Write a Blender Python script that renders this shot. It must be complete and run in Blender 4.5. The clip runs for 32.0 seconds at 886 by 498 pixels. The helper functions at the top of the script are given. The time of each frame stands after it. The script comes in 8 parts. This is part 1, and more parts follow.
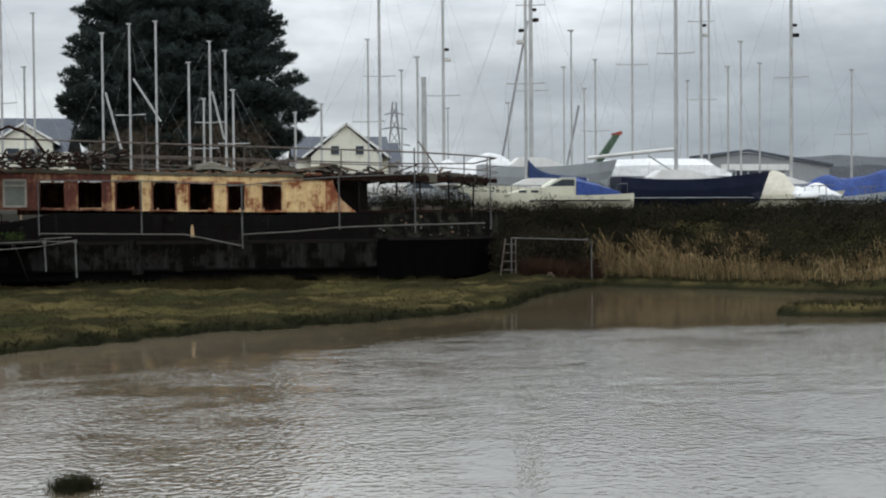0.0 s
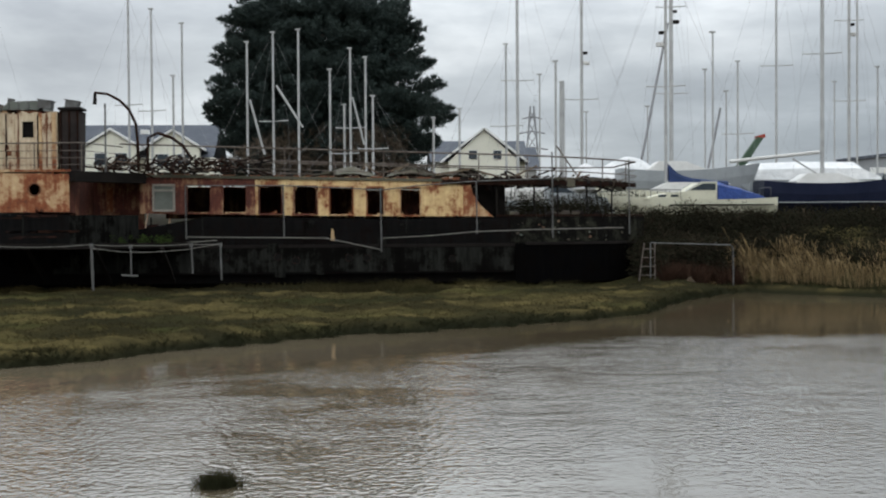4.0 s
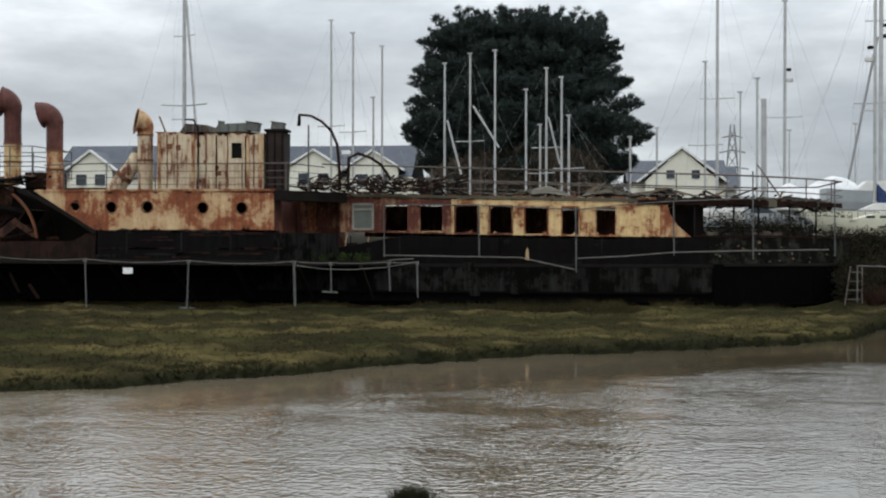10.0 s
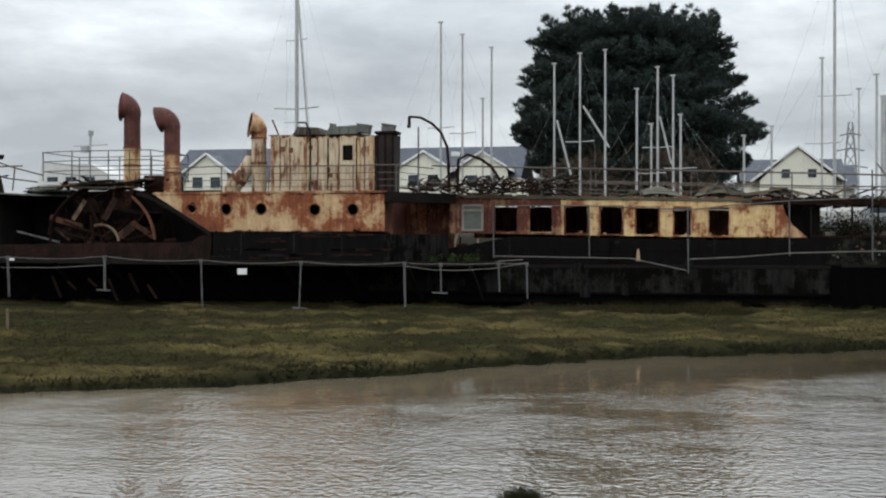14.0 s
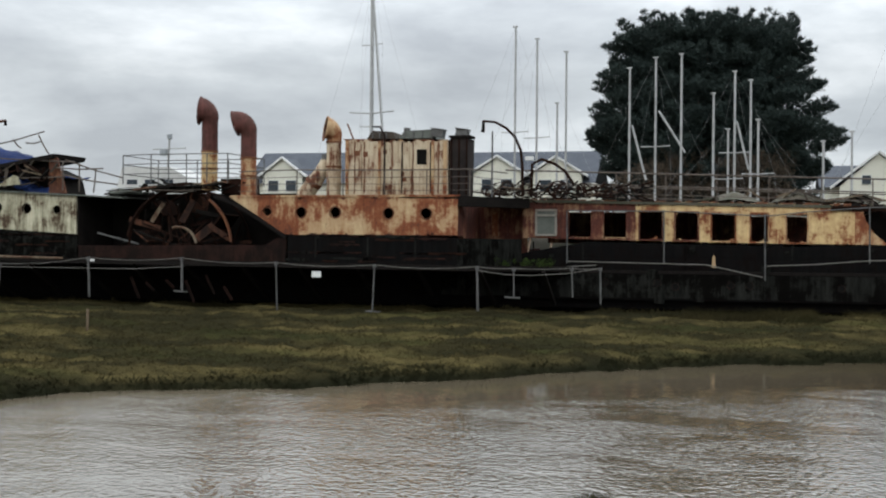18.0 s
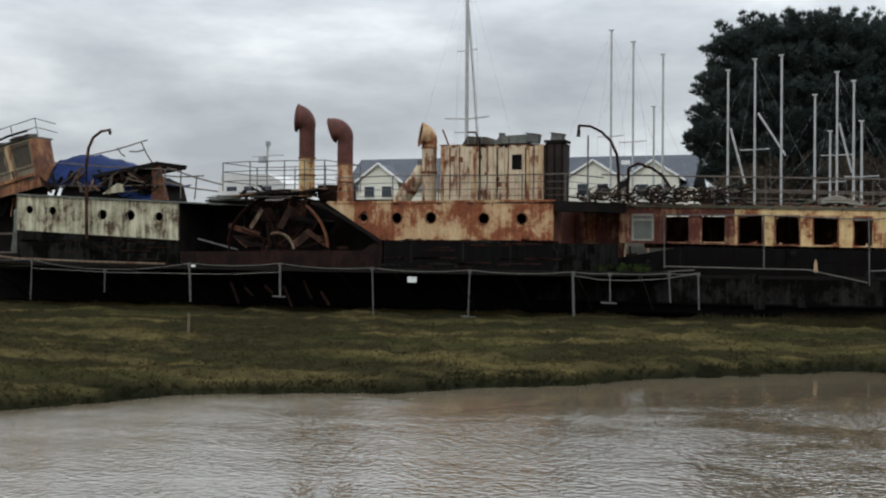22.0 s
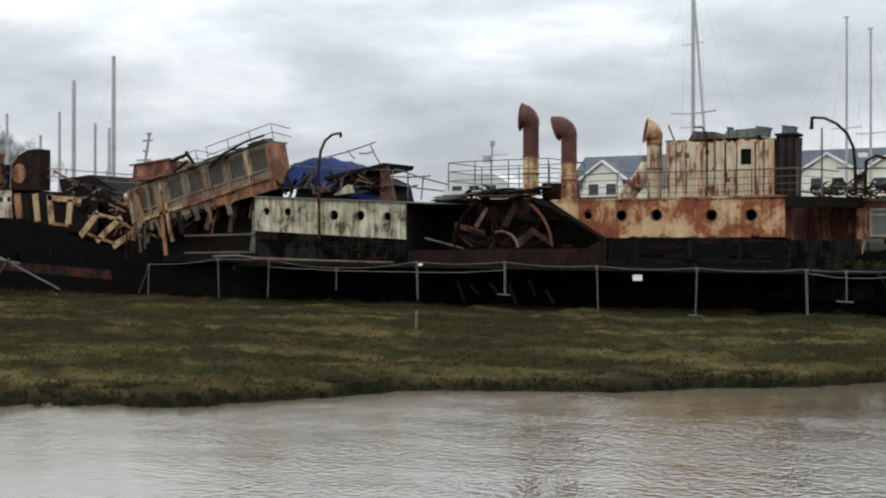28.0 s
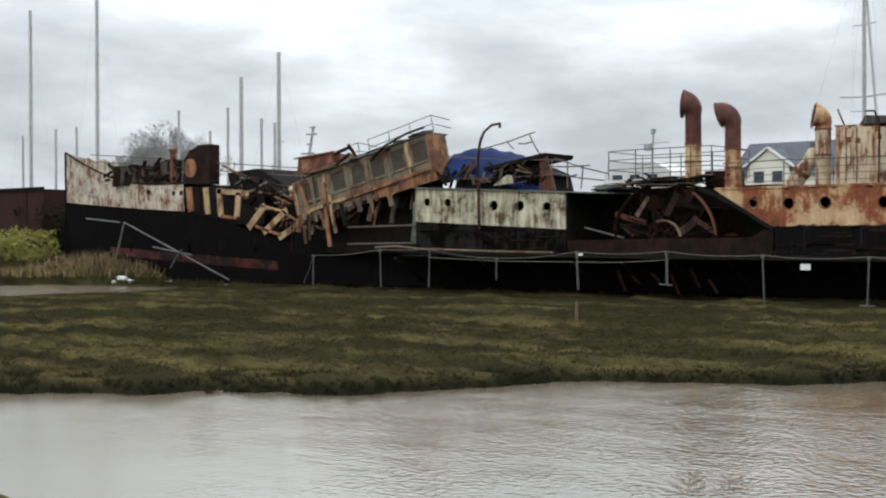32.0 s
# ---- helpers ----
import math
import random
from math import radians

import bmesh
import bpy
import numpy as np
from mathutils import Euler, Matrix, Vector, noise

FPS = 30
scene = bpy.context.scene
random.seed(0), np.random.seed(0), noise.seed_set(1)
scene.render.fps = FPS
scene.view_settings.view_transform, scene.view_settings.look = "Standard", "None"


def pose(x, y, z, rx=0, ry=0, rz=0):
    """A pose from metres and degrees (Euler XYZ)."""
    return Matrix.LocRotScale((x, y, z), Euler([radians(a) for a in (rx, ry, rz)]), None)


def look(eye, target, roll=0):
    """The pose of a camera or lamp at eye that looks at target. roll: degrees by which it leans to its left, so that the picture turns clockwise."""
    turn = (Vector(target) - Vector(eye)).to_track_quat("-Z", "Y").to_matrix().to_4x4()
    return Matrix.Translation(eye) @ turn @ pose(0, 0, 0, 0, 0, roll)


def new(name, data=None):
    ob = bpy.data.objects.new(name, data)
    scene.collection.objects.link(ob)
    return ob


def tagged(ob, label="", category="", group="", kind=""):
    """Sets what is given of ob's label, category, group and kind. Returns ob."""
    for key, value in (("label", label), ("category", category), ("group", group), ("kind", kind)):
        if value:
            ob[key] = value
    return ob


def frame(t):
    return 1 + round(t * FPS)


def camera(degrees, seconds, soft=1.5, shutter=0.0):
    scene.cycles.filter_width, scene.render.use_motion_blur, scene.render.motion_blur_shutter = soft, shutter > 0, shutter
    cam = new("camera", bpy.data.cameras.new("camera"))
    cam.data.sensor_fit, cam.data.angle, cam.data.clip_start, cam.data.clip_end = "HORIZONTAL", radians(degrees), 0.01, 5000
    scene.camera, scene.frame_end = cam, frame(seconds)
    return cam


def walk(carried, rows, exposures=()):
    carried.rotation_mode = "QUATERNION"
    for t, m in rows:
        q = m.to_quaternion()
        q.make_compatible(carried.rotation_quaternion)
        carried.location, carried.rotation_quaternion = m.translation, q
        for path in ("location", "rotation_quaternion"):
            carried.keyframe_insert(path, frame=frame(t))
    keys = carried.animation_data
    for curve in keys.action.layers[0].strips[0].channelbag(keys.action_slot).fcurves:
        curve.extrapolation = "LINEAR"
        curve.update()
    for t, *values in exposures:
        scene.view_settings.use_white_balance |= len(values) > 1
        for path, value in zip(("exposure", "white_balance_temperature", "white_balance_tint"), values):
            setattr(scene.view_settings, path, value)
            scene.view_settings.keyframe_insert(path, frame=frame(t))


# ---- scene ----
cam = camera(39.7, 32.0, soft=2.1, shutter=0.5)
EYE = 2.4
# seconds, yaw, pitch, roll: the camera turns where it stands on the bank
ROWS = [
    (0.0, -9.16, -1.41, 0.49),
    (0.5, -8.62, -1.43, 0.44),
    (1.0, -7.89, -1.42, 0.43),
    (1.5, -7.10, -1.39, 0.42),
    (2.0, -6.29, -1.37, 0.34),
    (2.5, -5.62, -1.34, 0.43),
    (3.0, -4.70, -1.28, 0.40),
    (3.5, -3.73, -1.22, 0.40),
    (5.5, -0.21, -0.96, 0.31),
    (6.0, 0.42, -0.89, 0.34),
    (6.5, 1.22, -0.81, 0.30),
    (7.0, 2.04, -0.68, 0.23),
    (7.5, 2.84, -0.55, 0.21),
    (8.0, 3.44, -0.47, 0.13),
    (8.5, 4.23, -0.38, 0.08),
    (9.0, 5.00, -0.29, 0.02),
    (9.5, 5.76, -0.25, -0.06),
    (10.0, 6.32, -0.22, -0.09),
    (10.5, 7.04, -0.20, -0.11),
    (11.0, 7.78, -0.21, -0.10),
    (11.5, 8.49, -0.21, -0.10),
    (12.0, 9.03, -0.22, -0.04),
    (12.5, 9.73, -0.21, -0.05),
    (13.0, 10.37, -0.20, -0.00),
    (13.5, 10.99, -0.20, -0.01),
    (14.0, 11.43, -0.18, -0.02),
    (14.5, 11.98, -0.15, -0.04),
    (16.5, 13.65, -0.08, -0.30),
    (17.0, 14.06, -0.05, -0.37),
    (17.5, 14.49, -0.02, -0.41),
    (18.0, 14.84, 0.01, -0.50),
    (18.5, 15.36, 0.04, -0.54),
    (19.0, 15.88, 0.05, -0.56),
    (19.5, 16.46, 0.07, -0.53),
    (20.0, 16.92, 0.09, -0.51),
    (20.5, 17.54, 0.11, -0.48),
    (21.0, 18.18, 0.14, -0.43),
    (21.5, 18.81, 0.17, -0.38),
    (22.0, 19.29, 0.22, -0.38),
    (22.5, 19.90, 0.26, -0.40),
    (23.0, 20.51, 0.29, -0.40),
    (23.5, 21.23, 0.32, -0.39),
    (24.0, 22.05, 0.36, -0.28),
    (24.5, 22.82, 0.39, -0.25),
    (25.0, 23.98, 0.38, -0.17),
    (25.5, 25.26, 0.36, -0.18),
    (26.0, 26.51, 0.32, -0.19),
    (26.5, 27.38, 0.28, -0.18),
    (28.5, 30.45, 0.02, 0.03),
    (29.0, 31.12, -0.05, 0.18),
    (29.5, 31.88, -0.14, 0.18),
    (30.0, 32.74, -0.22, 0.11),
    (30.5, 33.46, -0.27, 0.06),
    (31.0, 34.58, -0.35, 0.10),
    (31.5, 35.82, -0.39, 0.06),
    (32.0, 37.18, -0.36, 0.21),
]
walk(cam, [(t, pose(0, 0, EYE, 90 + pitch, roll, yaw)) for t, yaw, pitch, roll in ROWS],
     exposures=[(0, 0.05), (6, 0.0), (14, 0.05), (19, 0.06), (23, -0.12), (26, -0.02), (28.5, 0.14), (32, 0.24)])

# ---------------- sky, sun ----------------
world = bpy.data.worlds.new("overcast_sky")
scene.world = world
world.use_nodes = True
wn, wl = world.node_tree.nodes, world.node_tree.links
wn.clear()
w_out = wn.new("ShaderNodeOutputWorld")
w_bg = wn.new("ShaderNodeBackground")
w_sky = wn.new("ShaderNodeTexSky")
w_sky.sky_type = 'NISHITA'
w_sky.sun_disc = False
SUN_EL, SUN_ROT = radians(38), radians(205)
w_sky.sun_elevation, w_sky.sun_rotation = SUN_EL, SUN_ROT
w_tc = wn.new("ShaderNodeTexCoord")
w_map = wn.new("ShaderNodeMapping")
w_map.inputs["Scale"].default_value = (1.0, 1.0, 3.0)
wl.new(w_tc.outputs["Generated"], w_map.inputs["Vector"])
w_n1 = wn.new("ShaderNodeTexNoise")
w_n1.inputs["Scale"].default_value = 4.8
w_n1.inputs["Detail"].default_value = 7
w_n1.inputs["Roughness"].default_value = 0.56
w_n1.inputs["Distortion"].default_value = 0.1
wl.new(w_map.outputs[0], w_n1.inputs["Vector"])
w_ramp = wn.new("ShaderNodeValToRGB")
w_ramp.color_ramp.elements[0].position = 0.34
w_ramp.color_ramp.elements[0].color = (0.48, 0.515, 0.555, 1)
w_ramp.color_ramp.elements[1].position = 0.70
w_ramp.color_ramp.elements[1].color = (0.94, 0.985, 1.015, 1)
w_mid = w_ramp.color_ramp.elements.new(0.52)
w_mid.color = (0.655, 0.70, 0.735, 1)
wl.new(w_n1.outputs["Fac"], w_ramp.inputs[0])
w_scale = wn.new("ShaderNodeVectorMath")
w_scale.operation = 'SCALE'
w_scale.inputs["Scale"].default_value = 0.06
wl.new(w_sky.outputs[0], w_scale.inputs[0])
w_mix = wn.new("ShaderNodeMix")
w_mix.data_type = 'RGBA'
w_mix.inputs["Factor"].default_value = 0.90
wl.new(w_scale.outputs[0], w_mix.inputs["A"])
wl.new(w_ramp.outputs[0], w_mix.inputs["B"])
# an overcast sky is brighter overhead than at the horizon
w_sep = wn.new("ShaderNodeSeparateXYZ")
wl.new(w_tc.outputs["Generated"], w_sep.inputs[0])
w_grad = wn.new("ShaderNodeMapRange")
w_grad.inputs["From Min"].default_value = 0.14
w_grad.inputs["From Max"].default_value = 0.42
w_grad.inputs["To Min"].default_value = 1.0
w_grad.inputs["To Max"].default_value = 2.6
wl.new(w_sep.outputs["Z"], w_grad.inputs["Value"])
wl.new(w_grad.outputs[0], w_bg.inputs["Strength"])
# a heavier bank of cloud lies low to the east
w_az = wn.new("ShaderNodeMapRange")
w_az.interpolation_type = 'SMOOTHSTEP'
w_az.inputs["From Min"].default_value, w_az.inputs["From Max"].default_value = -0.15, 0.45
wl.new(w_sep.outputs["X"], w_az.inputs["Value"])
w_low = wn.new("ShaderNodeMapRange")
w_low.interpolation_type = 'SMOOTHSTEP'
w_low.inputs["From Min"].default_value, w_low.inputs["From Max"].default_value = 0.22, 0.05
wl.new(w_sep.outputs["Z"], w_low.inputs["Value"])
w_bank = wn.new("ShaderNodeMath")
w_bank.operation = 'MULTIPLY'
wl.new(w_az.outputs[0], w_bank.inputs[0])
wl.new(w_low.outputs[0], w_bank.inputs[1])
w_dark = wn.new("ShaderNodeMix")
w_dark.data_type = 'RGBA'
w_dark.blend_type = 'MULTIPLY'
w_dark.inputs["B"].default_value = (0.60, 0.63, 0.66, 1)
wl.new(w_bank.outputs[0], w_dark.inputs["Factor"])
wl.new(w_mix.outputs["Result"], w_dark.inputs["A"])
wl.new(w_dark.outputs["Result"], w_bg.inputs["Color"])
wl.new(w_bg.outputs[0], w_out.inputs[0])

sun = new("sun", bpy.data.lights.new("sun", 'SUN'))
sun.data.energy = 0.25
sun.data.angle = radians(25)
sun.data.color = (1.0, 0.96, 0.9)
sun.matrix_world = look((-20, -40, 45), (0, 20, 0))

# ---------------- materials ----------------
def node(nt, kind, **values):
    n = nt.nodes.new(kind)
    for k, v in values.items():
        n.inputs[k.replace("_", " ")].default_value = v
    return n


def base_mat(name, rough=0.7, metal=0.0):
    m = bpy.data.materials.new(name)
    m.use_nodes = True
    nt = m.node_tree
    b = nt.nodes["Principled BSDF"]
    b.inputs["Roughness"].default_value = rough
    b.inputs["Metallic"].default_value = metal
    return m, nt, b


def coords(nt, scale):
    tc = nt.nodes.new("ShaderNodeTexCoord")
    mp = nt.nodes.new("ShaderNodeMapping")
    mp.inputs["Scale"].default_value = scale
    nt.links.new(tc.outputs["Object"], mp.inputs["Vector"])
    return mp.outputs[0]


def noise_fac(nt, vec, scale, detail=5, rough=0.6, lo=0.35, hi=0.65):
    n = node(nt, "ShaderNodeTexNoise", Scale=scale, Detail=detail, Roughness=rough)
    nt.links.new(vec, n.inputs["Vector"])
    r = nt.nodes.new("ShaderNodeMapRange")
    r.inputs["From Min"].default_value = lo
    r.inputs["From Max"].default_value = hi
    nt.links.new(n.outputs["Fac"], r.inputs["Value"])
    return r.outputs[0]


def mixc(nt, fac, a, b):
    m = nt.nodes.new("ShaderNodeMix")
    m.data_type = 'RGBA'
    for key, v in (("Factor", fac), ("A", a), ("B", b)):
        if isinstance(v, (tuple, float, int)):
            m.inputs[key].default_value = (*v, 1) if isinstance(v, tuple) else v
        else:
            nt.links.new(v, m.inputs[key])
    return m.outputs["Result"]


def math_node(nt, op, a, b=0.5):
    m = nt.nodes.new("ShaderNodeMath")
    m.operation = op
    m.use_clamp = True
    for i, v in enumerate((a, b)):
        if isinstance(v, (float, int)):
            m.inputs[i].default_value = v
        else:
            nt.links.new(v, m.inputs[i])
    return m.outputs[0]


def bump(nt, b, height, strength=0.3, dist=0.02):
    n = nt.nodes.new("ShaderNodeBump")
    n.inputs["Strength"].default_value = strength
    n.inputs["Distance"].default_value = dist
    nt.links.new(height, n.inputs["Height"])
    nt.links.new(n.outputs[0], b.inputs["Normal"])


def speckled(name, a, b_col, rough=0.7, metal=0.0, scale=3.0, fine=25.0, relief=0.25, dist=0.02, amount=1.0, gloss=0.3):
    """Two tones at a coarse scale, darkened and lightened again at a fine one."""
    m, nt, b = base_mat(name, rough, metal)
    b.inputs["Specular IOR Level"].default_value = gloss
    v = coords(nt, (1, 1, 1))
    f1 = noise_fac(nt, v, scale)
    f2 = noise_fac(nt, v, fine, 3, 0.6, 0.3, 0.7)
    c = mixc(nt, f1, a, b_col)
    dark = tuple(0.6 * x for x in a)
    c = mixc(nt, math_node(nt, 'MULTIPLY', f2, 0.45 * amount), c, dark)
    nt.links.new(c, b.inputs["Base Color"])
    bump(nt, b, f2, relief, dist)
    return m


def rusted(name, paint, paint2, rust=(0.20, 0.062, 0.022), rust_dark=(0.055, 0.022, 0.014), cover=0.5, streak=0.5, scale=1.1, rough=0.75, gloss=0.3, chips=0.5):
    """Weathered paint over steel: blotches of rust with soft stained edges, runs that hang down from them, chips, and chalky paint between."""
    m, nt, b = base_mat(name, rough)
    b.inputs["Specular IOR Level"].default_value = gloss
    v = coords(nt, (1, 1, 1))
    vs = coords(nt, (1, 1, 0.13))
    blotch = node(nt, "ShaderNodeTexNoise", Scale=scale, Detail=9, Roughness=0.72)
    nt.links.new(v, blotch.inputs["Vector"])
    runs = node(nt, "ShaderNodeTexNoise", Scale=scale * 6.0, Detail=6, Roughness=0.66)
    nt.links.new(vs, runs.inputs["Vector"])
    s = nt.nodes.new("ShaderNodeMath")
    s.operation = 'MULTIPLY_ADD'
    nt.links.new(runs.outputs["Fac"], s.inputs[0])
    s.inputs[1].default_value = streak
    nt.links.new(blotch.outputs["Fac"], s.inputs[2])
    mid = 0.5 + 0.5 * streak + 0.26 * (0.5 - cover)

    def ramp(lo, hi):
        r = nt.nodes.new("ShaderNodeMapRange")
        r.interpolation_type = 'SMOOTHSTEP'
        r.inputs["From Min"].default_value = lo
        r.inputs["From Max"].default_value = hi
        nt.links.new(s.outputs[0], r.inputs["Value"])
        return r.outputs[0]

    solid, stain, deep = ramp(mid - 0.05, mid + 0.07), ramp(mid - 0.22, mid + 0.03), ramp(mid + 0.04, mid + 0.22)
    grime = noise_fac(nt, vs, 6.0, 5, 0.65, 0.36, 0.72)
    fine = noise_fac(nt, v, 11.0, 6, 0.72, 0.3, 0.7)
    pc = mixc(nt, grime, paint, paint2)
    tint = tuple(0.62 * x + 0.38 * y for x, y in zip(rust, paint2))
    pc = mixc(nt, math_node(nt, 'MULTIPLY', stain, 0.62), pc, tint)
    chip = noise_fac(nt, v, 5.5, 7, 0.75, 0.63, 0.69)
    rc = mixc(nt, fine, rust, tuple(0.55 * x + 0.45 * y for x, y in zip(rust, rust_dark)))
    rc = mixc(nt, math_node(nt, 'MULTIPLY', deep, 0.8), rc, rust_dark)
    c = mixc(nt, math_node(nt, 'MULTIPLY', chip, chips), pc, rust_dark)
    c = mixc(nt, solid, c, rc)
    nt.links.new(c, b.inputs["Base Color"])
    hgt = mixc(nt, 0.4, solid, fine)
    bump(nt, b, hgt, 0.45, 0.015)
    return m


CREAM = rusted("cream_paint_over_rust", (0.70, 0.53, 0.27), (0.58, 0.41, 0.19), rust=(0.24, 0.070, 0.024), cover=0.27, streak=0.28, scale=1.5, chips=0.75)
CREAM_RUST = rusted("cream_paint_largely_rusted", (0.62, 0.48, 0.28), (0.44, 0.29, 0.15), rust=(0.25, 0.072, 0.024), rust_dark=(0.06, 0.021, 0.013), cover=0.54, streak=0.34, scale=0.85, chips=0.85)
RED_RUST = rusted("dark_red_rust", (0.42, 0.29, 0.16), (0.20, 0.075, 0.04), rust=(0.125, 0.034, 0.020), rust_dark=(0.05, 0.018, 0.013), cover=0.72, streak=0.6)
HOUSE_PAINT = rusted("grey_cream_paint_with_rust_runs", (0.62, 0.53, 0.38), (0.45, 0.34, 0.22), rust=(0.17, 0.058, 0.025), cover=0.10, streak=1.15, scale=0.9, chips=0.85)
WHITE_PAINT = rusted("mossy_white_paint", (0.58, 0.54, 0.39), (0.27, 0.26, 0.17), rust=(0.085, 0.05, 0.026), rust_dark=(0.03, 0.022, 0.014), cover=0.22, streak=0.5, scale=1.0, chips=0.8)
BOW_PAINT = rusted("stained_bow_paint", (0.56, 0.51, 0.41), (0.38, 0.33, 0.25), rust=(0.14, 0.058, 0.03), cover=0.34, streak=0.55, scale=1.3)
BLACK_HULL = rusted("black_hull_paint", (0.0050, 0.0050, 0.0051), (0.0095, 0.0096, 0.0095), rust=(0.0085, 0.0065, 0.0060), rust_dark=(0.0042, 0.0038, 0.0036), cover=0.34, streak=0.6, rough=0.95, gloss=0.0)
STERN_BLACK = rusted("stern_black_paint", (0.0018, 0.0018, 0.002), (0.0036, 0.0036, 0.0037), rust=(0.003, 0.0025, 0.0023), rust_dark=(0.002, 0.002, 0.002), cover=0.4, streak=0.6, rough=0.95, gloss=0.0)
GREY_HULL = rusted("grey_worn_hull_paint", (0.0060, 0.0062, 0.0060), (0.033, 0.0335, 0.029), rust=(0.005, 0.0046, 0.0042), rust_dark=(0.0035, 0.0032, 0.003), cover=0.54, streak=0.5, rough=0.95, gloss=0.0)
RUST = rusted("bare_rust", (0.12, 0.045, 0.024), (0.085, 0.03, 0.017), rust=(0.20, 0.075, 0.03), cover=0.45)
DARK_RUST = speckled("dark_flaking_rust", (0.027, 0.012, 0.008), (0.011, 0.0075, 0.006), rough=0.9, scale=2.5, fine=18, gloss=0.05)
SOOTY = speckled("sooty_brown_steel", (0.042, 0.034, 0.031), (0.022, 0.018, 0.017), rough=0.85, scale=2.5, fine=16, gloss=0.1)
# steel parts, and the added sheets whose dark colour stands for shade
DARK_STEEL = speckled("sooty_steel_and_shade", (0.011, 0.0096, 0.0088), (0.019, 0.016, 0.014), rough=0.9, scale=2.0, fine=20, gloss=0.05)
VENT_RED = rusted("red_oxide_on_ventilator", (0.14, 0.047, 0.038), (0.095, 0.035, 0.029), rust=(0.075, 0.026, 0.019), cover=0.48, scale=2.2)
ORANGE_WOOD = rusted("bare_orange_timber_and_rust", (0.37, 0.18, 0.080), (0.23, 0.105, 0.048), rust=(0.13, 0.048, 0.024), cover=0.45)
OLD_WOOD = rusted("weathered_grey_brown_timber", (0.20, 0.16, 0.11), (0.13, 0.10, 0.065), rust=(0.10, 0.05, 0.028), cover=0.4, streak=0.9)
GREY_WOOD = rusted("bleached_grey_timber", (0.20, 0.175, 0.125), (0.11, 0.095, 0.065), rust=(0.13, 0.062, 0.032), cover=0.36, streak=0.7)
PALE_WOOD = rusted("split_pale_timber", (0.50, 0.36, 0.20), (0.33, 0.21, 0.105), rust=(0.16, 0.08, 0.04), cover=0.34)
OLD_BOARD = speckled("dark_grey_board", (0.085, 0.07, 0.055), (0.055, 0.047, 0.04), scale=3, gloss=0.05)
DECK = speckled("mossy_deck_planking", (0.10, 0.085, 0.06), (0.06, 0.065, 0.04), scale=1.5)
FELT = speckled("grey_green_roof_felt", (0.17, 0.18, 0.16), (0.10, 0.11, 0.09), scale=1.4)
GALV = speckled("dull_galvanised_tube", (0.145, 0.145, 0.14), (0.085, 0.08, 0.075), rough=0.6, metal=0.3, scale=4)
RAIL = speckled("weathered_rail_paint", (0.14, 0.12, 0.10), (0.075, 0.05, 0.04), scale=6)
SIGN = speckled("white_sign_board", (0.78, 0.78, 0.76), (0.7, 0.7, 0.68), scale=8, relief=0.05)
# near-black colour stands for the darkness inside ports and windows
BLACK_HOLE = speckled("painted_unlit_interior", (0.010, 0.0095, 0.009), (0.014, 0.013, 0.012), rough=1.0, scale=2)
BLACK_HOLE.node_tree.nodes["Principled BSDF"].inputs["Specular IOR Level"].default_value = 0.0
ROPE = speckled("pale_rope", (0.19, 0.18, 0.16), (0.12, 0.11, 0.095), scale=10)
TARP = speckled("blue_tarpaulin", (0.022, 0.058, 0.23), (0.011, 0.030, 0.12), rough=0.65, scale=1.5, fine=6, relief=0.5, dist=0.05)
SAIL_COVER = speckled("dark_blue_sail_cover", (0.020, 0.038, 0.11), (0.014, 0.028, 0.08), rough=0.8, scale=2, fine=8)
ALLOY = speckled("dull_mast_alloy", (0.46, 0.46, 0.445), (0.34, 0.34, 0.335), rough=0.45, metal=0.4, scale=2)
WHITE_GRP = speckled("white_glassfibre", (0.64, 0.63, 0.60), (0.50, 0.49, 0.46), rough=0.3, scale=1.2, relief=0.03)
OFF_WHITE = speckled("yellowed_glassfibre", (0.66, 0.64, 0.50), (0.55, 0.53, 0.41), rough=0.4, scale=1.2, relief=0.04)
NAVY = speckled("navy_blue_topsides", (0.012, 0.016, 0.035), (0.018, 0.022, 0.045), rough=0.2, scale=1.0, relief=0.02)
GREY_GRP = speckled("grey_topsides", (0.34, 0.36, 0.37), (0.27, 0.29, 0.30), rough=0.4, scale=1.0, relief=0.03)
CANVAS = speckled("cream_boat_cover", (0.62, 0.58, 0.48), (0.47, 0.44, 0.36), rough=0.85, scale=1.5, fine=5, relief=0.5, dist=0.06)
WHITE_CANVAS = speckled("white_shrink_cover", (0.72, 0.72, 0.71), (0.58, 0.59, 0.59), rough=0.5, scale=1.0, fine=4, relief=0.4, dist=0.05)
DARK_GLASS = speckled("tinted_cabin_glass", (0.03, 0.04, 0.05), (0.05, 0.06, 0.07), rough=0.1, scale=1.5, relief=0.02)
WIRE = speckled("steel_rigging_wire", (0.30, 0.30, 0.31), (0.24, 0.24, 0.25), rough=0.5, metal=0.5)
ANTIFOUL = rusted("faded_red_antifouling", (0.125, 0.026, 0.024), (0.075, 0.02, 0.019), rust=(0.022, 0.013, 0.011), rust_dark=(0.008, 0.007, 0.006), cover=0.54, scale=0.8, gloss=0.1)
WHEEL_RUST = rusted("iron_wheel_rust", (0.13, 0.052, 0.028), (0.07, 0.028, 0.016), rust=(0.03, 0.015, 0.01), rust_dark=(0.01, 0.007, 0.006), cover=0.5, gloss=0.15)
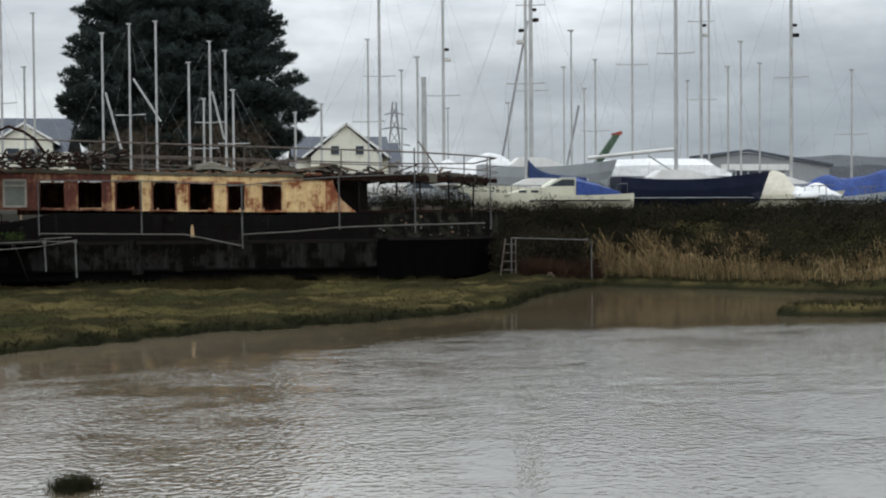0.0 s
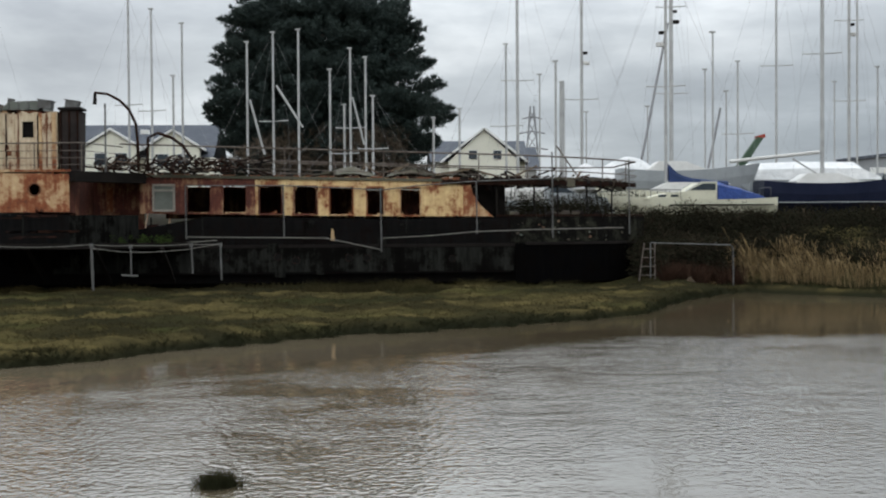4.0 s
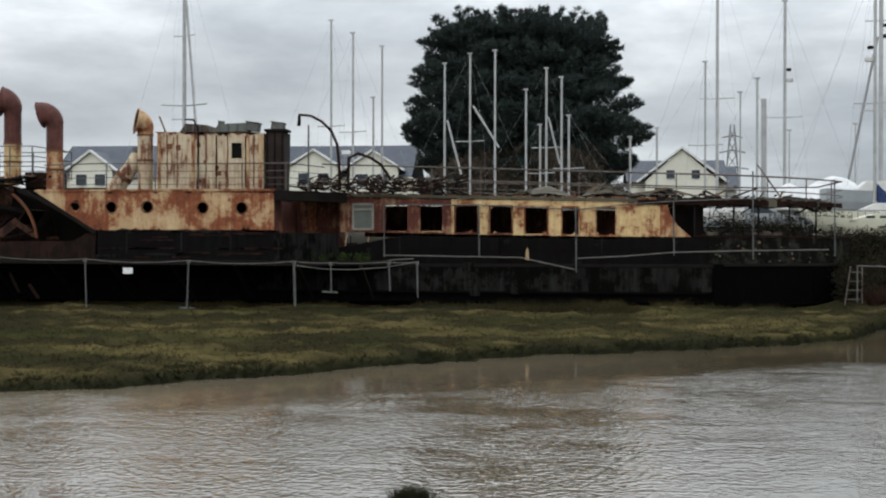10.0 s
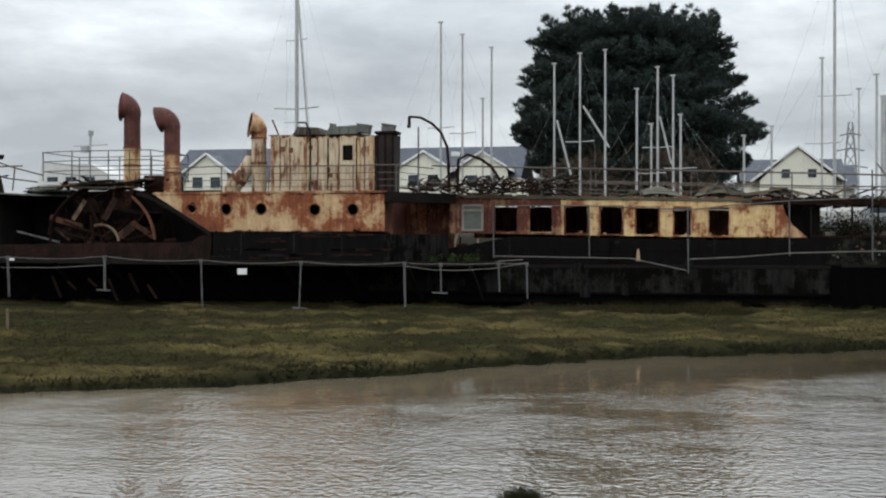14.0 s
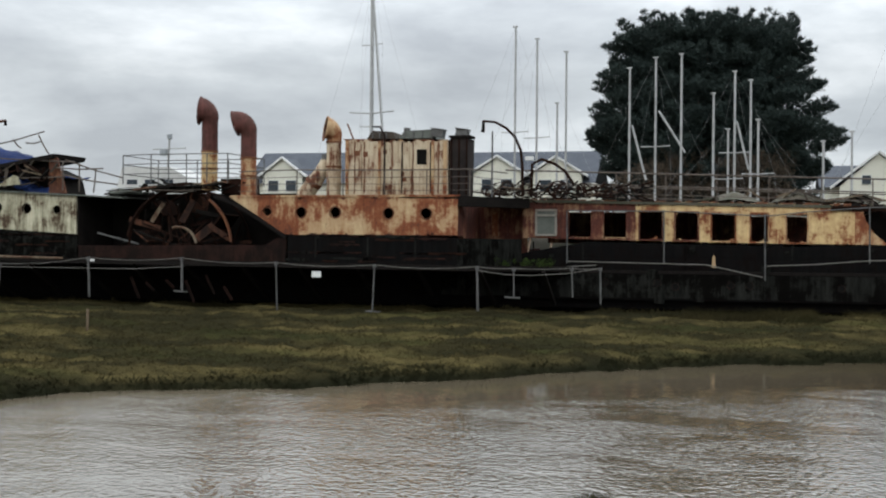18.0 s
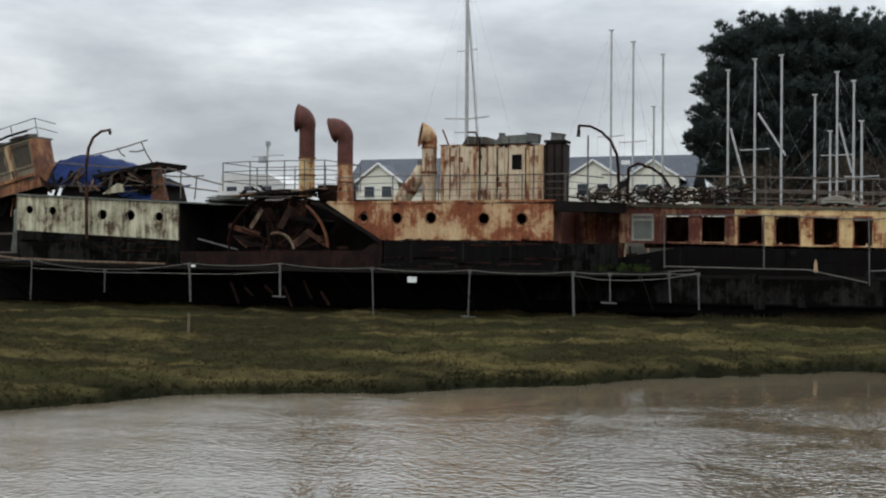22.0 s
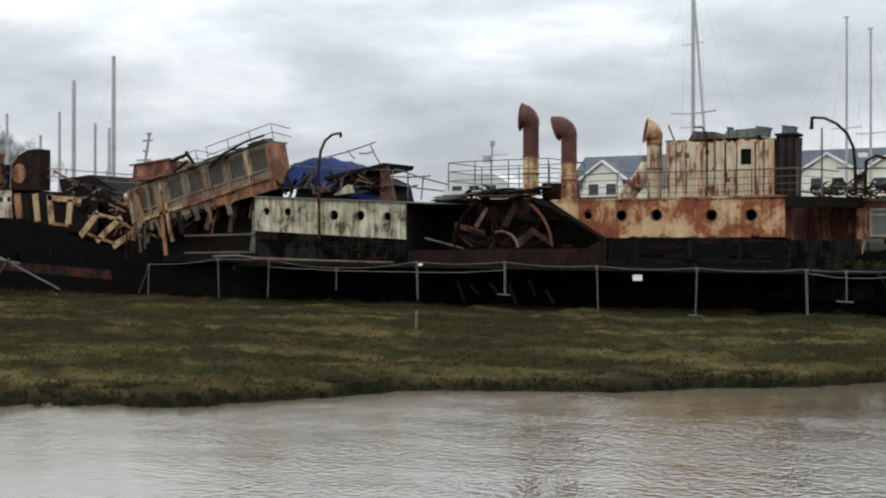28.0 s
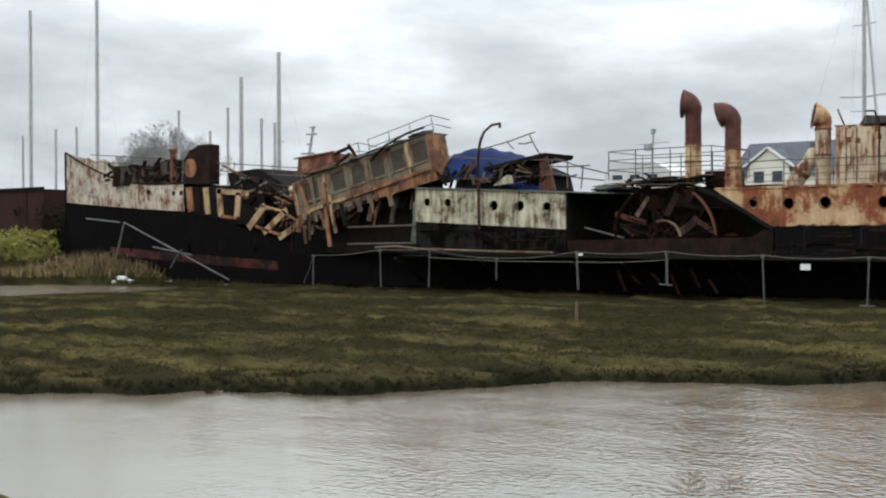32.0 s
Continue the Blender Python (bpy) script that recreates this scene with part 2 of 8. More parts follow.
CLADDING = speckled("pale_yellow_weatherboard", (0.76, 0.74, 0.63), (0.69, 0.67, 0.57), scale=0.8, relief=0.1)
DULL_WHITE = speckled("grimy_white_trim", (0.34, 0.32, 0.27), (0.24, 0.21, 0.17), scale=5, relief=0.1)
WHITE_TRIM = speckled("white_painted_trim", (0.78, 0.78, 0.75), (0.7, 0.7, 0.68), scale=2, relief=0.05)
SLATE = speckled("grey_slate_roof", (0.085, 0.095, 0.115), (0.06, 0.068, 0.085), scale=0.8, fine=8)
BRICK_FAR = speckled("grey_render", (0.40, 0.40, 0.38), (0.33, 0.33, 0.31), scale=0.6)
SHED = speckled("grey_sheet_cladding", (0.30, 0.31, 0.32), (0.24, 0.25, 0.26), scale=0.3, fine=3)
CRANE_GREEN = speckled("green_crane_paint", (0.06, 0.11, 0.07), (0.045, 0.08, 0.05), scale=1)
RED_PAINT = speckled("red_crane_tip", (0.35, 0.05, 0.03), (0.25, 0.04, 0.03), scale=1)
# the haze of distance is mixed into this bluish grey
HILL = speckled("hazed_wooded_hill", (0.085, 0.092, 0.10), (0.062, 0.068, 0.075), rough=1.0, scale=0.02, fine=0.1, relief=0.6, dist=2)
PINE_LEAF = speckled("dark_pine_needles", (0.030, 0.045, 0.038), (0.018, 0.030, 0.027), rough=0.8, scale=0.6, fine=6)
BARK = speckled("dark_pine_bark", (0.07, 0.05, 0.04), (0.045, 0.033, 0.027), scale=3)
BARE_TWIG = speckled("bare_brown_twigs", (0.085, 0.060, 0.038), (0.055, 0.042, 0.028), scale=1)
GREY_TWIG = speckled("bare_grey_twigs", (0.30, 0.29, 0.28), (0.24, 0.23, 0.22), scale=1)
BARGE = speckled("red_brown_barge_side", (0.045, 0.022, 0.018), (0.032, 0.018, 0.015), scale=0.8, fine=8, gloss=0.05)


def island_leaf(name, cols, rough=0.8, patch=None):
    m, nt, b = base_mat(name, rough)
    g = nt.nodes.new("ShaderNodeNewGeometry")
    r = nt.nodes.new("ShaderNodeValToRGB")
    els = r.color_ramp.elements
    els[0].color, els[1].color = (*cols[0], 1), (*cols[-1], 1)
    for i, c in enumerate(cols[1:-1]):
        e = els.new((i + 1) / (len(cols) - 1))
        e.color = (*c, 1)
    nt.links.new(g.outputs["Random Per Island"], r.inputs[0])
    b.inputs["Specular IOR Level"].default_value = 0.0
    v = coords(nt, (0.4, 1, 1))
    f = noise_fac(nt, v, 0.6, 6, 0.62, 0.42, 0.60)
    tone, amount = patch or (tuple(0.55 * x for x in cols[0]), 0.55)
    c = mixc(nt, math_node(nt, 'MULTIPLY', f, amount), r.outputs[0], tone)
    nt.links.new(c, b.inputs["Base Color"])
    return m


def turf_colour(nt):
    """Long patches of straw, olive, green and dark wet turf, on the ground and on the blades alike."""
    v1, v2 = coords(nt, (0.16, 0.42, 0.3)), coords(nt, (0.5, 1.0, 1.0))
    big = noise_fac(nt, v1, 1.0, 4, 0.55, 0.45, 0.56)
    mid = noise_fac(nt, v2, 0.5, 6, 0.62, 0.45, 0.58)
    green = noise_fac(nt, coords(nt, (0.3, 0.8, 1.0)), 0.45, 4, 0.6, 0.48, 0.66)
    fine = noise_fac(nt, coords(nt, (1, 1, 1)), 5.0, 5, 0.7, 0.35, 0.7)
    c = mixc(nt, big, (0.027, 0.0245, 0.0125), (0.100, 0.080, 0.033))
    c = mixc(nt, math_node(nt, 'MULTIPLY', green, 0.75), c, (0.037, 0.041, 0.015))
    c = mixc(nt, math_node(nt, 'MULTIPLY', mid, 0.8), c, (0.021, 0.0195, 0.0105))
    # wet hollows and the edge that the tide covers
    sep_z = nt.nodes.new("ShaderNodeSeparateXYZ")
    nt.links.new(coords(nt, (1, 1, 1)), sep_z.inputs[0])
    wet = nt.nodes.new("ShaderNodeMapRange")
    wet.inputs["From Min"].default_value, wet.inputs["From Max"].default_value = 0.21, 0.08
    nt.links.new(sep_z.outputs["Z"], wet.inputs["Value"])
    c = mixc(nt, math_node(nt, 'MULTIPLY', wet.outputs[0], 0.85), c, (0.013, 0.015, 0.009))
    return mixc(nt, math_node(nt, 'MULTIPLY', fine, 0.35), c, (0.024, 0.0215, 0.0115)), fine


def turf_blade(name, tone, amount):
    m, nt, b = base_mat(name, 0.85)
    b.inputs["Specular IOR Level"].default_value = 0.0
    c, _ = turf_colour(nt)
    g = nt.nodes.new("ShaderNodeNewGeometry")
    c = mixc(nt, amount, c, tone)
    c = mixc(nt, math_node(nt, 'MULTIPLY', g.outputs["Random Per Island"], 0.3), c, (0.11, 0.092, 0.045) if amount < 0.5 else tuple(1.7 * x for x in tone))
    nt.links.new(c, b.inputs["Base Color"])
    # thin blades let light through, so they shade much as the turf round them does
    up = nt.nodes.new("ShaderNodeVectorMath")
    up.operation = 'MULTIPLY_ADD'
    up.inputs[1].default_value = (0.22, 0.22, 0.22)
    up.inputs[2].default_value = (0, -0.25, 1.0)
    nt.links.new(g.outputs["Normal"], up.inputs[0])
    nrm = nt.nodes.new("ShaderNodeVectorMath")
    nrm.operation = 'NORMALIZE'
    nt.links.new(up.outputs[0], nrm.inputs[0])
    nt.links.new(nrm.outputs[0], b.inputs["Normal"])
    glow = nt.nodes.new("ShaderNodeBsdfTranslucent")
    nt.links.new(c, glow.inputs["Color"])
    both = nt.nodes.new("ShaderNodeMixShader")
    both.inputs[0].default_value = 0.45
    nt.links.new(b.outputs[0], both.inputs[1])
    nt.links.new(glow.outputs[0], both.inputs[2])
    nt.links.new(both.outputs[0], nt.nodes["Material Output"].inputs["Surface"])
    return m


GRASS = turf_blade("salt_marsh_grass", (0.08, 0.062, 0.022), 0.08)
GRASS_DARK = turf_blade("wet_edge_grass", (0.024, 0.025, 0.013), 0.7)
LICHEN = rusted("dark_plating_with_pale_lichen", (0.05, 0.05, 0.036), (0.024, 0.024, 0.018), rust=(0.008, 0.0076, 0.007), rust_dark=(0.006, 0.0055, 0.005), cover=0.68, streak=0.25, scale=1.6, rough=0.95, gloss=0.0)
BEAM_RUST = rusted("red_brown_beam_rust", (0.036, 0.016, 0.012), (0.022, 0.0115, 0.009), rust=(0.014, 0.0085, 0.007), rust_dark=(0.008, 0.006, 0.005), cover=0.5, gloss=0.05)
BRACKEN = island_leaf("dead_bracken", [(0.036, 0.021, 0.015), (0.06, 0.033, 0.022), (0.026, 0.018, 0.013)])
REED = island_leaf("dry_reed", [(0.21, 0.15, 0.075), (0.36, 0.265, 0.145), (0.12, 0.085, 0.045), (0.28, 0.205, 0.105)])
BRAMBLE = island_leaf("bramble_leaf", [(0.017, 0.019, 0.012), (0.026, 0.025, 0.016), (0.034, 0.024, 0.017), (0.013, 0.016, 0.010)])
WEED = island_leaf("ledge_weed_leaf", [(0.03, 0.05, 0.014), (0.05, 0.075, 0.02), (0.04, 0.045, 0.02)])
YELLOW_BUSH = island_leaf("yellow_winter_leaf", [(0.30, 0.27, 0.08), (0.22, 0.22, 0.06), (0.36, 0.30, 0.10)])

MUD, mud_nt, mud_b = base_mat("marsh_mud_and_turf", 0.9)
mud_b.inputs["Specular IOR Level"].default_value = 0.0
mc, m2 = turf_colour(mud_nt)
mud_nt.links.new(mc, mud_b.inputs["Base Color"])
bump(mud_nt, mud_b, m2, 0.6, 0.06)

WATER, wa_nt, wa_b = base_mat("silty_creek_water", 0.06)
wa_b.inputs["IOR"].default_value = 3.0
wv = coords(wa_nt, (1, 1, 1))
silt = noise_fac(wa_nt, wv, 0.15, 3, 0.5, 0.35, 0.65)


def op(kind, a, b, c=0.0, clamp=False):
    n = wa_nt.nodes.new("ShaderNodeMath")
    n.operation, n.use_clamp = kind, clamp
    for k, v in enumerate((a, b, c)):
        if isinstance(v, (int, float)):
            n.inputs[k].default_value = v
        else:
            wa_nt.links.new(v, n.inputs[k])
    return n.outputs[0]


def ramp01(v, lo, hi, a=0.0, b=1.0):
    n = wa_nt.nodes.new("ShaderNodeMapRange")
    n.interpolation_type = 'SMOOTHSTEP'
    for k, x in (("From Min", lo), ("From Max", hi), ("To Min", a), ("To Max", b)):
        n.inputs[k].default_value = x
    wa_nt.links.new(v, n.inputs["Value"])
    return n.outputs[0]


def ripple(scale, stretch, detail, dist):
    n = node(wa_nt, "ShaderNodeTexNoise", Scale=scale, Detail=detail, Roughness=0.55, Distortion=dist)
    wa_nt.links.new(coords(wa_nt, stretch), n.inputs["Vector"])
    return n.outputs["Fac"]


gust_n = ripple(0.35, (1, 0.7, 1), 3, 0.2)
cat_n = ripple(1.1, (0.45, 1.0, 1), 3, 0.3)
sep = wa_nt.nodes.new("ShaderNodeSeparateXYZ")
wa_nt.links.new(wv, sep.inputs[0])
# the wind reaches the open creek; it is calm in a narrow lee along the marsh and the bank
edge = op('MINIMUM', op('MULTIPLY', op('MAXIMUM', op('ADD', sep.outputs["X"], 6.0), 0.0), 0.74), 8.2)
lee_d = op('SUBTRACT', op('ADD', sep.outputs["Y"], op('ADD', op('MULTIPLY', gust_n, 2.4), op('MULTIPLY', cat_n, 1.6))), op('ADD', edge, 19.3))
open_ = ramp01(lee_d, 0.7, -0.7, 0.16, 1.0)
west = ramp01(sep.outputs["X"], -4.0, -12.0)
open_ = op('MAXIMUM', open_, ramp01(sep.outputs["X"], -5.0, -8.0))
# silt noise, plus reflections put into the colour: dark bank in the inlet, bright sky west
pale = op('ADD', op('MULTIPLY', silt, 0.3), op('MULTIPLY', ramp01(sep.outputs["X"], 6.0, -9.0), 0.7))
wa_nt.links.new(mixc(wa_nt, pale, (0.056, 0.042, 0.024), (0.152, 0.124, 0.085)), wa_b.inputs["Base Color"])
# the ripples are shortest and steepest out in the creek and smoother near the bank underfoot
reach = ramp01(sep.outputs["Y"], 8.0, 15.0, 0.45, 1.0)
gusts = ramp01(op('ADD', op('MULTIPLY', gust_n, 0.6), op('MULTIPLY', cat_n, 0.4)), 0.38, 0.58, 0.35, 1.0)
short = op('MULTIPLY', ripple(9.5, (1.0, 1.0, 1), 1, 0.15), 1.0)
tiny = op('MULTIPLY', ripple(23.0, (1.0, 1.0, 1), 1, 0.1), 0.28)
waves = op('ADD', short, tiny)
amp = op('MULTIPLY', op('MULTIPLY', open_, gusts), op('MULTIPLY', reach, ramp01(west, 0.0, 1.0, 1.0, 0.62)))
bump(wa_nt, wa_b, op('MULTIPLY', waves, amp), 1.0, 0.017)
wa_nt.links.new(op('ADD', ramp01(west, 0.0, 1.0, 0.035, 0.12), op('MULTIPLY', open_, 0.03)), wa_b.inputs["Roughness"])

# ---------------- building helpers ----------------
def thing(name, loc, label, category, group="", kind=""):
    ob = new(name)
    ob.location = loc
    ob.empty_display_size = 0.2
    return tagged(ob, label, category, group, kind)


def mesh_of(name, bm, material, smooth=False):
    me = bpy.data.meshes.new(name)
    bm.to_mesh(me)
    bm.free()
    me.materials.append(material)
    if smooth:
        for p in me.polygons:
            p.use_smooth = True
    return me


def part(name, bm, material, parent, label="", smooth=False):
    """Links a bmesh, drawn in the parent thing's own space, as one mesh under it."""
    ob = new(name, mesh_of(name, bm, material, smooth))
    ob.parent = parent
    return tagged(ob, label)


def single(name, bm, material, label, category, loc=(0, 0, 0), group="", kind="", smooth=False):
    """A thing of one mesh."""
    ob = new(name, mesh_of(name, bm, material, smooth))
    ob.location = loc
    return tagged(ob, label, category, group, kind)


def box(bm, x0, x1, y0, y1, z0, z1, m=None, wobble=0.0):
    vs = [bm.verts.new((x, y, z)) for x in (x0, x1) for y in (y0, y1) for z in (z0, z1)]
    if wobble:
        for v in vs:
            v.co += Vector((random.uniform(-1, 1), random.uniform(-1, 1), random.uniform(-1, 1))) * wobble
    for a, b, c, d in ((0, 1, 3, 2), (4, 6, 7, 5), (0, 4, 5, 1), (2, 3, 7, 6), (0, 2, 6, 4), (1, 5, 7, 3)):
        bm.faces.new((vs[a], vs[b], vs[c], vs[d]))
    if m is not None:
        for v in vs:
            v.co = m @ v.co
    return bm


def tube(bm, pts, r, n=6, r1=None, caps=True):
    """A round bar along the points; r to r1."""
    pts = [Vector(p) for p in pts]
    rings = []
    for i, p in enumerate(pts):
        d = (pts[min(i + 1, len(pts) - 1)] - pts[max(i - 1, 0)]).normalized()
        side = d.cross(Vector((0, 0, 1)))
        if side.length < 1e-3:
            side = Vector((1, 0, 0))
        side.normalize()
        up = side.cross(d)
        rad = r if r1 is None else r + (r1 - r) * i / max(1, len(pts) - 1)
        rings.append([bm.verts.new(p + rad * (math.cos(2 * math.pi * k / n) * side + math.sin(2 * math.pi * k / n) * up)) for k in range(n)])
    for a, b in zip(rings, rings[1:]):
        for k in range(n):
            bm.faces.new((a[k], a[(k + 1) % n], b[(k + 1) % n], b[k]))
    if caps:
        bm.faces.new(rings[0][::-1])
        bm.faces.new(rings[-1])
    return bm


def prism(bm, outline, y0, y1):
    """An outline in x, z drawn out from y0 to y1."""
    a = [bm.verts.new((x, y0, z)) for x, z in outline]
    b = [bm.verts.new((x, y1, z)) for x, z in outline]
    n = len(a)
    bm.faces.new(a)
    bm.faces.new(b[::-1])
    for i in range(n):
        bm.faces.new((a[i], b[i], b[(i + 1) % n], a[(i + 1) % n]))
    return bm


def loft(bm, sections, close=False, caps=True):
    """Skins sections of equal point count."""
    rings = [[bm.verts.new(p) for p in s] for s in sections]
    n = len(rings[0])
    for a, b in zip(rings, rings[1:]):
        for k in range(n if close else n - 1):
            bm.faces.new((a[k], a[(k + 1) % n], b[(k + 1) % n], b[k]))
    if caps:
        bm.faces.new(rings[0][::-1])
        bm.faces.new(rings[-1])
    return bm


def plate_with_holes(bm, x0, x1, z0, z1, y, th, holes, sides=16):
    """A steel wall in x and z with its outer face at y: holes as (x, z, half width, half height, round); z0 and z1 may be functions of x."""
    zb = z0 if callable(z0) else (lambda x: z0)
    zt = z1 if callable(z1) else (lambda x: z1)
    cuts = sorted({x0, x1, *[h[0] - h[2] * 1.25 for h in holes], *[h[0] + h[2] * 1.25 for h in holes]})

    def quad(a, b, za0, za1, zb0, zb1):
        f = [bm.verts.new((a, y, za0)), bm.verts.new((b, y, zb0)), bm.verts.new((b, y, zb1)), bm.verts.new((a, y, za1))]
        bm.faces.new(f)

    for a, b in zip(cuts, cuts[1:]):
        mid = 0.5 * (a + b)
        h = next((h for h in holes if abs(h[0] - mid) < h[2] * 1.2), None)
        if h is None:
            quad(a, b, zb(a), zt(a), zb(b), zt(b))
            continue
        hx, hz, hw, hh, is_round = h
        lo, hi = hz - 1.25 * hh, hz + 1.25 * hh
        quad(a, b, zb(a), lo, zb(b), lo)
        quad(a, b, hi, zt(a), hi, zt(b))
        if is_round:
            ang = [2 * math.pi * k / sides for k in range(sides)]
            inner = [(hx + hw * math.cos(t), hz + hh * math.sin(t)) for t in ang]
            outer = []
            for t in ang:
                k = 1.25 / max(abs(math.cos(t)), abs(math.sin(t)))
                outer.append((hx + hw * k * math.cos(t), hz + hh * k * math.sin(t)))
        else:
            inner = [(hx + sx * hw, hz + sz * hh) for sx, sz in ((1, 1), (-1, 1), (-1, -1), (1, -1))]
            outer = [(hx + sx * hw * 1.25, hz + sz * hh * 1.25) for sx, sz in ((1, 1), (-1, 1), (-1, -1), (1, -1))]
        i0 = [bm.verts.new((p, y, q)) for p, q in inner]
        i1 = [bm.verts.new((p, y + th, q)) for p, q in inner]
        o0 = [bm.verts.new((p, y, q)) for p, q in outer]
        n = len(inner)
        for k in range(n):
            j = (k + 1) % n
            bm.faces.new((i0[k], o0[k], o0[j], i0[j]))
            bm.faces.new((i0[j], i1[j], i1[k], i0[k]))
    # back face and edges
    bk = [bm.verts.new(p) for p in ((x0, y, zb(x0)), (x1, y, zb(x1)), (x1, y, zt(x1)), (x0, y, zt(x0)))]
    bb = [bm.verts.new(p.co + Vector((0, th, 0))) for p in bk]
    for k in range(4):
        bm.faces.new((bk[k], bb[k], bb[(k + 1) % 4], bk[(k + 1) % 4]))
    bmesh.ops.remove_doubles(bm, verts=bm.verts, dist=0.0005)
    return bm


def bar(bm, a, b, w, d=None):
    """A rectangular bar from a to b."""
    a, b = Vector(a), Vector(b)
    m = Matrix.Translation(a) @ (b - a).to_track_quat("X", "Z").to_matrix().to_4x4()
    d = d or w
    return box(bm, 0, (b - a).length, -d / 2, d / 2, -w / 2, w / 2, m)


def NB():
    return bmesh.new()


def arc(cx, cz, r, a0, a1, n, y=0.0):
    return [(cx + r * math.cos(radians(a0 + (a1 - a0) * i / n)), y, cz + r * math.sin(radians(a0 + (a1 - a0) * i / n))) for i in range(n + 1)]

# ---------------- ground, water ----------------
SHORE = [(-400, -30), (-60, 0), (-25, 8), (-17.4, 11.3), (-15.2, 13.4), (-12.4, 15.1), (-10.8, 18.5), (-7.8, 19.7), (-5.5, 22.3), (-3.7, 24.4), (-1, 26.7),
         (2.8, 28.9), (6.5, 31.6), (9.3, 37.6), (11.0, 40.4), (12.2, 41.6), (15.0, 38.6), (18.5, 34.4), (24, 31), (40, 27), (400, 10)]


def step(a, b, x):
    t = min(1.0, max(0.0, (x - a) / (b - a)))
    return t * t * (3 - 2 * t)


def shore(x):
    for (xa, ya), (xb, yb) in zip(SHORE, SHORE[1:]):
        if xa <= x <= xb:
            return ya + (yb - ya) * (x - xa) / (xb - xa)
    return 0.0


def ground_z(x, y):
    n = noise.noise((x * 0.5, y * 0.5, 0.0))
    n2 = noise.noise((x * 1.7, y * 1.7, 3.0))
    d = y - shore(x) + 0.5 * n2 + 0.55 * n + 0.22 * noise.noise((x * 3.3, y * 3.3, 6.0)) + 0.25
    hump = abs(noise.noise((x * 0.75 + 9.0, y * 1.15, 2.0)))
    z = -0.7 + 0.92 * step(-0.8, 0.35, d) + (0.13 * n + 0.08 * n2 + 0.07 * noise.noise((x * 3.0, y * 3.6, 8.0)) + 0.30 * (0.28 - hump)) * step(0, 1.2, d)
    if x > 8:
        z += step(8, 13, x) * 1.9 * step(1.8, 9.0, d) * (1 - step(45.0, 52, y))
    z += 2.0 * step(45.0 if x > 8 else 47.5, 52, y) * step(-50, -30, x)
    if x < -30:
        z += 1.1 * step(38, 45, y) * step(-50, -58, x) + 1.6 * step(46.5, 56, y) * step(-30, -60, x)
        # the pool before the bow
        u, v = 0.66 * (x + 53.3) + 0.75 * (y - 29.9), -0.75 * (x + 53.3) + 0.66 * (y - 29.9)
        k = step(1.15, 0.85, (u / 11.9) ** 2 + (v / 7.5) ** 2 + 0.15 * n)
        near = step(2.6, 1.0, (u / 11.9) ** 2 + (v / 7.5) ** 2)
        z = z * (1 - near) + (0.25 + 0.3 * (z - 0.25)) * near if z < 0.6 else z
        z = z * (1 - k) - 0.02 * k
    # little creeks in the marsh
    c = abs(y - 33.5 - 0.10 * (x + 14) - 1.2 * math.sin(x * 0.35))
    if -34 < x < -9:
        z -= 0.33 * step(0.75, 0.15, c) * step(-9, -13, x)
    # islet off the bank and the tuft that stands in the creek
    ix, iy = (x - 18.0) / 6.2, (y - 27.6 + 0.12 * (x - 16)) / 1.35
    z = max(z, -0.7 + 0.95 * step(1.25, 0.6, ix * ix + iy * iy + 0.25 * n2))
    tx, ty = (x + 1.55) / 0.14, (y - 11.35) / 0.14
    z = max(z, -0.7 + 0.72 * step(1.4, 0.4, tx * tx + ty * ty))
    # the bank underfoot
    z = max(z, -0.7 + 1.5 * step(8.2, 4.0, y + 0.5 * n))
    return z


def spread(lo, hi, fine_lo, fine_hi, d):
    vals = list(np.arange(fine_lo, fine_hi + d, d))
    s = d
    while vals[-1] < hi:
        s *= 1.22
        vals.append(vals[-1] + s)
    s = d
    while vals[0] > lo:
        s *= 1.22
        vals.insert(0, vals[0] - s)
    return vals


gx, gy = spread(-3000, 3000, -68, 34, 0.26), spread(-800, 3500, 9, 47, 0.2)
verts = [(x, y, ground_z(x, y)) for y in gy for x in gx]
nx = len(gx)
faces = [(j * nx + i, j * nx + i + 1, (j + 1) * nx + i + 1, (j + 1) * nx + i) for j in range(len(gy) - 1) for i in range(nx - 1)]
me = bpy.data.meshes.new("ground")
me.from_pydata(verts, [], faces)
me.materials.append(MUD)
for p in me.polygons:
    p.use_smooth = True
tagged(new("ground", me), "muddy salt marsh turf and boatyard ground along a creek", "ground", kind="structure")

bm = NB()
vs = [bm.verts.new(p) for p in ((-400, -200, 0), (400, -200, 0), (400, 70, 0), (-400, 70, 0))]
bm.faces.new(vs)
tagged(new("water", mesh_of("water", bm, WATER)), "brown silty creek water with small ripples", "water", kind="structure")

bm = NB()
ring = [bm.verts.new((-53.3 + 0.66 * a - 0.75 * b, 29.9 + 0.75 * a + 0.66 * b, 0.17)) for a, b in ((12.5 * math.cos(radians(10 * k)), 8.0 * math.sin(radians(10 * k))) for k in range(36))]
bm.faces.new(ring)
tagged(new("marsh_pool", mesh_of("marsh_pool", bm, WATER)), "shallow pale pool lying on the marsh before the bow", "water", kind="structure")

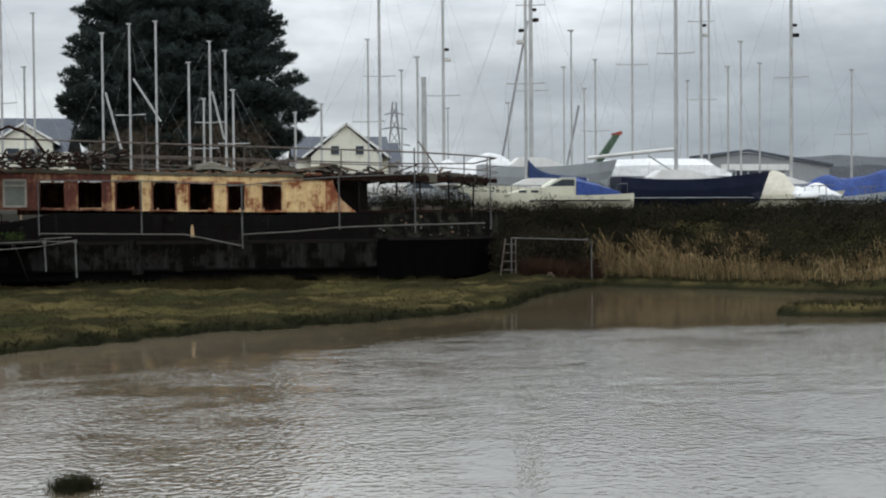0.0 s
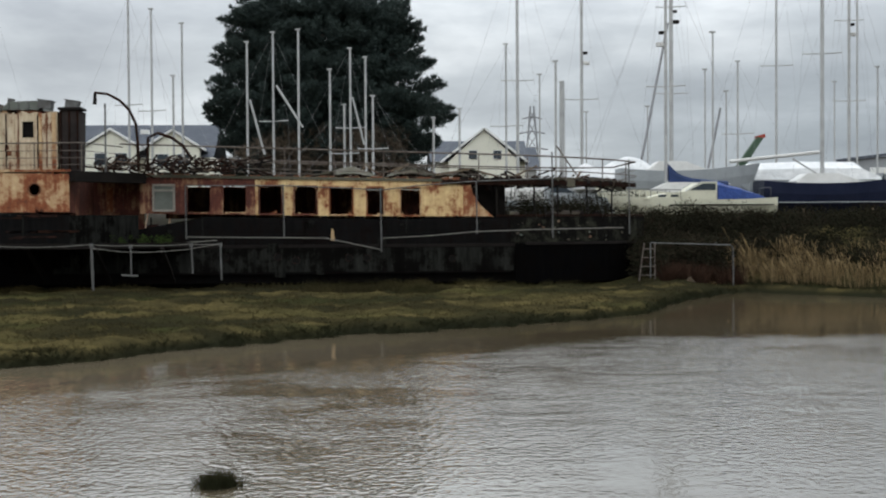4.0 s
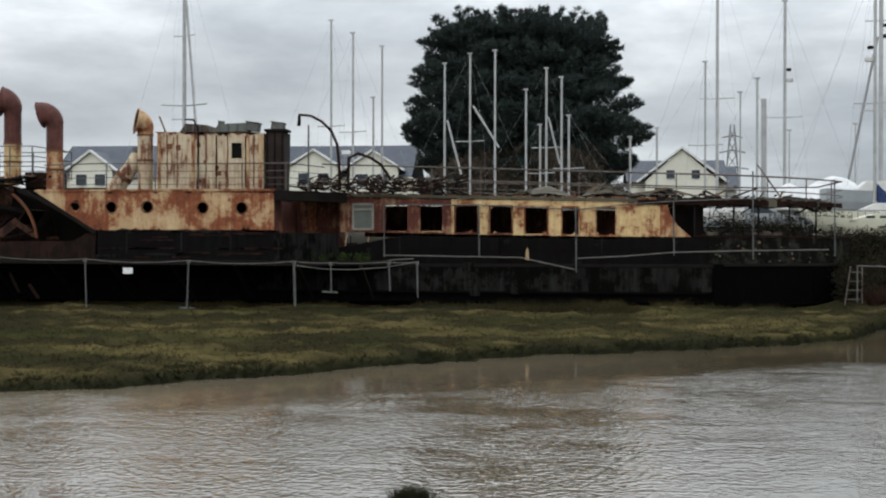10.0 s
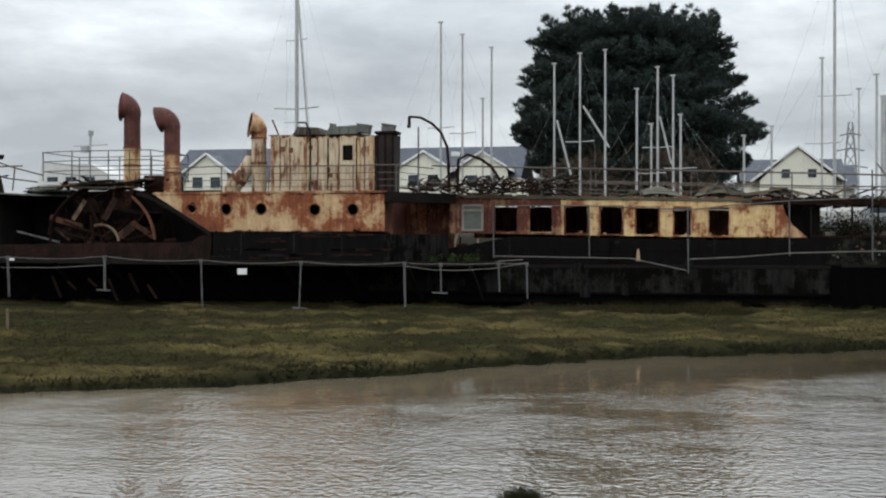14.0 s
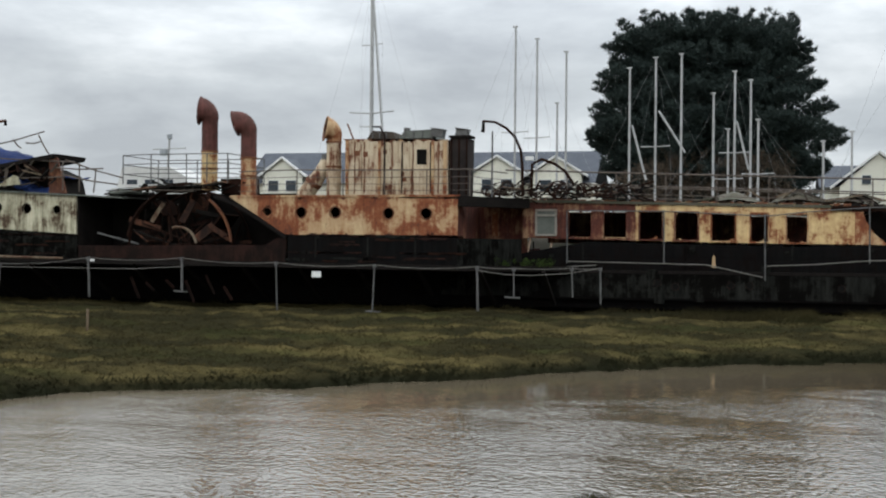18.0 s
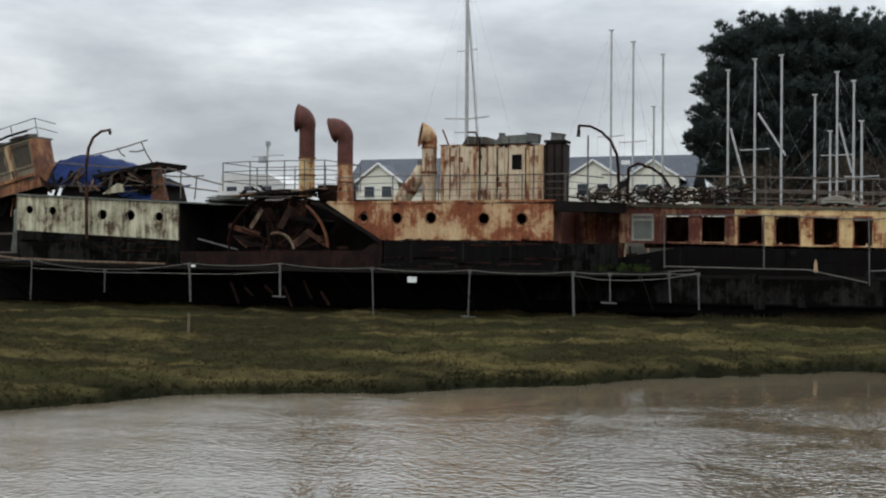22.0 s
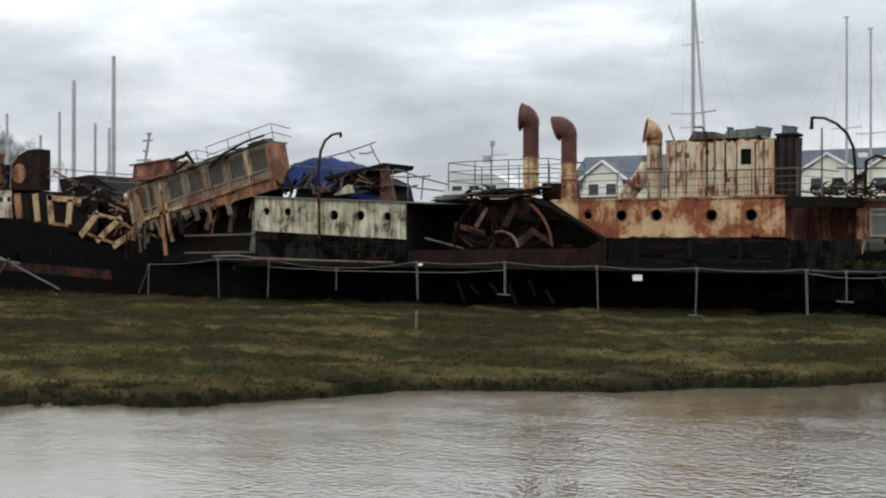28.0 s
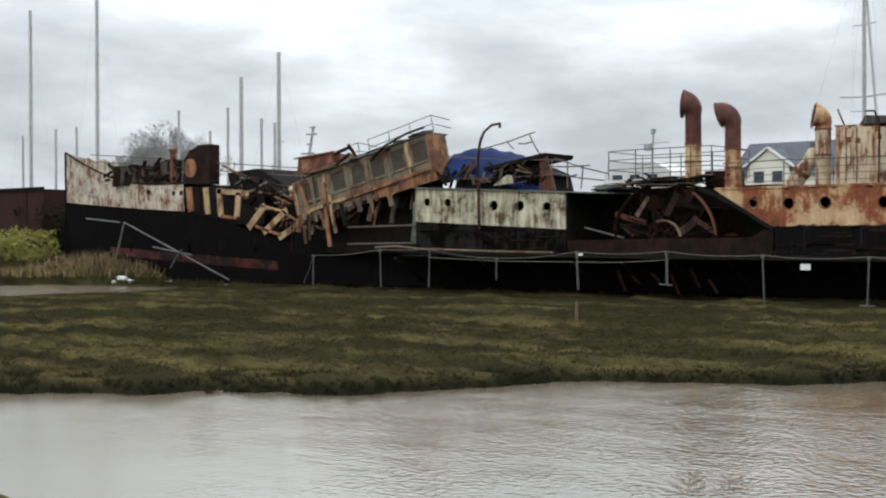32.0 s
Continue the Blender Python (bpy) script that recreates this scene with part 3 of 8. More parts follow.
# wooded ridge on the horizon beyond the yard
bm = NB()
secs = []
for k in range(40):
    x = 330 + k * 16
    top = 48 + 5 * noise.noise((x * 0.012, 0, 0)) + 2.5 * noise.noise((x * 0.06, 5, 0)) - 34 * step(420, 330, x)
    secs.append([(x, 820, 0), (x, 850, top * 0.8), (x, 900, top), (x, 1100, 0)])
loft(bm, secs)
tagged(new("backdrop_hill", mesh_of("backdrop_hill", bm, HILL)), "distant wooded ridge beyond the boatyard", "hill", kind="structure")

# ---------------- the paddle steamer ----------------
SHIP_AT = Vector((-28.0, 46.9, 0.2))
ship = thing("paddle_steamer", SHIP_AT, "derelict rusting paddle steamer with broken bow aground on the marsh", "ship")


def sp(name, bm, material, parent=None, label="", smooth=False):
    """A part of the ship, drawn in world metres."""
    bmesh.ops.translate(bm, verts=bm.verts, vec=-SHIP_AT)
    return part(name, bm, material, parent or ship, label, smooth)


CL, HB = 46.9, 4.4


def half_beam(x):
    if x > 4.0:
        return HB * math.sqrt(max(0.0, 1 - ((x - 4.0) / 5.95) ** 2))
    if x < -38:
        return HB * max(0.0, 1 - ((-x - 38) / 27.1) ** 2.1)
    return HB


def hull_top(x):
    if x > -11.5:
        return 2.74 - 0.006 * (x + 9)
    if x > -38:
        return 1.72
    return 2.9 + 2.0 * ((-x - 38) / 27.0) ** 1.2


def hull_sections(xs, top, bottom=-0.3):
    out = []
    for x in xs:
        b, t = half_beam(x), top(x)
        rows = []
        for s in (-1, 1):
            rows.append([(x, CL + s * b, t), (x, CL + s * b, 0.55 * t + 0.2), (x, CL + s * b * 0.93, 0.4), (x, CL + s * b * 0.6, bottom)])
        out.append(rows[0] + rows[1][::-1])
    return out


# after hull, open-topped with a deck inside
bm = NB()
xs = [-41.2, -40, -38, -33, -28, -22, -16, -11.51, -11.5, -6, -3, 0, 2, 4, 5.6, 7.0, 8.05, 8.8, 9.3, 9.7, 9.9]
loft(bm, hull_sections(xs, hull_top), caps=True)
sp("after_hull", bm, BLACK_HULL, label="black hull plating with worn paint")
bm = NB()
loft(bm, [[(x, CL - half_beam(x) - 0.03, 1.62), (x, CL - half_beam(x) - 0.03, 1.72), (x, CL - half_beam(x) + 0.1, 1.74)] for x in xs[7:-1]], caps=False)
sp("rubbing_strake", bm, DARK_STEEL)
bm = NB()
loft(bm, [[(x, CL - half_beam(x) * 0.97, 2.0), (x, CL + half_beam(x) * 0.97, 2.0)] for x in xs[8:-1]], caps=False)
sp("after_deck", bm, DECK)
# grey lower strake with its round ports
bm = NB()
plate_with_holes(bm, -11.3, 4.5, 0.78, 1.6, CL - HB - 0.03, 0.03, [(x, z, 0.12, 0.12, True) for x, z in ((-5.44, 1.31), (-3.65, 1.31), (-3.04, 1.19), (-1.21, 1.26), (-0.59, 1.26), (2.35, 1.2))], 12)
sp("lower_strake", bm, GREY_HULL, label="grey worn strake with small round ports")
# a dark disc in each port paints the unlit hull behind it
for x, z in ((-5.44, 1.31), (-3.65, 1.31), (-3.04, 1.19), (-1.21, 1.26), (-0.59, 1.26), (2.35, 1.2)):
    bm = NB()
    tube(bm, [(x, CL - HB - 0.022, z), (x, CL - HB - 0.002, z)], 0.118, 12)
    port = sp("dark_port_disc", bm, BLACK_HOLE)
    bm = NB()
    tube(bm, arc(x, z, 0.125, 0, 360, 14, CL - HB - 0.033), 0.008, 5, caps=False)
    sp("port_ring", bm, BEAM_RUST, port)

# saloon wall with its window openings
S_Y = CL - HB
WINS = [(-6.34, 0.41, True), (-5.12, 0.41, True), (-3.89, 0.40, True), (-2.69, 0.40, True), (-1.47, 0.40, True), (-0.29, 0.30, True), (0.92, 0.35, True)]
s_top = lambda x: 4.17 - 0.017 * (x + 8.5)
s_bot = lambda x: 2.83 - 0.018 * (x + 8.5)


def saloon_wall(x0, x1, material, label):
    hs = [(x, s_bot(x) + 0.53, w / 1.0, 0.49, False) for x, w, k in WINS if x0 < x < x1]
    bm = NB()
    plate_with_holes(bm, x0, x1, s_bot, s_top, S_Y, 0.06, hs)
    return sp("saloon_wall", bm, material, label=label)


wall_red = saloon_wall(-8.35, -4.42, RED_RUST, "dark red rusted saloon side")
wall_cream = saloon_wall(-4.415, 2.75, CREAM, "cream painted saloon side streaked with rust")
bm = NB()
prism(bm, [(2.755, s_bot(2.755)), (3.85, 2.62), (3.66, 2.78), (3.35, 3.05), (3.1, 3.45), (3.02, 3.7), (3.05, s_top(3.05)), (2.755, s_top(2.755))], S_Y, S_Y + 0.05)
sp("torn_wall_end", bm, CREAM_RUST, label="torn rusted end of the saloon side")
for x, w, _ in WINS:
    z = s_bot(x) + 0.53
    bm = NB()
    for a, b in (((x - w, z - 0.49), (x + w, z - 0.49)), ((x - w, z + 0.49), (x + w, z + 0.49)), ((x - w, z - 0.49), (x - w, z + 0.49)), ((x + w, z - 0.49), (x + w, z + 0.49))):
        bar(bm, (a[0], S_Y + 0.03, a[1]), (b[0], S_Y + 0.03, b[1]), 0.05, 0.12)
    sp("window_frame", bm, RED_RUST if x < -2 else CREAM_RUST, wall_red if x < -4.42 else wall_cream)
# the one glazed window, white framed
bm = NB()
for a, b in (((-7.9, 2.93), (-7.16, 2.93)), ((-7.9, 3.80), (-7.16, 3.80)), ((-7.9, 3.62), (-7.16, 3.62)), ((-7.88, 2.93), (-7.88, 3.82)), ((-7.18, 2.93), (-7.18, 3.82))):
    bar(bm, (a[0], S_Y - 0.02, a[1]), (b[0], S_Y - 0.02, b[1]), 0.07, 0.08)
glazed = sp("glazed_window", bm, DULL_WHITE, wall_red, "white wooden frame, still glazed")
bm = NB()
box(bm, -7.86, -7.2, S_Y - 0.015, S_Y - 0.005, 2.95, 3.78)
sp("pane", bm, FELT, glazed)
# boards and sills in some openings
for x, dz, tilt in ((-5.12, 0.02, 0), (-0.29, 0.86, 0.02), (0.92, 0.9, -0.02), (-6.34, 0.0, 0)):
    bm = NB()
    bar(bm, (x - 0.34, S_Y + 0.01, s_bot(x) + 0.05 + dz), (x + 0.34, S_Y + 0.01, s_bot(x) + 0.05 + dz + tilt), 0.045, 0.05)
    sp("window_sill", bm, PALE_WOOD if x < -1 else DULL_WHITE)
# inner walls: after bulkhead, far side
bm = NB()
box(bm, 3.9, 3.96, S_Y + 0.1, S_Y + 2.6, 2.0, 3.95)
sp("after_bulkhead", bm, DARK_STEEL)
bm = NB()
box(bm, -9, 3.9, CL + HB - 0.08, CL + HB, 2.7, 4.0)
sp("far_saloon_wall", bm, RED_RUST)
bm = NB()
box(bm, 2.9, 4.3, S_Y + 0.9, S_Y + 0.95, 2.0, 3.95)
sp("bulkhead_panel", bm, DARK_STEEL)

# promenade deck over saloon and stern
bm = NB()
dx = [-9.9, -6, -2, 2, 4, 5.6, 7.0, 8.05, 8.8, 9.25]
loft(bm, [[(x, CL - half_beam(x) - 0.05, 4.09 - 0.02 * (x + 9)), (x, CL - half_beam(x) - 0.05, 4.19 - 0.02 * (x + 9)), (x, CL + half_beam(x) + 0.05, 4.19 - 0.02 * (x + 9)), (x, CL + half_beam(x) + 0.05, 4.09 - 0.02 * (x + 9))] for x in dx[:-6]], close=True)
sp("promenade_deck", bm, DECK, label="dark mossy promenade deck")
# sagging remains of the deck over the stern
for i in range(15):
    x = 2.2 + i * 0.47
    b = half_beam(min(x, 9.2))
    bm = NB()
    bar(bm, (x, CL - b, 3.93 - 0.012 * i + random.uniform(-0.05, 0.04)), (x + random.uniform(-0.1, 0.1), CL + b, 3.93 + random.uniform(-0.05, 0.05)), random.uniform(0.07, 0.16), 0.09)
    sp("deck_beam", bm, DARK_STEEL if i % 3 else DARK_RUST)
for i in range(9):
    x0 = 2.2 + random.uniform(0, 4.8)
    y = random.uniform(CL - 3.2, CL + 2.5)
    bm = NB()
    bar(bm, (x0, y, 3.98 + random.uniform(-0.1, 0.12)), (min(x0 + random.uniform(1.2, 3.0), 8.3), y + random.uniform(-0.3, 0.3), 3.93 + random.uniform(-0.16, 0.1)), 0.05, 0.22)
    sp("loose_plank", bm, OLD_BOARD if i % 3 else DECK)
# stern stringer under the deck
bm = NB()
for a, b in zip(dx[3:], dx[4:]):
    bar(bm, (a, CL - half_beam(a) - 0.02, 3.86 - 0.01 * (a - 2)), (b, CL - half_beam(b) - 0.02, 3.86 - 0.01 * (b - 2)), 0.16, 0.06)
sp("deck_stringer", bm, DARK_RUST)
for x in (5.25, 6.1, 7.2, 8.2):
    bm = NB()
    tube(bm, [(x, CL - half_beam(x) + 0.1, 2.6), (x, CL - half_beam(x) + 0.1, 3.85)], 0.035)
    sp("stern_pillar", bm, DARK_STEEL)

# rails round the promenade deck
rail_x = [-8.4, -6.8, -5.1, -3.4, -1.7, 0.0, 1.7, 3.3, 5.0, 6.4, 7.8, 8.8]
for x in rail_x:
    b = half_beam(x) + 0.0
    bm = NB()
    tube(bm, [(x, CL - b, 4.0 - 0.02 * x), (x, CL - b, 5.17 - 0.0315 * (x + 8))], 0.022, 5)
    sp("rail_stanchion", bm, RAIL)
for dz, r in ((0.0, 0.03), (-0.5, 0.02), (-0.72, 0.014)):
    for s in (-1, 1):
        bm = NB()
        tube(bm, [(x, CL + s * half_beam(x), 5.18 + dz - 0.0315 * (x + 8)) for x in (-9.0, -4, 0, 4, 5.6, 7.0, 8.05, 8.8, 9.25)], r, 5)
        sp("rail_bar", bm, RAIL)
bm = NB()
tube(bm, [(9.25, CL + s * half_beam(9.25) * 1.0, 4.65) for s in (-1, -0.5, 0, 0.5, 1)], 0.03, 5)
sp("rail_bar", bm, RAIL)
for z in (4.35, 4.1):
    bm = NB()
    tube(bm, [(9.3, CL + s * half_beam(9.25), z) for s in (-1, -0.5, 0, 0.5, 1)], 0.016, 5)
    sp("rail_bar", bm, RAIL)

# boat boom poles down the after side
for x, zt, zb in ((-6.76, 3.78, 1.95), (-3.43, 3.8, 1.96), (-0.09, 3.66, 1.44), (3.22, 3.9, 2.05), (5.9, 4.9, 1.9), (8.95, 4.7, 2.0)):
    bm = NB()
    tube(bm, [(x, S_Y - 0.12 if x < 4 else CL - half_beam(x) - 0.05, zb), (x - 0.02, S_Y - 0.12 if x < 4 else CL - half_beam(x) - 0.05, zt)], 0.027)
    sp("side_pole", bm, GALV)
bm = NB()
tube(bm, [(-6.76, S_Y - 0.12, 3.78), (-3.43, S_Y - 0.12, 3.76), (0.0, S_Y - 0.12, 3.60), (1.2, S_Y - 0.12, 3.74), (3.2, S_Y - 0.1, 3.88), (5.9, S_Y - 0.1, 3.97)], 0.02, 5)
sp("side_line", bm, GALV)

# ---- sponson: fender, deck, dark lower plating ----
F_Y = 40.0
bm = NB()
line = [(-35.0, 42.5, 2.02), (-33.0, 40.7, 2.0), (-31.7, F_Y, 1.98), (-24.5, F_Y, 1.86), (-16.3, F_Y, 1.80), (-10.1, F_Y, 1.76), (-8.2, 41.0, 1.76), (-6.4, 42.4, 1.76)]
bm.free()
for a, b in zip(line, line[1:]):
    bm = NB()
    bar(bm, a, b, 0.17, 0.16)
    sp("fender", bm, DARK_STEEL, label="heavy dark timber fender along the sponson")
bm = NB()
prism_pts = [(x, y) for x, y, z in line]
va = [bm.verts.new((x, y, 1.80)) for x, y in prism_pts] + [bm.verts.new((-6.4, 43.2, 1.80)), bm.verts.new((-35.0, 43.2, 1.80))]
vb = [bm.verts.new(v.co - Vector((0, 0, 0.08))) for v in va]
bm.faces.new(va)
bm.faces.new(vb[::-1])
sp("sponson_deck", bm, DECK)


def side_plate(name, x0, x1, z0, z1, material, label=""):
    bm = NB()
    plate_with_holes(bm, x0, x1, z0, z1, F_Y, 0.06, [])
    return sp(name, bm, material, label=label)


side_plate("lower_side", -16.2, -10.1, 1.86, 2.86, BLACK_HULL, "dark lower side plating")
side_plate("lower_side", -31.75, -24.45, lambda x: 2.06 - 0.012 * (x + 31.7), lambda x: 3.2 - 0.051 * (x + 31.7), GREY_HULL, "dark grey lower side plating")
bm = NB()
bar(bm, (-10.1, F_Y, 2.3), (-8.4, S_Y - 0.05, 2.3), 0.95, 0.05)
sp("lower_side", bm, GREY_HULL)
# rust and cream side of the engine casing
PORTS = [(-17.0, 3.62), (-15.72, 3.64), (-14.46, 3.64), (-12.54, 3.61), (-11.2, 3.60)]
r_top = lambda x: 4.19 - 0.014 * (x + 16.4)
bm = NB()
plate_with_holes(bm, -16.3, -10.1, 2.87, r_top, F_Y, 0.08, [(x, z, 0.185, 0.185, True) for x, z in PORTS[1:]])
casing = sp("engine_casing_side", bm, CREAM_RUST, label="cream casing side with large patches of orange rust")
bm = NB()
plate_with_holes(bm, -17.3, -16.305, lambda x: 2.87 - 0.62 * (x + 16.305), r_top, F_Y, 0.08, [(-17.0 + 0.02, 3.7, 0.16, 0.185, True)])
prism(bm, [(-18.45, 4.2), (-17.31, 3.49), (-17.31, 4.2)], F_Y, F_Y + 0.08)
sp("casing_wing", bm, CREAM_RUST, casing)
for x, z in PORTS:
    bm = NB()
    ring = arc(x, z, 0.2, 0, 360, 16, F_Y - 0.01)
    tube(bm, ring, 0.022, 5, caps=False)
    sp("porthole_rim", bm, RUST, casing)
bm = NB()
box(bm, -18.4, -10.05, F_Y - 0.03, F_Y + 0.1, 4.17, 4.24)
sp("casing_coaming", bm, CREAM_RUST, casing)
bm = NB()
box(bm, -18.3, -10.1, F_Y + 0.05, CL + 6.5, 4.12, 4.17)
sp("casing_roof", bm, DECK)
bm = NB()
box(bm, -10.16, -10.1, F_Y + 0.08, S_Y + 1.5, 1.86, 4.12)
sp("casing_end", bm, RED_RUST)
# dark alcove between casing and saloon
bm = NB()
plate_with_holes(bm, -10.1, -8.36, 2.0, 4.12, S_Y + 0.9, 0.06, [])
sp("alcove_wall", bm, RED_RUST, label="dark red rusted wall in the alcove")
for x in (-9.55, -9.2):
    bm = NB()
    box(bm, x - 0.11, x + 0.11, S_Y + 0.86, S_Y + 0.9, 2.9, 3.75)
    sp("alcove_panel", bm, CREAM_RUST if x < -9.4 else RED_RUST)
bm = NB()
bar(bm, (-10.1, F_Y + 0.02, 4.02), (-8.3, S_Y - 0.1, 4.02), 0.34, 0.6)
sp("alcove_lintel", bm, DARK_STEEL)
# vertical joints standing proud of the casing
for x in (-16.0, -13.45, -10.6):
    bm = NB()
    box(bm, x - 0.025, x + 0.025, F_Y - 0.015, F_Y, 2.9, 4.15)
    sp("seam_strip", bm, CREAM_RUST, casing)

# forward white side
WP = [(-31.16, 4.02), (-30.09, 3.97), (-27.81, 3.81), (-26.57, 3.78), (-25.32, 3.73)]
w_bot = lambda x: 3.22 - 0.0526 * (x + 31.75)
w_top = lambda x: 4.60 - 0.050 * (x + 31.75)
bm = NB()
plate_with_holes(bm, -31.75, -24.5, w_bot, w_top, F_Y, 0.07, [(x, z, 0.165, 0.175, True) for x, z in WP])
fwd = sp("forward_side", bm, WHITE_PAINT, label="mossy white side with a row of portholes")
for x, z in WP:
    bm = NB()
    tube(bm, arc(x, z, 0.18, 0, 360, 14, F_Y - 0.008), 0.02, 5, caps=False)
    sp("porthole_rim", bm, WHITE_PAINT if x < -29 or x > -26 else DARK_RUST, fwd)
for x in (-28.95, -28.3):
    bm = NB()
    box(bm, x - 0.03, x + 0.03, F_Y - 0.02, F_Y, w_bot(x), w_top(x))
    sp("seam_strip", bm, WHITE_PAINT, fwd)
bm = NB()
loft(bm, [[(x, F_Y - 0.1, w_top(x) + 0.0), (x, F_Y - 0.1, w_top(x) + 0.05), (x, CL + 5, w_top(x) + 0.25), (x, CL + 5, w_top(x) + 0.2)] for x in (-31.8, -28, -24.5, -22.6)], close=True)
sp("forward_roof", bm, FELT, label="sagging grey felted roof")
# added dark backing: keeps sky out of the ports, coloured as the shade within
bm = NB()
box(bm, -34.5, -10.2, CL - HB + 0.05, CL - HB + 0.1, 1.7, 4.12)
sp("dark_inner_backing", bm, DARK_STEEL)
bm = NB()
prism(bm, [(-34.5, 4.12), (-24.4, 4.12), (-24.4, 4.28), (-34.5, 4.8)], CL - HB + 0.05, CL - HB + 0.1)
sp("dark_inner_backing", bm, DARK_STEEL)
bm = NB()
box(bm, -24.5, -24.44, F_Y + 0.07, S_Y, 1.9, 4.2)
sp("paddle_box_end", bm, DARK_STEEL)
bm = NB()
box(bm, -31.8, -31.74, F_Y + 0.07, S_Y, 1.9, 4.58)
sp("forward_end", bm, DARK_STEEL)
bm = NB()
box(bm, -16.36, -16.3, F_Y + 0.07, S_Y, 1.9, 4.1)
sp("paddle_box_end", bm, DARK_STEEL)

# added dark plate that fills the gap over the wheel with shade
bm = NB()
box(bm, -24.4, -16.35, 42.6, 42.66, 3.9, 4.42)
sp("dark_gap_backing", bm, DARK_STEEL)
# beam across the wheel opening and the slanting edge of the paddle box
bm = NB()
prism(bm, [(-24.4, 1.98), (-16.3, 1.9), (-16.25, 2.72), (-16.6, 2.75), (-17.0, 2.5), (-24.4, 2.42)], F_Y, F_Y + 0.12)
sp("wheel_beam", bm, BEAM_RUST, label="dark red-brown beam across the wheel opening")
bm = NB()
for k in range(8):
    a, b = k / 8, (k + 1) / 8
    f = lambda t: (-19.0 + 2.75 * t, F_Y - 0.04, 4.2 - 1.45 * t ** 1.3)
    bar(bm, f(a), f(b), 0.11, 0.1)
sp("paddle_box_edge", bm, DARK_STEEL)

# the wheel: two rims, hub ring, spokes, floats
wheel_at = Vector((-20.6, 41.0, 2.42))
wheel = sp("paddle_wheel", tube(NB(), [(-20.6, 40.5, 2.42), (-20.6, 42.4, 2.42)], 0.13, 10), DARK_RUST, label="rusted iron paddle wheel with bent floats")
for y in (40.55, 42.1):
    for r, w in ((2.05, 0.05), (0.68, 0.045)):
        bm = NB()
        tube(bm, arc(-20.6, 2.42, r, -12, 192, 30, y) if r > 1 else arc(-20.6, 2.42, r, 0, 360, 24, y), w, 6)
        sp("wheel_rim", bm, DARK_RUST, wheel)
    for k in range(8):
        a = radians(k * 45 + 12 + (11 * k) % 17)
        if math.sin(a) < -0.3 or k in (1, 4):
            continue
        bm = NB()
        bar(bm, (-20.6, y, 2.42), (-20.6 + 2.05 * math.cos(a), y, 2.42 + 2.05 * math.sin(a)), 0.055, 0.04)
        sp("spoke", bm, DARK_STEEL if k % 2 else DARK_RUST, wheel)
for k in range(8):
    a = 12 + k * 45 + 20
    r = 1.65
    if math.sin(radians(a)) < -0.2:
        continue
    c = Vector((-20.6 + r * math.cos(radians(a)), 41.3, 2.42 + r * math.sin(radians(a))))
    m = Matrix.Translation(c) @ Matrix.Rotation(-radians(a + random.uniform(-25, 25)), 4, 'Y')
    bm = NB()
    box(bm, -0.36, 0.36, -0.75, 0.75, -0.03, 0.03, m)
    sp("float", bm, WHEEL_RUST if k % 2 else DARK_RUST, wheel)
for k in range(3):
    a = radians(35 + 55 * k)
    bm = NB()
    bar(bm, (-20.3, 40.48, 2.6), (-20.5 + 1.6 * math.cos(a + 0.4), 40.5, 2.45 + 1.4 * math.sin(a)), 0.05, 0.05)
    sp("feathering_rod", bm, DARK_RUST, wheel)
rw = random.Random(8)
for k in range(26):
    x, z = -20.6 + rw.uniform(-1.9, 2.2), 2.5 + rw.uniform(0.0, 1.6)
    a = rw.uniform(0, 3.1)
    l_, w_ = rw.uniform(0.15, 0.5), rw.uniform(0.04, 0.24)
    y = rw.uniform(40.6, 42.2)
    bm = NB()
    bar(bm, (x - l_ * math.cos(a), y, z - l_ * math.sin(a)), (x + l_ * math.cos(a), y + rw.uniform(-0.2, 0.2), z + l_ * math.sin(a)), w_, 0.04)
    sp("wheel_wreckage", bm, (DARK_STEEL, DARK_RUST, DARK_STEEL, BEAM_RUST, WHEEL_RUST)[k % 5], wheel)
# ragged shards of plating left round the openings
rag = random.Random(21)
for x, w, _ in WINS:
    z = s_bot(x) + 0.53
    for k in range(5):
        bm = NB()
        a = x + rag.uniform(-w, w)
        top_ = rag.random() < 0.65
        h = rag.uniform(0.04, 0.15)
        zz = z + 0.49 if top_ else z - 0.49
        sgn = -1 if top_ else 1
        prism(bm, [(a - rag.uniform(0.04, 0.1), zz), (a + rag.uniform(0.04, 0.12), zz), (a + rag.uniform(-0.04, 0.05), zz + sgn * h)], S_Y + 0.0, S_Y + 0.02)
        sp("torn_edge", bm, CREAM_RUST if x > -4.4 else RED_RUST, wall_cream if x > -4.4 else wall_red)
# blistered deck edge over the saloon
for k in range(40):
    x = -8.2 + k * 0.28 + rag.uniform(-0.1, 0.1)
    bm = NB()
    h = rag.uniform(0.04, 0.16)
    prism(bm, [(x - 0.14, s_top(x) + 0.04), (x + 0.14, s_top(x) + 0.04), (x + rag.uniform(-0.1, 0.14), s_top(x) - h), (x - rag.uniform(0.0, 0.12), s_top(x) - h * 0.6)], S_Y - 0.015, S_Y - 0.001)
    sp("blistered_edge", bm, RUST if k % 3 else DARK_RUST)

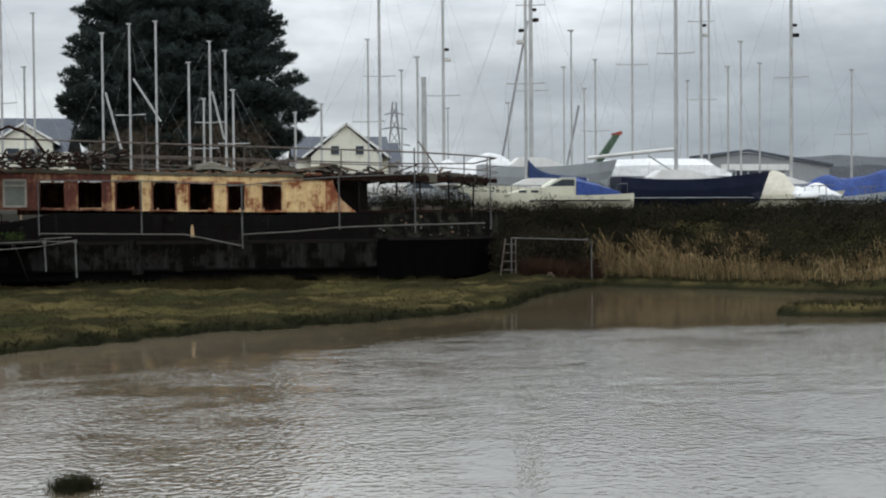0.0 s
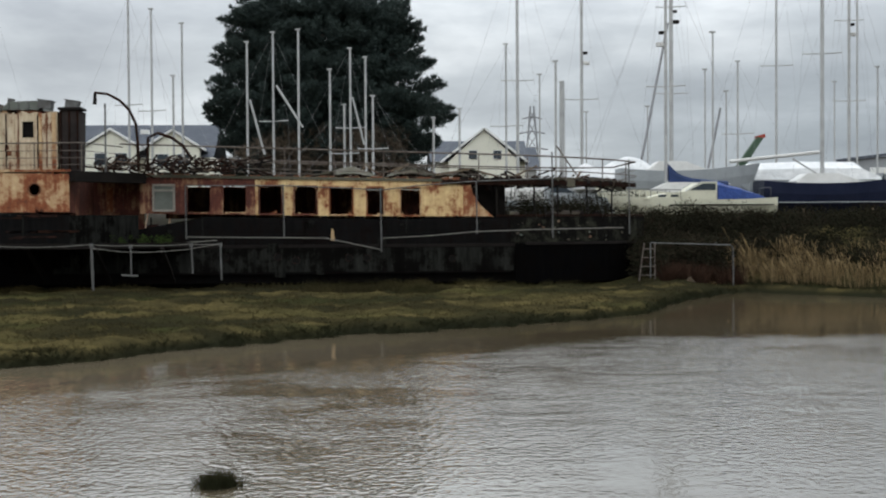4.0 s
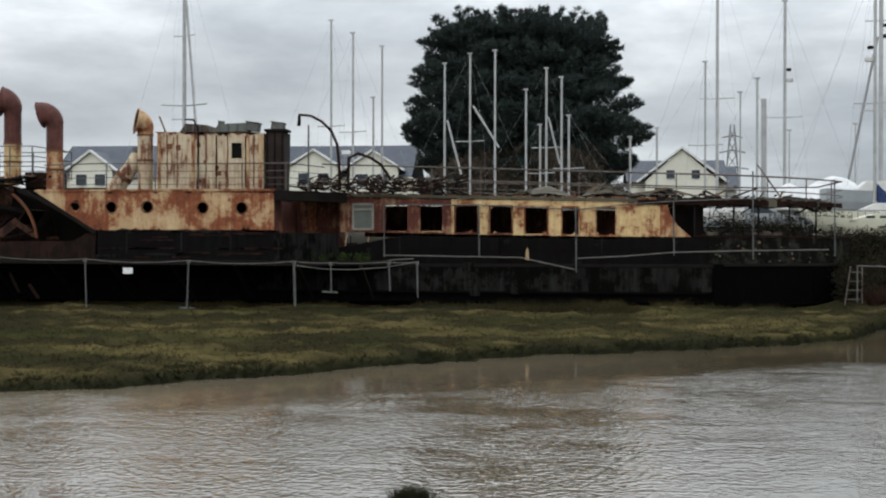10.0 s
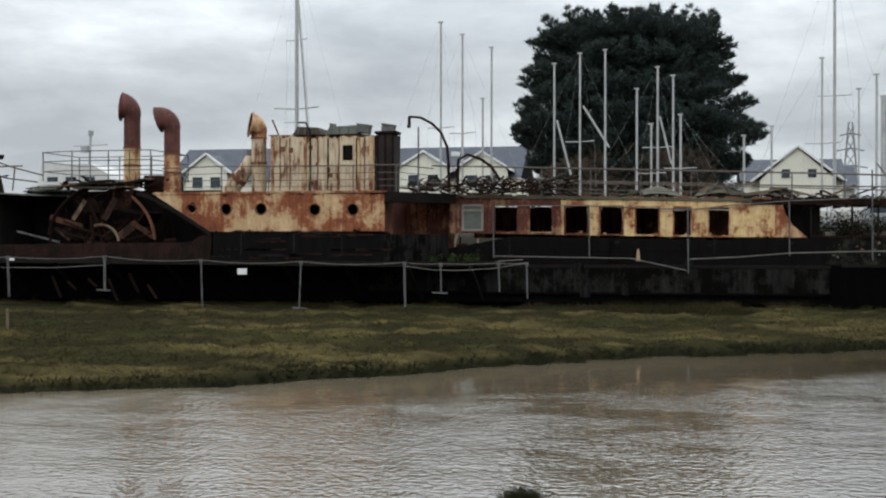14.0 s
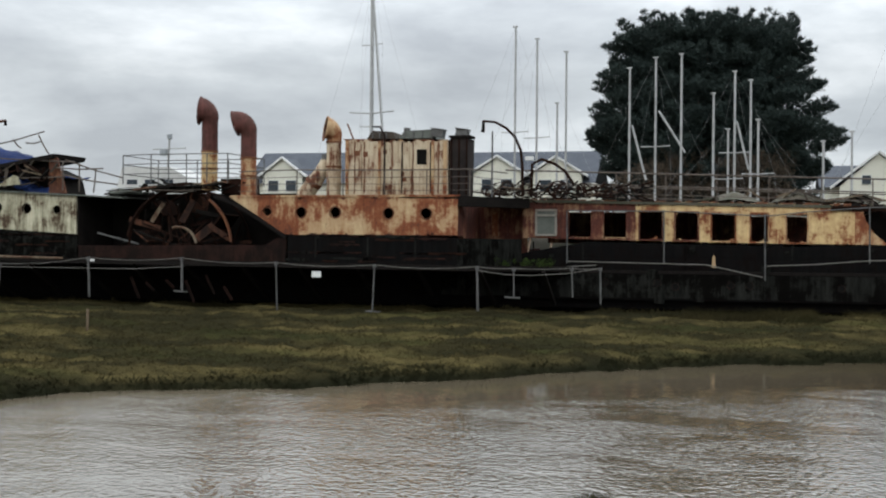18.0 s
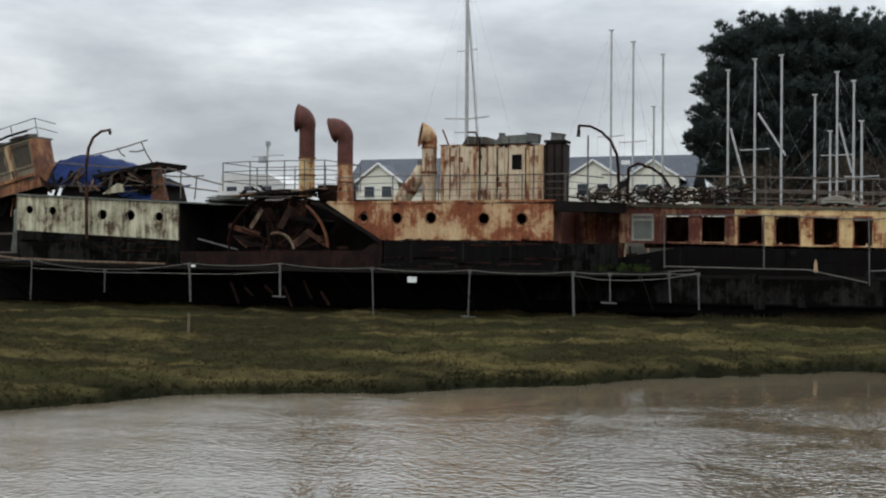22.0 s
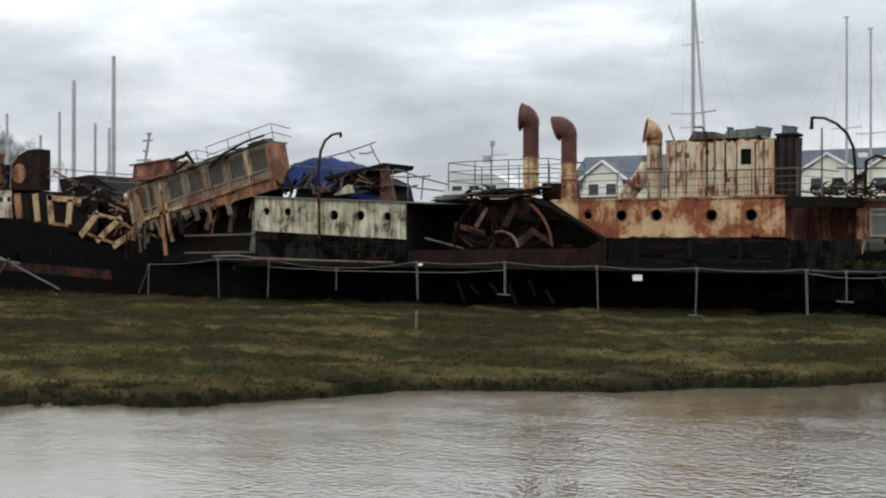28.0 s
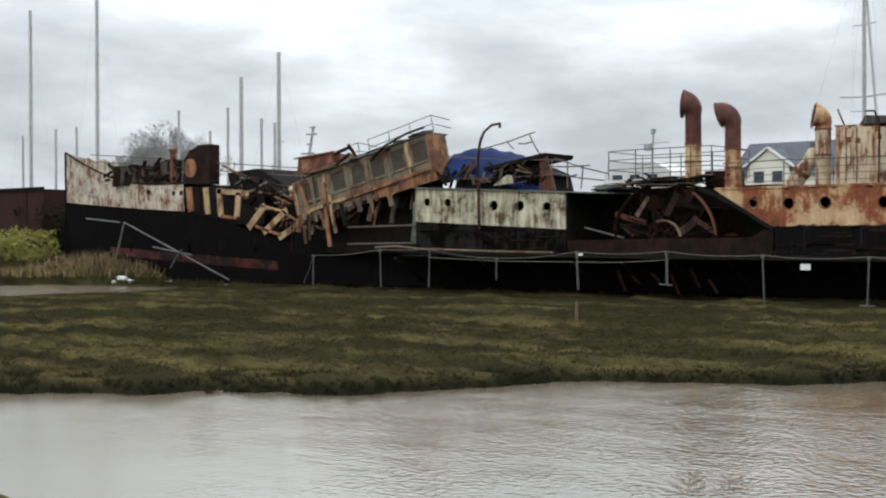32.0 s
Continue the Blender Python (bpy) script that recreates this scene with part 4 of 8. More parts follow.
# torn plating and planks hanging from the deck edge over the stern
for k in range(46):
    t = k / 45
    x = 2.6 + 6.1 * t + rag.uniform(-0.08, 0.08)
    y = CL - half_beam(x) + rag.uniform(-0.05, 0.5)
    h = rag.uniform(0.06, 0.26)
    w = rag.uniform(0.1, 0.4)
    bm = NB()
    box(bm, x - w / 2, x + w / 2, y, y + 0.04, 3.98 - 0.01 * k * 0.3 - h, 4.02 - 0.003 * k, wobble=0.03)
    sp("hanging_plate", bm, (DARK_RUST, DARK_STEEL, DECK)[k % 3])
for k in range(26):
    x = rag.uniform(3.0, 8.0)
    y = rag.uniform(CL - 3.6, CL + 3.0)
    bm = NB()
    bar(bm, (x, y, 4.0), (x + rag.uniform(-0.7, 0.7), y + rag.uniform(-0.3, 0.3), 4.05 + rag.uniform(0, 0.3)), 0.05, rag.uniform(0.06, 0.25))
    sp("deck_debris", bm, (DARK_RUST, DARK_STEEL, OLD_WOOD)[k % 3])

# ---- upper works of the engine casing ----
# deckhouse with vertical panel seams
dh_top = lambda x: 6.19 - 0.02 * (x + 14.2)
bm = NB()
plate_with_holes(bm, -14.2, -10.52, 4.25, dh_top, 40.25, 0.06, [(-11.45, 5.54, 0.18, 0.26, False)])
deckhouse = sp("deckhouse", bm, HOUSE_PAINT, label="grey-cream steel deckhouse streaked with rust")
for x0, x1, y0, y1 in ((-14.2, -14.14, 40.31, 43.8), (-10.58, -10.52, 40.31, 43.8), (-14.2, -10.52, 43.8, 43.86)):
    bm = NB()
    box(bm, x0, x1, y0, y1, 4.2, 6.1)
    sp("house_wall", bm, HOUSE_PAINT, deckhouse)
bm = NB()
box(bm, -14.2, -10.55, 40.32, 43.8, 6.08, 6.14, wobble=0.02)
sp("house_roof", bm, DARK_RUST, deckhouse)
for x, w in ((-13.85, 0.018), (-13.5, 0.015), (-12.78, 0.02), (-12.5, 0.015), (-12.14, 0.022), (-11.75, 0.014), (-11.12, 0.02), (-10.85, 0.016)):
    bm = NB()
    n_ = 9
    zs_ = [4.3 + (dh_top(x) - 4.4) * k / n_ for k in range(n_ + 1)]
    prism(bm, [(x - w * random.uniform(0.5, 1.9), z) for z in zs_] + [(x + w * random.uniform(0.5, 1.9), z) for z in zs_[::-1]], 40.232, 40.2495)
    sp("rusted_joint", bm, RUST if w < 0.02 else DARK_RUST, deckhouse)
for x, w in ((-13.62, 0.03), (-12.95, 0.05), (-12.3, 0.02), (-11.9, 0.03), (-11.05, 0.05), (-10.62, 0.06), (-14.12, 0.05)):
    bm = NB()
    box(bm, x - w, x + w, 40.215, 40.25, 4.27, dh_top(x) - 0.05)
    sp("panel_seam", bm, HOUSE_PAINT if w < 0.05 else CREAM_RUST, deckhouse)
for i in range(9):
    x, z = random.uniform(-14.0, -10.8), random.uniform(4.5, 5.9)
    if abs(x + 11.45) < 0.35 and z > 5.1:
        continue
    bm = NB()
    s = random.uniform(0.04, 0.09)
    box(bm, x - s, x + s, 40.236, 40.25, z - 1.2 * s, z + s)
    sp("patch_plate", bm, RUST, deckhouse)
# dark sheet painted for the shade of the room behind the opening
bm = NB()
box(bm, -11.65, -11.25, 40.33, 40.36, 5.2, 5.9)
sp("dark_window_backing", bm, BLACK_HOLE, deckhouse)
# pipe up the front of the house
bm = NB()
tube(bm, [(-12.72, 40.1, 2.9), (-12.72, 40.1, 5.9), (-12.8, 40.3, 6.3), (-13.05, 40.6, 6.62), (-13.4, 40.8, 6.66)], 0.03)
sp("standing_pipe", bm, BEAM_RUST, label="bent pipe up the house front")
# dark trunk beside the house
bm = NB()
box(bm, -10.42, -9.85, 40.35, 41.2, 4.2, 6.18, wobble=0.03)
sp("steel_trunk", bm, SOOTY, label="sooty steel trunk")
for x in (-10.42, -10.15, -9.88):
    bm = NB()
    box(bm, x - 0.03, x + 0.03, 40.28, 40.36, 4.25, 6.15)
    sp("trunk_rib", bm, DARK_RUST)
bm = NB()
box(bm, -10.5, -9.75, 40.25, 41.0, 6.18, 6.26)
sp("trunk_cap", bm, DARK_STEEL)
# skylights, lamp housings on the roof
for x0, x1, z1, tilt in ((-13.5, -12.45, 6.44, 0.05), (-12.35, -11.1, 6.5, -0.04)):
    bm = NB()
    prism(bm, [(x0, 6.2), (x1, 6.2), (x1 - 0.12, z1), (x0 + 0.2, z1 + tilt)], 40.5, 42.2)
    sky = sp("skylight", bm, FELT if x0 > -13 else OLD_BOARD)
    for k in range(3):
        bm = NB()
        a = x0 + 0.2 + k * (x1 - x0 - 0.3) / 3
        box(bm, a, a + 0.04, 40.46, 40.5, 6.22, z1 - 0.02)
        sp("skylight_bar", bm, GALV, sky)
for x, z, s in ((-10.98, 6.24, 0.21), (-10.12, 6.24, 0.2), (-12.08, 6.45, 0.09)):
    bm = NB()
    m = Matrix.Translation((x, 40.6, z)) @ Matrix.Rotation(radians(8), 4, 'Y')
    box(bm, -s, s, -s, s, 0, s * 1.2, m)
    lamp_box = sp("lamp_housing", bm, GALV)
    bm = NB()
    box(bm, -s * 1.15, s * 1.15, -s * 1.15, s * 1.15, s * 1.2, s * 1.35, m)
    sp("housing_lid", bm, GALV, lamp_box)
bm = NB()
tube(bm, [(-14.0, 40.6, 6.15), (-14.25, 40.6, 6.75)], 0.03)
sp("bent_stanchion", bm, RUST)


def cowl(x, y, z0, zb, r, bend, mouth, low, high, split, label, turn=28):
    """A ventilator: trunk from z0, a bend towards the bow, a flared mouth."""
    bm = NB()
    tube(bm, [(x, y, z0), (x, y, split)], r, 14)
    trunk = sp("ventilator_trunk", bm, low, label=label, smooth=False)
    bm = NB()
    rings, throat = [], []
    path = [((x, zb - (zb - split) * (1 - k / 3)), 90, r * 1.03) for k in range(4)]
    for k in range(1, 9):
        a = bend * k / 8
        R = r * 1.4
        path.append(((x - R + R * math.cos(radians(a)), zb + R * math.sin(radians(a))), 90 + a, r * 1.03 + (mouth - r * 1.03) * (k / 8) ** 0.85))
    for (px, pz), a, rad in path:
        nx_, nz_ = -math.sin(radians(a)), math.cos(radians(a))
        rings.append([(px + rad * math.cos(2 * math.pi * j / 16) * nx_, y + rad * math.sin(2 * math.pi * j / 16), pz + rad * math.cos(2 * math.pi * j / 16) * nz_) for j in range(16)])
        throat.append([(px + 0.93 * rad * math.cos(2 * math.pi * j / 16) * nx_, y + 0.93 * rad * math.sin(2 * math.pi * j / 16), pz + 0.93 * rad * math.cos(2 * math.pi * j / 16) * nz_) for j in range(16)])
    def swing(ring):
        ca, sa = math.cos(radians(turn)), math.sin(radians(turn))
        return [(x + (px - x) * ca - (py - y) * sa, y + (px - x) * sa + (py - y) * ca, pz) for px, py, pz in ring]

    rings, throat = [swing(q) for q in rings], [swing(q) for q in throat]
    loft(bm, rings, close=True, caps=False)
    sp("ventilator_cowl", bm, high, trunk, smooth=True)
    bm = NB()
    loft(bm, throat[3:], close=True, caps=False)
    sp("cowl_throat", bm, RED_RUST, trunk, smooth=True)
    bm = NB()
    tube(bm, [rings[-1][j % 16] for j in range(17)], 0.025, 5, caps=False)
    sp("cowl_lip", bm, high, trunk)
    for z in (split, z0 + 0.55 * (split - z0)):
        bm = NB()
        tube(bm, [(x, y, z - 0.03), (x, y, z + 0.03)], r * 1.1, 14)
        sp("trunk_band", bm, RUST, trunk)


cowl(-19.49, 40.6, 4.45, 6.92, 0.285, 84, 0.50, CREAM, VENT_RED, 5.85, "tall cream ventilator with red rusted cowl", turn=15)
cowl(-17.97, 40.6, 4.15, 6.46, 0.275, 106, 0.45, CREAM_RUST, VENT_RED, 5.6, "cream ventilator with drooping red cowl", turn=9)
cowl(-14.78, 40.7, 4.2, 6.24, 0.26, 80, 0.43, HOUSE_PAINT, CREAM_RUST, 6.12, "pale ventilator with rusty mouth", turn=29)
# fallen ventilator leaning on the house
bm = NB()
tube(bm, [(-15.95, 40.8, 4.2), (-15.55, 40.8, 4.72), (-15.3, 40.8, 5.05), (-15.05, 40.8, 5.5)], 0.30, 14, 0.22)
fallen = sp("fallen_ventilator", bm, HOUSE_PAINT, label="fallen ventilator leaning over")
bm = NB()
tube(bm, [(-15.62, 40.8, 4.66), (-15.52, 40.8, 4.78)], 0.31, 14)
sp("trunk_band", bm, RUST, fallen)
bm = NB()
box(bm, -15.2, -14.85, 40.6, 41.0, 5.5, 5.7)
sp("vent_cap", bm, GALV, fallen)

# rails along the sponson deck edge
for x in (-17.4, -15.9, -14.2, -12.7, -11.2, -9.7):
    bm = NB()
    tube(bm, [(x, 40.05, 4.2), (x, 40.05, 5.12)], 0.02, 5)
    sp("rail_stanchion", bm, RAIL)
for z, r in ((5.1, 0.022), (4.85, 0.012), (4.62, 0.012), (4.4, 0.01)):
    bm = NB()
    tube(bm, [(-18.1, 40.05, z - 0.03), (-16, 40.05, z + 0.02), (-14.2, 40.05, z), (-12, 40.05, z - 0.015), (-9.7, 40.05, z), (-8.9, 42.4, z)], r, 5)
    sp("rail_bar", bm, RAIL)

# ironwork tangled on the deck between house and saloon
rng = random.Random(4)
for i in range(34):
    x, y = rng.uniform(-9.6, -5.4), rng.uniform(41.2, 44.5)
    r = rng.uniform(0.08, 0.22)
    bm = NB()
    if i % 3 == 0:
        pts = [(x + a, y + rng.uniform(-0.2, 0.2), 4.25 + rng.uniform(0.0, 0.35)) for a in (-0.8, -0.3, 0.3, 0.8)]
    else:
        a0 = rng.uniform(0, 180)
        pts = [(x + r * math.cos(radians(a0 + 30 * k)), y + 0.01 * k, 4.28 + r + r * math.sin(radians(a0 + 30 * k))) for k in range(rng.randint(6, 11))]
    tube(bm, pts, rng.uniform(0.018, 0.035), 5)
    sp("twisted_iron", bm, DARK_RUST if i % 9 else OLD_WOOD)
for i in range(110):
    x, y = rng.uniform(-9.7, -4.2), rng.uniform(40.9, 43.6)
    z = 4.22 + rng.uniform(0, 0.42)
    bm = NB()
    a = rng.uniform(-0.9, 0.9)
    bar(bm, (x, y, z), (x + rng.uniform(0.15, 0.7) * math.cos(a), y + rng.uniform(-0.2, 0.2), z + 0.4 * math.sin(a)), rng.uniform(0.02, 0.06), rng.uniform(0.02, 0.09))
    sp("scrap_iron", bm, (DARK_STEEL, DARK_RUST, DARK_STEEL, BEAM_RUST, OLD_BOARD)[i % 5])
for x, z, r in ((-8.9, 4.55, 0.26), (-7.1, 4.5, 0.3), (-6.2, 4.48, 0.24), (-5.4, 4.5, 0.2)):
    bm = NB()
    tube(bm, arc(x, z, r, 0, 360, 16, 42.3), 0.028, 5, caps=False)
    for k in range(3):
        a = radians(60 * k + 15)
        bar(bm, (x - r * math.cos(a), 42.3, z - r * math.sin(a)), (x + r * math.cos(a), 42.3, z + r * math.sin(a)), 0.025, 0.025)
    sp("hand_wheel", bm, DARK_RUST)
# davits
bm = NB()
tube(bm, [(-8.0, 40.6, 4.2), (-8.02, 40.6, 5.2), (-8.08, 40.6, 5.75), (-8.28, 40.6, 6.2), (-8.6, 40.6, 6.52), (-8.98, 40.6, 6.72), (-9.4, 40.6, 6.76)], 0.055, 8, 0.04)
dav = sp("davit", bm, DARK_RUST, label="curved rusty boat davit with hanging block")
bm = NB()
tube(bm, [(-9.38, 40.6, 6.74), (-9.38, 40.6, 6.5), (-9.4, 40.6, 6.38)], 0.05, 6, 0.07)
sp("hanging_block", bm, DARK_STEEL, dav)
bm = NB()
tube(bm, [(-7.75, 40.8, 4.2), (-7.72, 40.8, 5.3), (-7.4, 40.8, 5.46), (-6.95, 40.8, 5.3), (-6.6, 40.8, 5.05), (-6.3, 40.8, 4.6)], 0.05, 8)
sp("davit", bm, DARK_RUST, label="fallen curved davit")
bm = NB()
box(bm, -7.95, -7.68, 40.7, 40.9, 5.42, 5.56)
sp("deck_lamp", bm, WHITE_TRIM)
bm = NB()
tube(bm, [(-9.15, 41.0, 4.2), (-9.15, 41.0, 6.45)], 0.03)
sp("thin_pole", bm, GALV)
bm = NB()
tube(bm, [(-28.42, 39.85, 2.9), (-28.44, 39.85, 4.6), (-28.45, 39.85, 5.7), (-28.36, 39.85, 6.35), (-28.15, 39.85, 6.75), (-27.8, 39.85, 6.98), (-27.38, 39.85, 7.03)], 0.065, 8, 0.05)
dav = sp("davit", bm, WHEEL_RUST, label="curved rusty boat davit")
bm = NB()
tube(bm, [(-27.4, 39.85, 7.0), (-27.4, 39.85, 6.85)], 0.06, 6)
sp("davit_hook", bm, DARK_STEEL, dav)

# heaps on the saloon roof
for x, w, h in ((0.9, 2.3, 0.40), (2.9, 2.0, 0.22), (-1.9, 1.2, 0.1)):
    for k in range(26):
        t = rng.uniform(-1, 1)
        y = rng.uniform(42.9, 44.6)
        zt = 4.16 + h * rng.uniform(0.75, 1.0)
        xa = x + rng.uniform(-0.25, 0.25)
        bm = NB()
        bar(bm, (x + t * w * 0.55, y, 4.12), (xa, y + rng.uniform(-0.3, 0.3), zt), rng.uniform(0.03, 0.07), rng.uniform(0.06, 0.16))
        sp("fallen_rafter", bm, (OLD_BOARD, DECK, OLD_BOARD, DARK_STEEL, OLD_WOOD)[k % 5])
for x, w, h in ((-1.2, 1.05, 0.42), (0.95, 0.95, 0.46), (2.3, 0.8, 0.22)):
    bm = NB()
    rows_ = []
    for i in range(13):
        u = -1 + 2 * i / 12
        rows_.append([(x + w * u, 43.0 + 1.6 * j / 8, 4.05 + h * max(0.0, 1 - abs(u) ** 1.5) * math.sin(math.pi * (0.1 + 0.8 * j / 8)) + 0.07 * noise.noise((x + u * 3, j * 0.8, 2.0))) for j in range(9)])
    loft(bm, rows_, caps=False)
    sp("roof_rubble", bm, DECK, label="mossy heap of felt and rubble")
for i in range(16):
    x, y = rng.uniform(-1.5, 7.4), rng.uniform(43.2, 46)
    bm = NB()
    bar(bm, (x, y, 4.05 + rng.uniform(0, 0.1)), (x + rng.uniform(-0.9, 0.9), y + rng.uniform(-0.4, 0.4), 4.12 + rng.uniform(0.0, 0.45)), 0.05, 0.1)
    sp("loose_plank", bm, OLD_WOOD if i % 2 else DARK_RUST)
bm = NB()
bar(bm, (7.0, CL - 3.2, 4.0), (6.2, CL - 3.0, 5.2), 0.05)
sp("leaning_stay", bm, RAIL)
# pale lichen and paint left inside the stern bulwark
bm = NB()
loft(bm, [[(x, CL - half_beam(x) - 0.02, z) for z in (1.76, 2.2, 2.64)] for x in (4.4, 5.6, 7.0, 8.05, 8.8, 9.3, 9.7)], caps=False)
sp("stern_bulwark", bm, LICHEN, label="dark stern bulwark flecked with pale lichen")
for i in range(22):
    x, z = rng.uniform(4.6, 8.9), rng.uniform(1.8, 2.6)
    y = CL - half_beam(x) - 0.035
    s = rng.uniform(0.02, 0.075)
    bm = NB()
    a0 = rng.uniform(0, 6)
    prism(bm, [(x + s * rng.uniform(0.5, 1.2) * math.cos(a0 + k * 1.05), z + 0.8 * s * rng.uniform(0.5, 1.2) * math.sin(a0 + k * 1.05)) for k in range(6)], y, y + 0.02)
    sp("flaking_paint", bm, (FELT, OLD_BOARD, OLD_BOARD, OLD_WOOD, DECK)[i % 5])
for i in range(70):
    x = rng.uniform(3.2, 8.6)
    y = CL - half_beam(x) + rng.uniform(0.05, 1.6)
    z = rng.uniform(3.72, 4.12)
    bm = NB()
    bar(bm, (x, y, z), (x + rng.uniform(-0.8, 0.8), y + rng.uniform(-0.2, 0.2), z + rng.uniform(-0.28, 0.16)), rng.uniform(0.02, 0.07), rng.uniform(0.03, 0.14))
    sp("deck_splinter", bm, (DARK_STEEL, DARK_RUST, DARK_STEEL, OLD_BOARD)[i % 4])
for i in range(12):
    x = rng.uniform(4.2, 8.4)
    bm = NB()
    box(bm, x - 0.14, x + 0.14, CL - half_beam(x) + 0.2, CL - half_beam(x) + 0.5, 2.6, 2.7 + rng.uniform(0.02, 0.18), wobble=0.05)
    sp("deck_debris", bm, (DARK_STEEL, OLD_BOARD, DECK)[i % 3])
bm = NB()
loft(bm, [[(x, CL - half_beam(x) - 0.05, 2.66), (x, CL - half_beam(x) - 0.05, 2.72), (x, CL - half_beam(x) + 0.08, 2.72), (x, CL - half_beam(x) + 0.08, 2.66)] for x in (3.9, 5.6, 7.0, 8.05, 8.8, 9.3, 9.7)], close=True)
sp("bulwark_cap", bm, DARK_RUST)
bm = NB()
loft(bm, [[(x, CL - half_beam(x) - 0.04, z) for z in (0.35, 1.55, 1.72)] for x in (4.55, 5.6, 7.0, 8.05, 8.8, 9.3, 9.7, 9.9)], caps=False)
sp("stern_patch", bm, STERN_BLACK, label="black patched plating at the stern")

# ---- over the paddle wheel: platform, rails, broken roof ----
for i in range(44):
    x = rng.uniform(-24.3, -19.4)
    l_ = rng.uniform(0.5, 2.0)
    z = 4.28 + 0.05 * (x + 24.3) + rng.uniform(-0.06, 0.22)
    y = rng.uniform(40.1, 42.6)
    bm = NB()
    bar(bm, (x, y, z), (x + l_, y + rng.uniform(-0.3, 0.3), z + l_ * rng.uniform(-0.04, 0.13)), rng.uniform(0.03, 0.08), rng.uniform(0.1, 0.5))
    sp("broken_roof_plank", bm, (DARK_STEEL, FELT, DARK_STEEL, OLD_BOARD, DARK_STEEL, DARK_RUST, GREY_WOOD)[i % 7])
bm = NB()
box(bm, -19.0, -17.9, 40.5, 41.4, 4.3, 4.85, wobble=0.06)
sp("winch_box", bm, DARK_RUST)
for i in range(14):
    x = rng.uniform(-23, -18.4)
    bm = NB()
    bar(bm, (x, 40.25 + rng.uniform(0, 1.5), 4.42), (x + rng.uniform(-0.8, 0.8), 40.3, 4.5 + rng.uniform(0, 0.35)), 0.04, 0.12)
    sp("torn_plate", bm, DARK_STEEL if i % 5 else FELT)
frame_pts = [(-22.95, 40.6), (-21.6, 40.2), (-20.2, 40.2), (-18.6, 40.2), (-18.4, 43.0), (-22.9, 43.2)]
for x, y in frame_pts + [(-20.9, 40.2), (-19.4, 40.2), (-21.2, 43.1), (-19.9, 43.1)]:
    bm = NB()
    tube(bm, [(x, y, 4.7), (x, y, 5.75)], 0.022, 5)
    sp("platform_stanchion", bm, GALV)
for z in (5.74, 5.4, 5.05):
    bm = NB()
    tube(bm, [(x, y, z) for x, y in frame_pts] + [(*frame_pts[0], z)], 0.018, 5)
    sp("platform_rail", bm, GALV)

# wreckage behind the wheel, rods and bent floats in the opening
for a, b, w, mat_ in (((-21.7, 3.3), (-21.3, 4.0), 0.14, OLD_WOOD), ((-22.6, 3.4), (-21.4, 3.05), 0.2, WHEEL_RUST), ((-20.5, 3.3), (-20.1, 4.1), 0.22, WHEEL_RUST), ((-19.9, 2.7), (-19.3, 3.2), 0.28, WHEEL_RUST), ((-19.4, 3.2), (-18.7, 2.7), 0.18, WHEEL_RUST), ((-20.9, 2.6), (-21.1, 3.5), 0.14, DARK_RUST), ((-23.9, 2.9), (-22.3, 2.5), 0.06, GALV)):
    bm = NB()
    bar(bm, (a[0], 40.45, a[1]), (b[0], 40.6, b[1]), w, 0.05)
    sp("bent_float", bm, mat_, wheel)
for a0, a1, r, y, mat_ in ((5, 55, 2.06, 40.42, RUST), (10, 110, 0.7, 40.42, OLD_WOOD), (95, 170, 2.06, 40.42, DARK_RUST)):
    bm = NB()
    tube(bm, arc(-20.6, 2.42, r, a0, a1, 14, y), 0.055, 6)
    sp("rim_strap", bm, mat_, wheel)
for x, z0, z1 in ((-22.6, 0.5, 1.3), (-22.0, 0.8, 1.1), (-21.2, 0.9, 1.2), (-20.4, 0.4, 1.2), (-19.6, 0.7, 1.4), (-18.9, 0.5, 1.0)):
    bm = NB()
    bar(bm, (x, 40.6, z1), (x + 0.3, 40.7, z0), 0.1, 0.05)
    sp("hanging_float", bm, BEAM_RUST, wheel)
# struts below the sponson
for x in np.arange(-33, -7, 2.15):
    bm = NB()
    bar(bm, (x, F_Y + 0.15, 1.7), (x, 42.45, 0.5), 0.14, 0.1)
    sp("sponson_strut", bm, DARK_STEEL)

# ---- forward: tilted deck saloon, tarpaulined house, bow ----
tilt = -math.atan2(1.86, 8.0)
TS = Matrix.Translation((-31.3, 40.9, 4.98)) @ Matrix.Rotation(tilt, 4, 'Y') @ Matrix.Scale(-1, 4, (1, 0, 0))


def ts(bm):
    bmesh.ops.transform(bm, matrix=TS, verts=bm.verts)
    bmesh.ops.reverse_faces(bm, faces=bm.faces)
    return bm


L_TS, H_TS = 8.0, 2.02
tw = [(0.66, 1.36, 0.40, 0.46, False), (1.86, 1.36, 0.38, 0.46, False), (3.05, 1.36, 0.36, 0.46, False), (4.2, 1.34, 0.38, 0.46, False), (5.4, 1.34, 0.38, 0.46, False), (7.1, 1.28, 0.42, 0.5, False)]
bm = NB()
plate_with_holes(bm, 0, L_TS, 0.55, H_TS, 0, 0.06, tw)
saloon2 = sp("tilted_saloon", ts(bm), GREY_WOOD, label="collapsed timber deck saloon tilted towards the bow")
bm = NB()
plate_with_holes(bm, 0.0, 3.3, lambda x: 0.0 + 0.02 * x, 0.545, -0.02, 0.06, [])
sp("saloon_skirt", ts(bm), ORANGE_WOOD, saloon2, "orange-brown rusted lower panel")
xk = 3.34
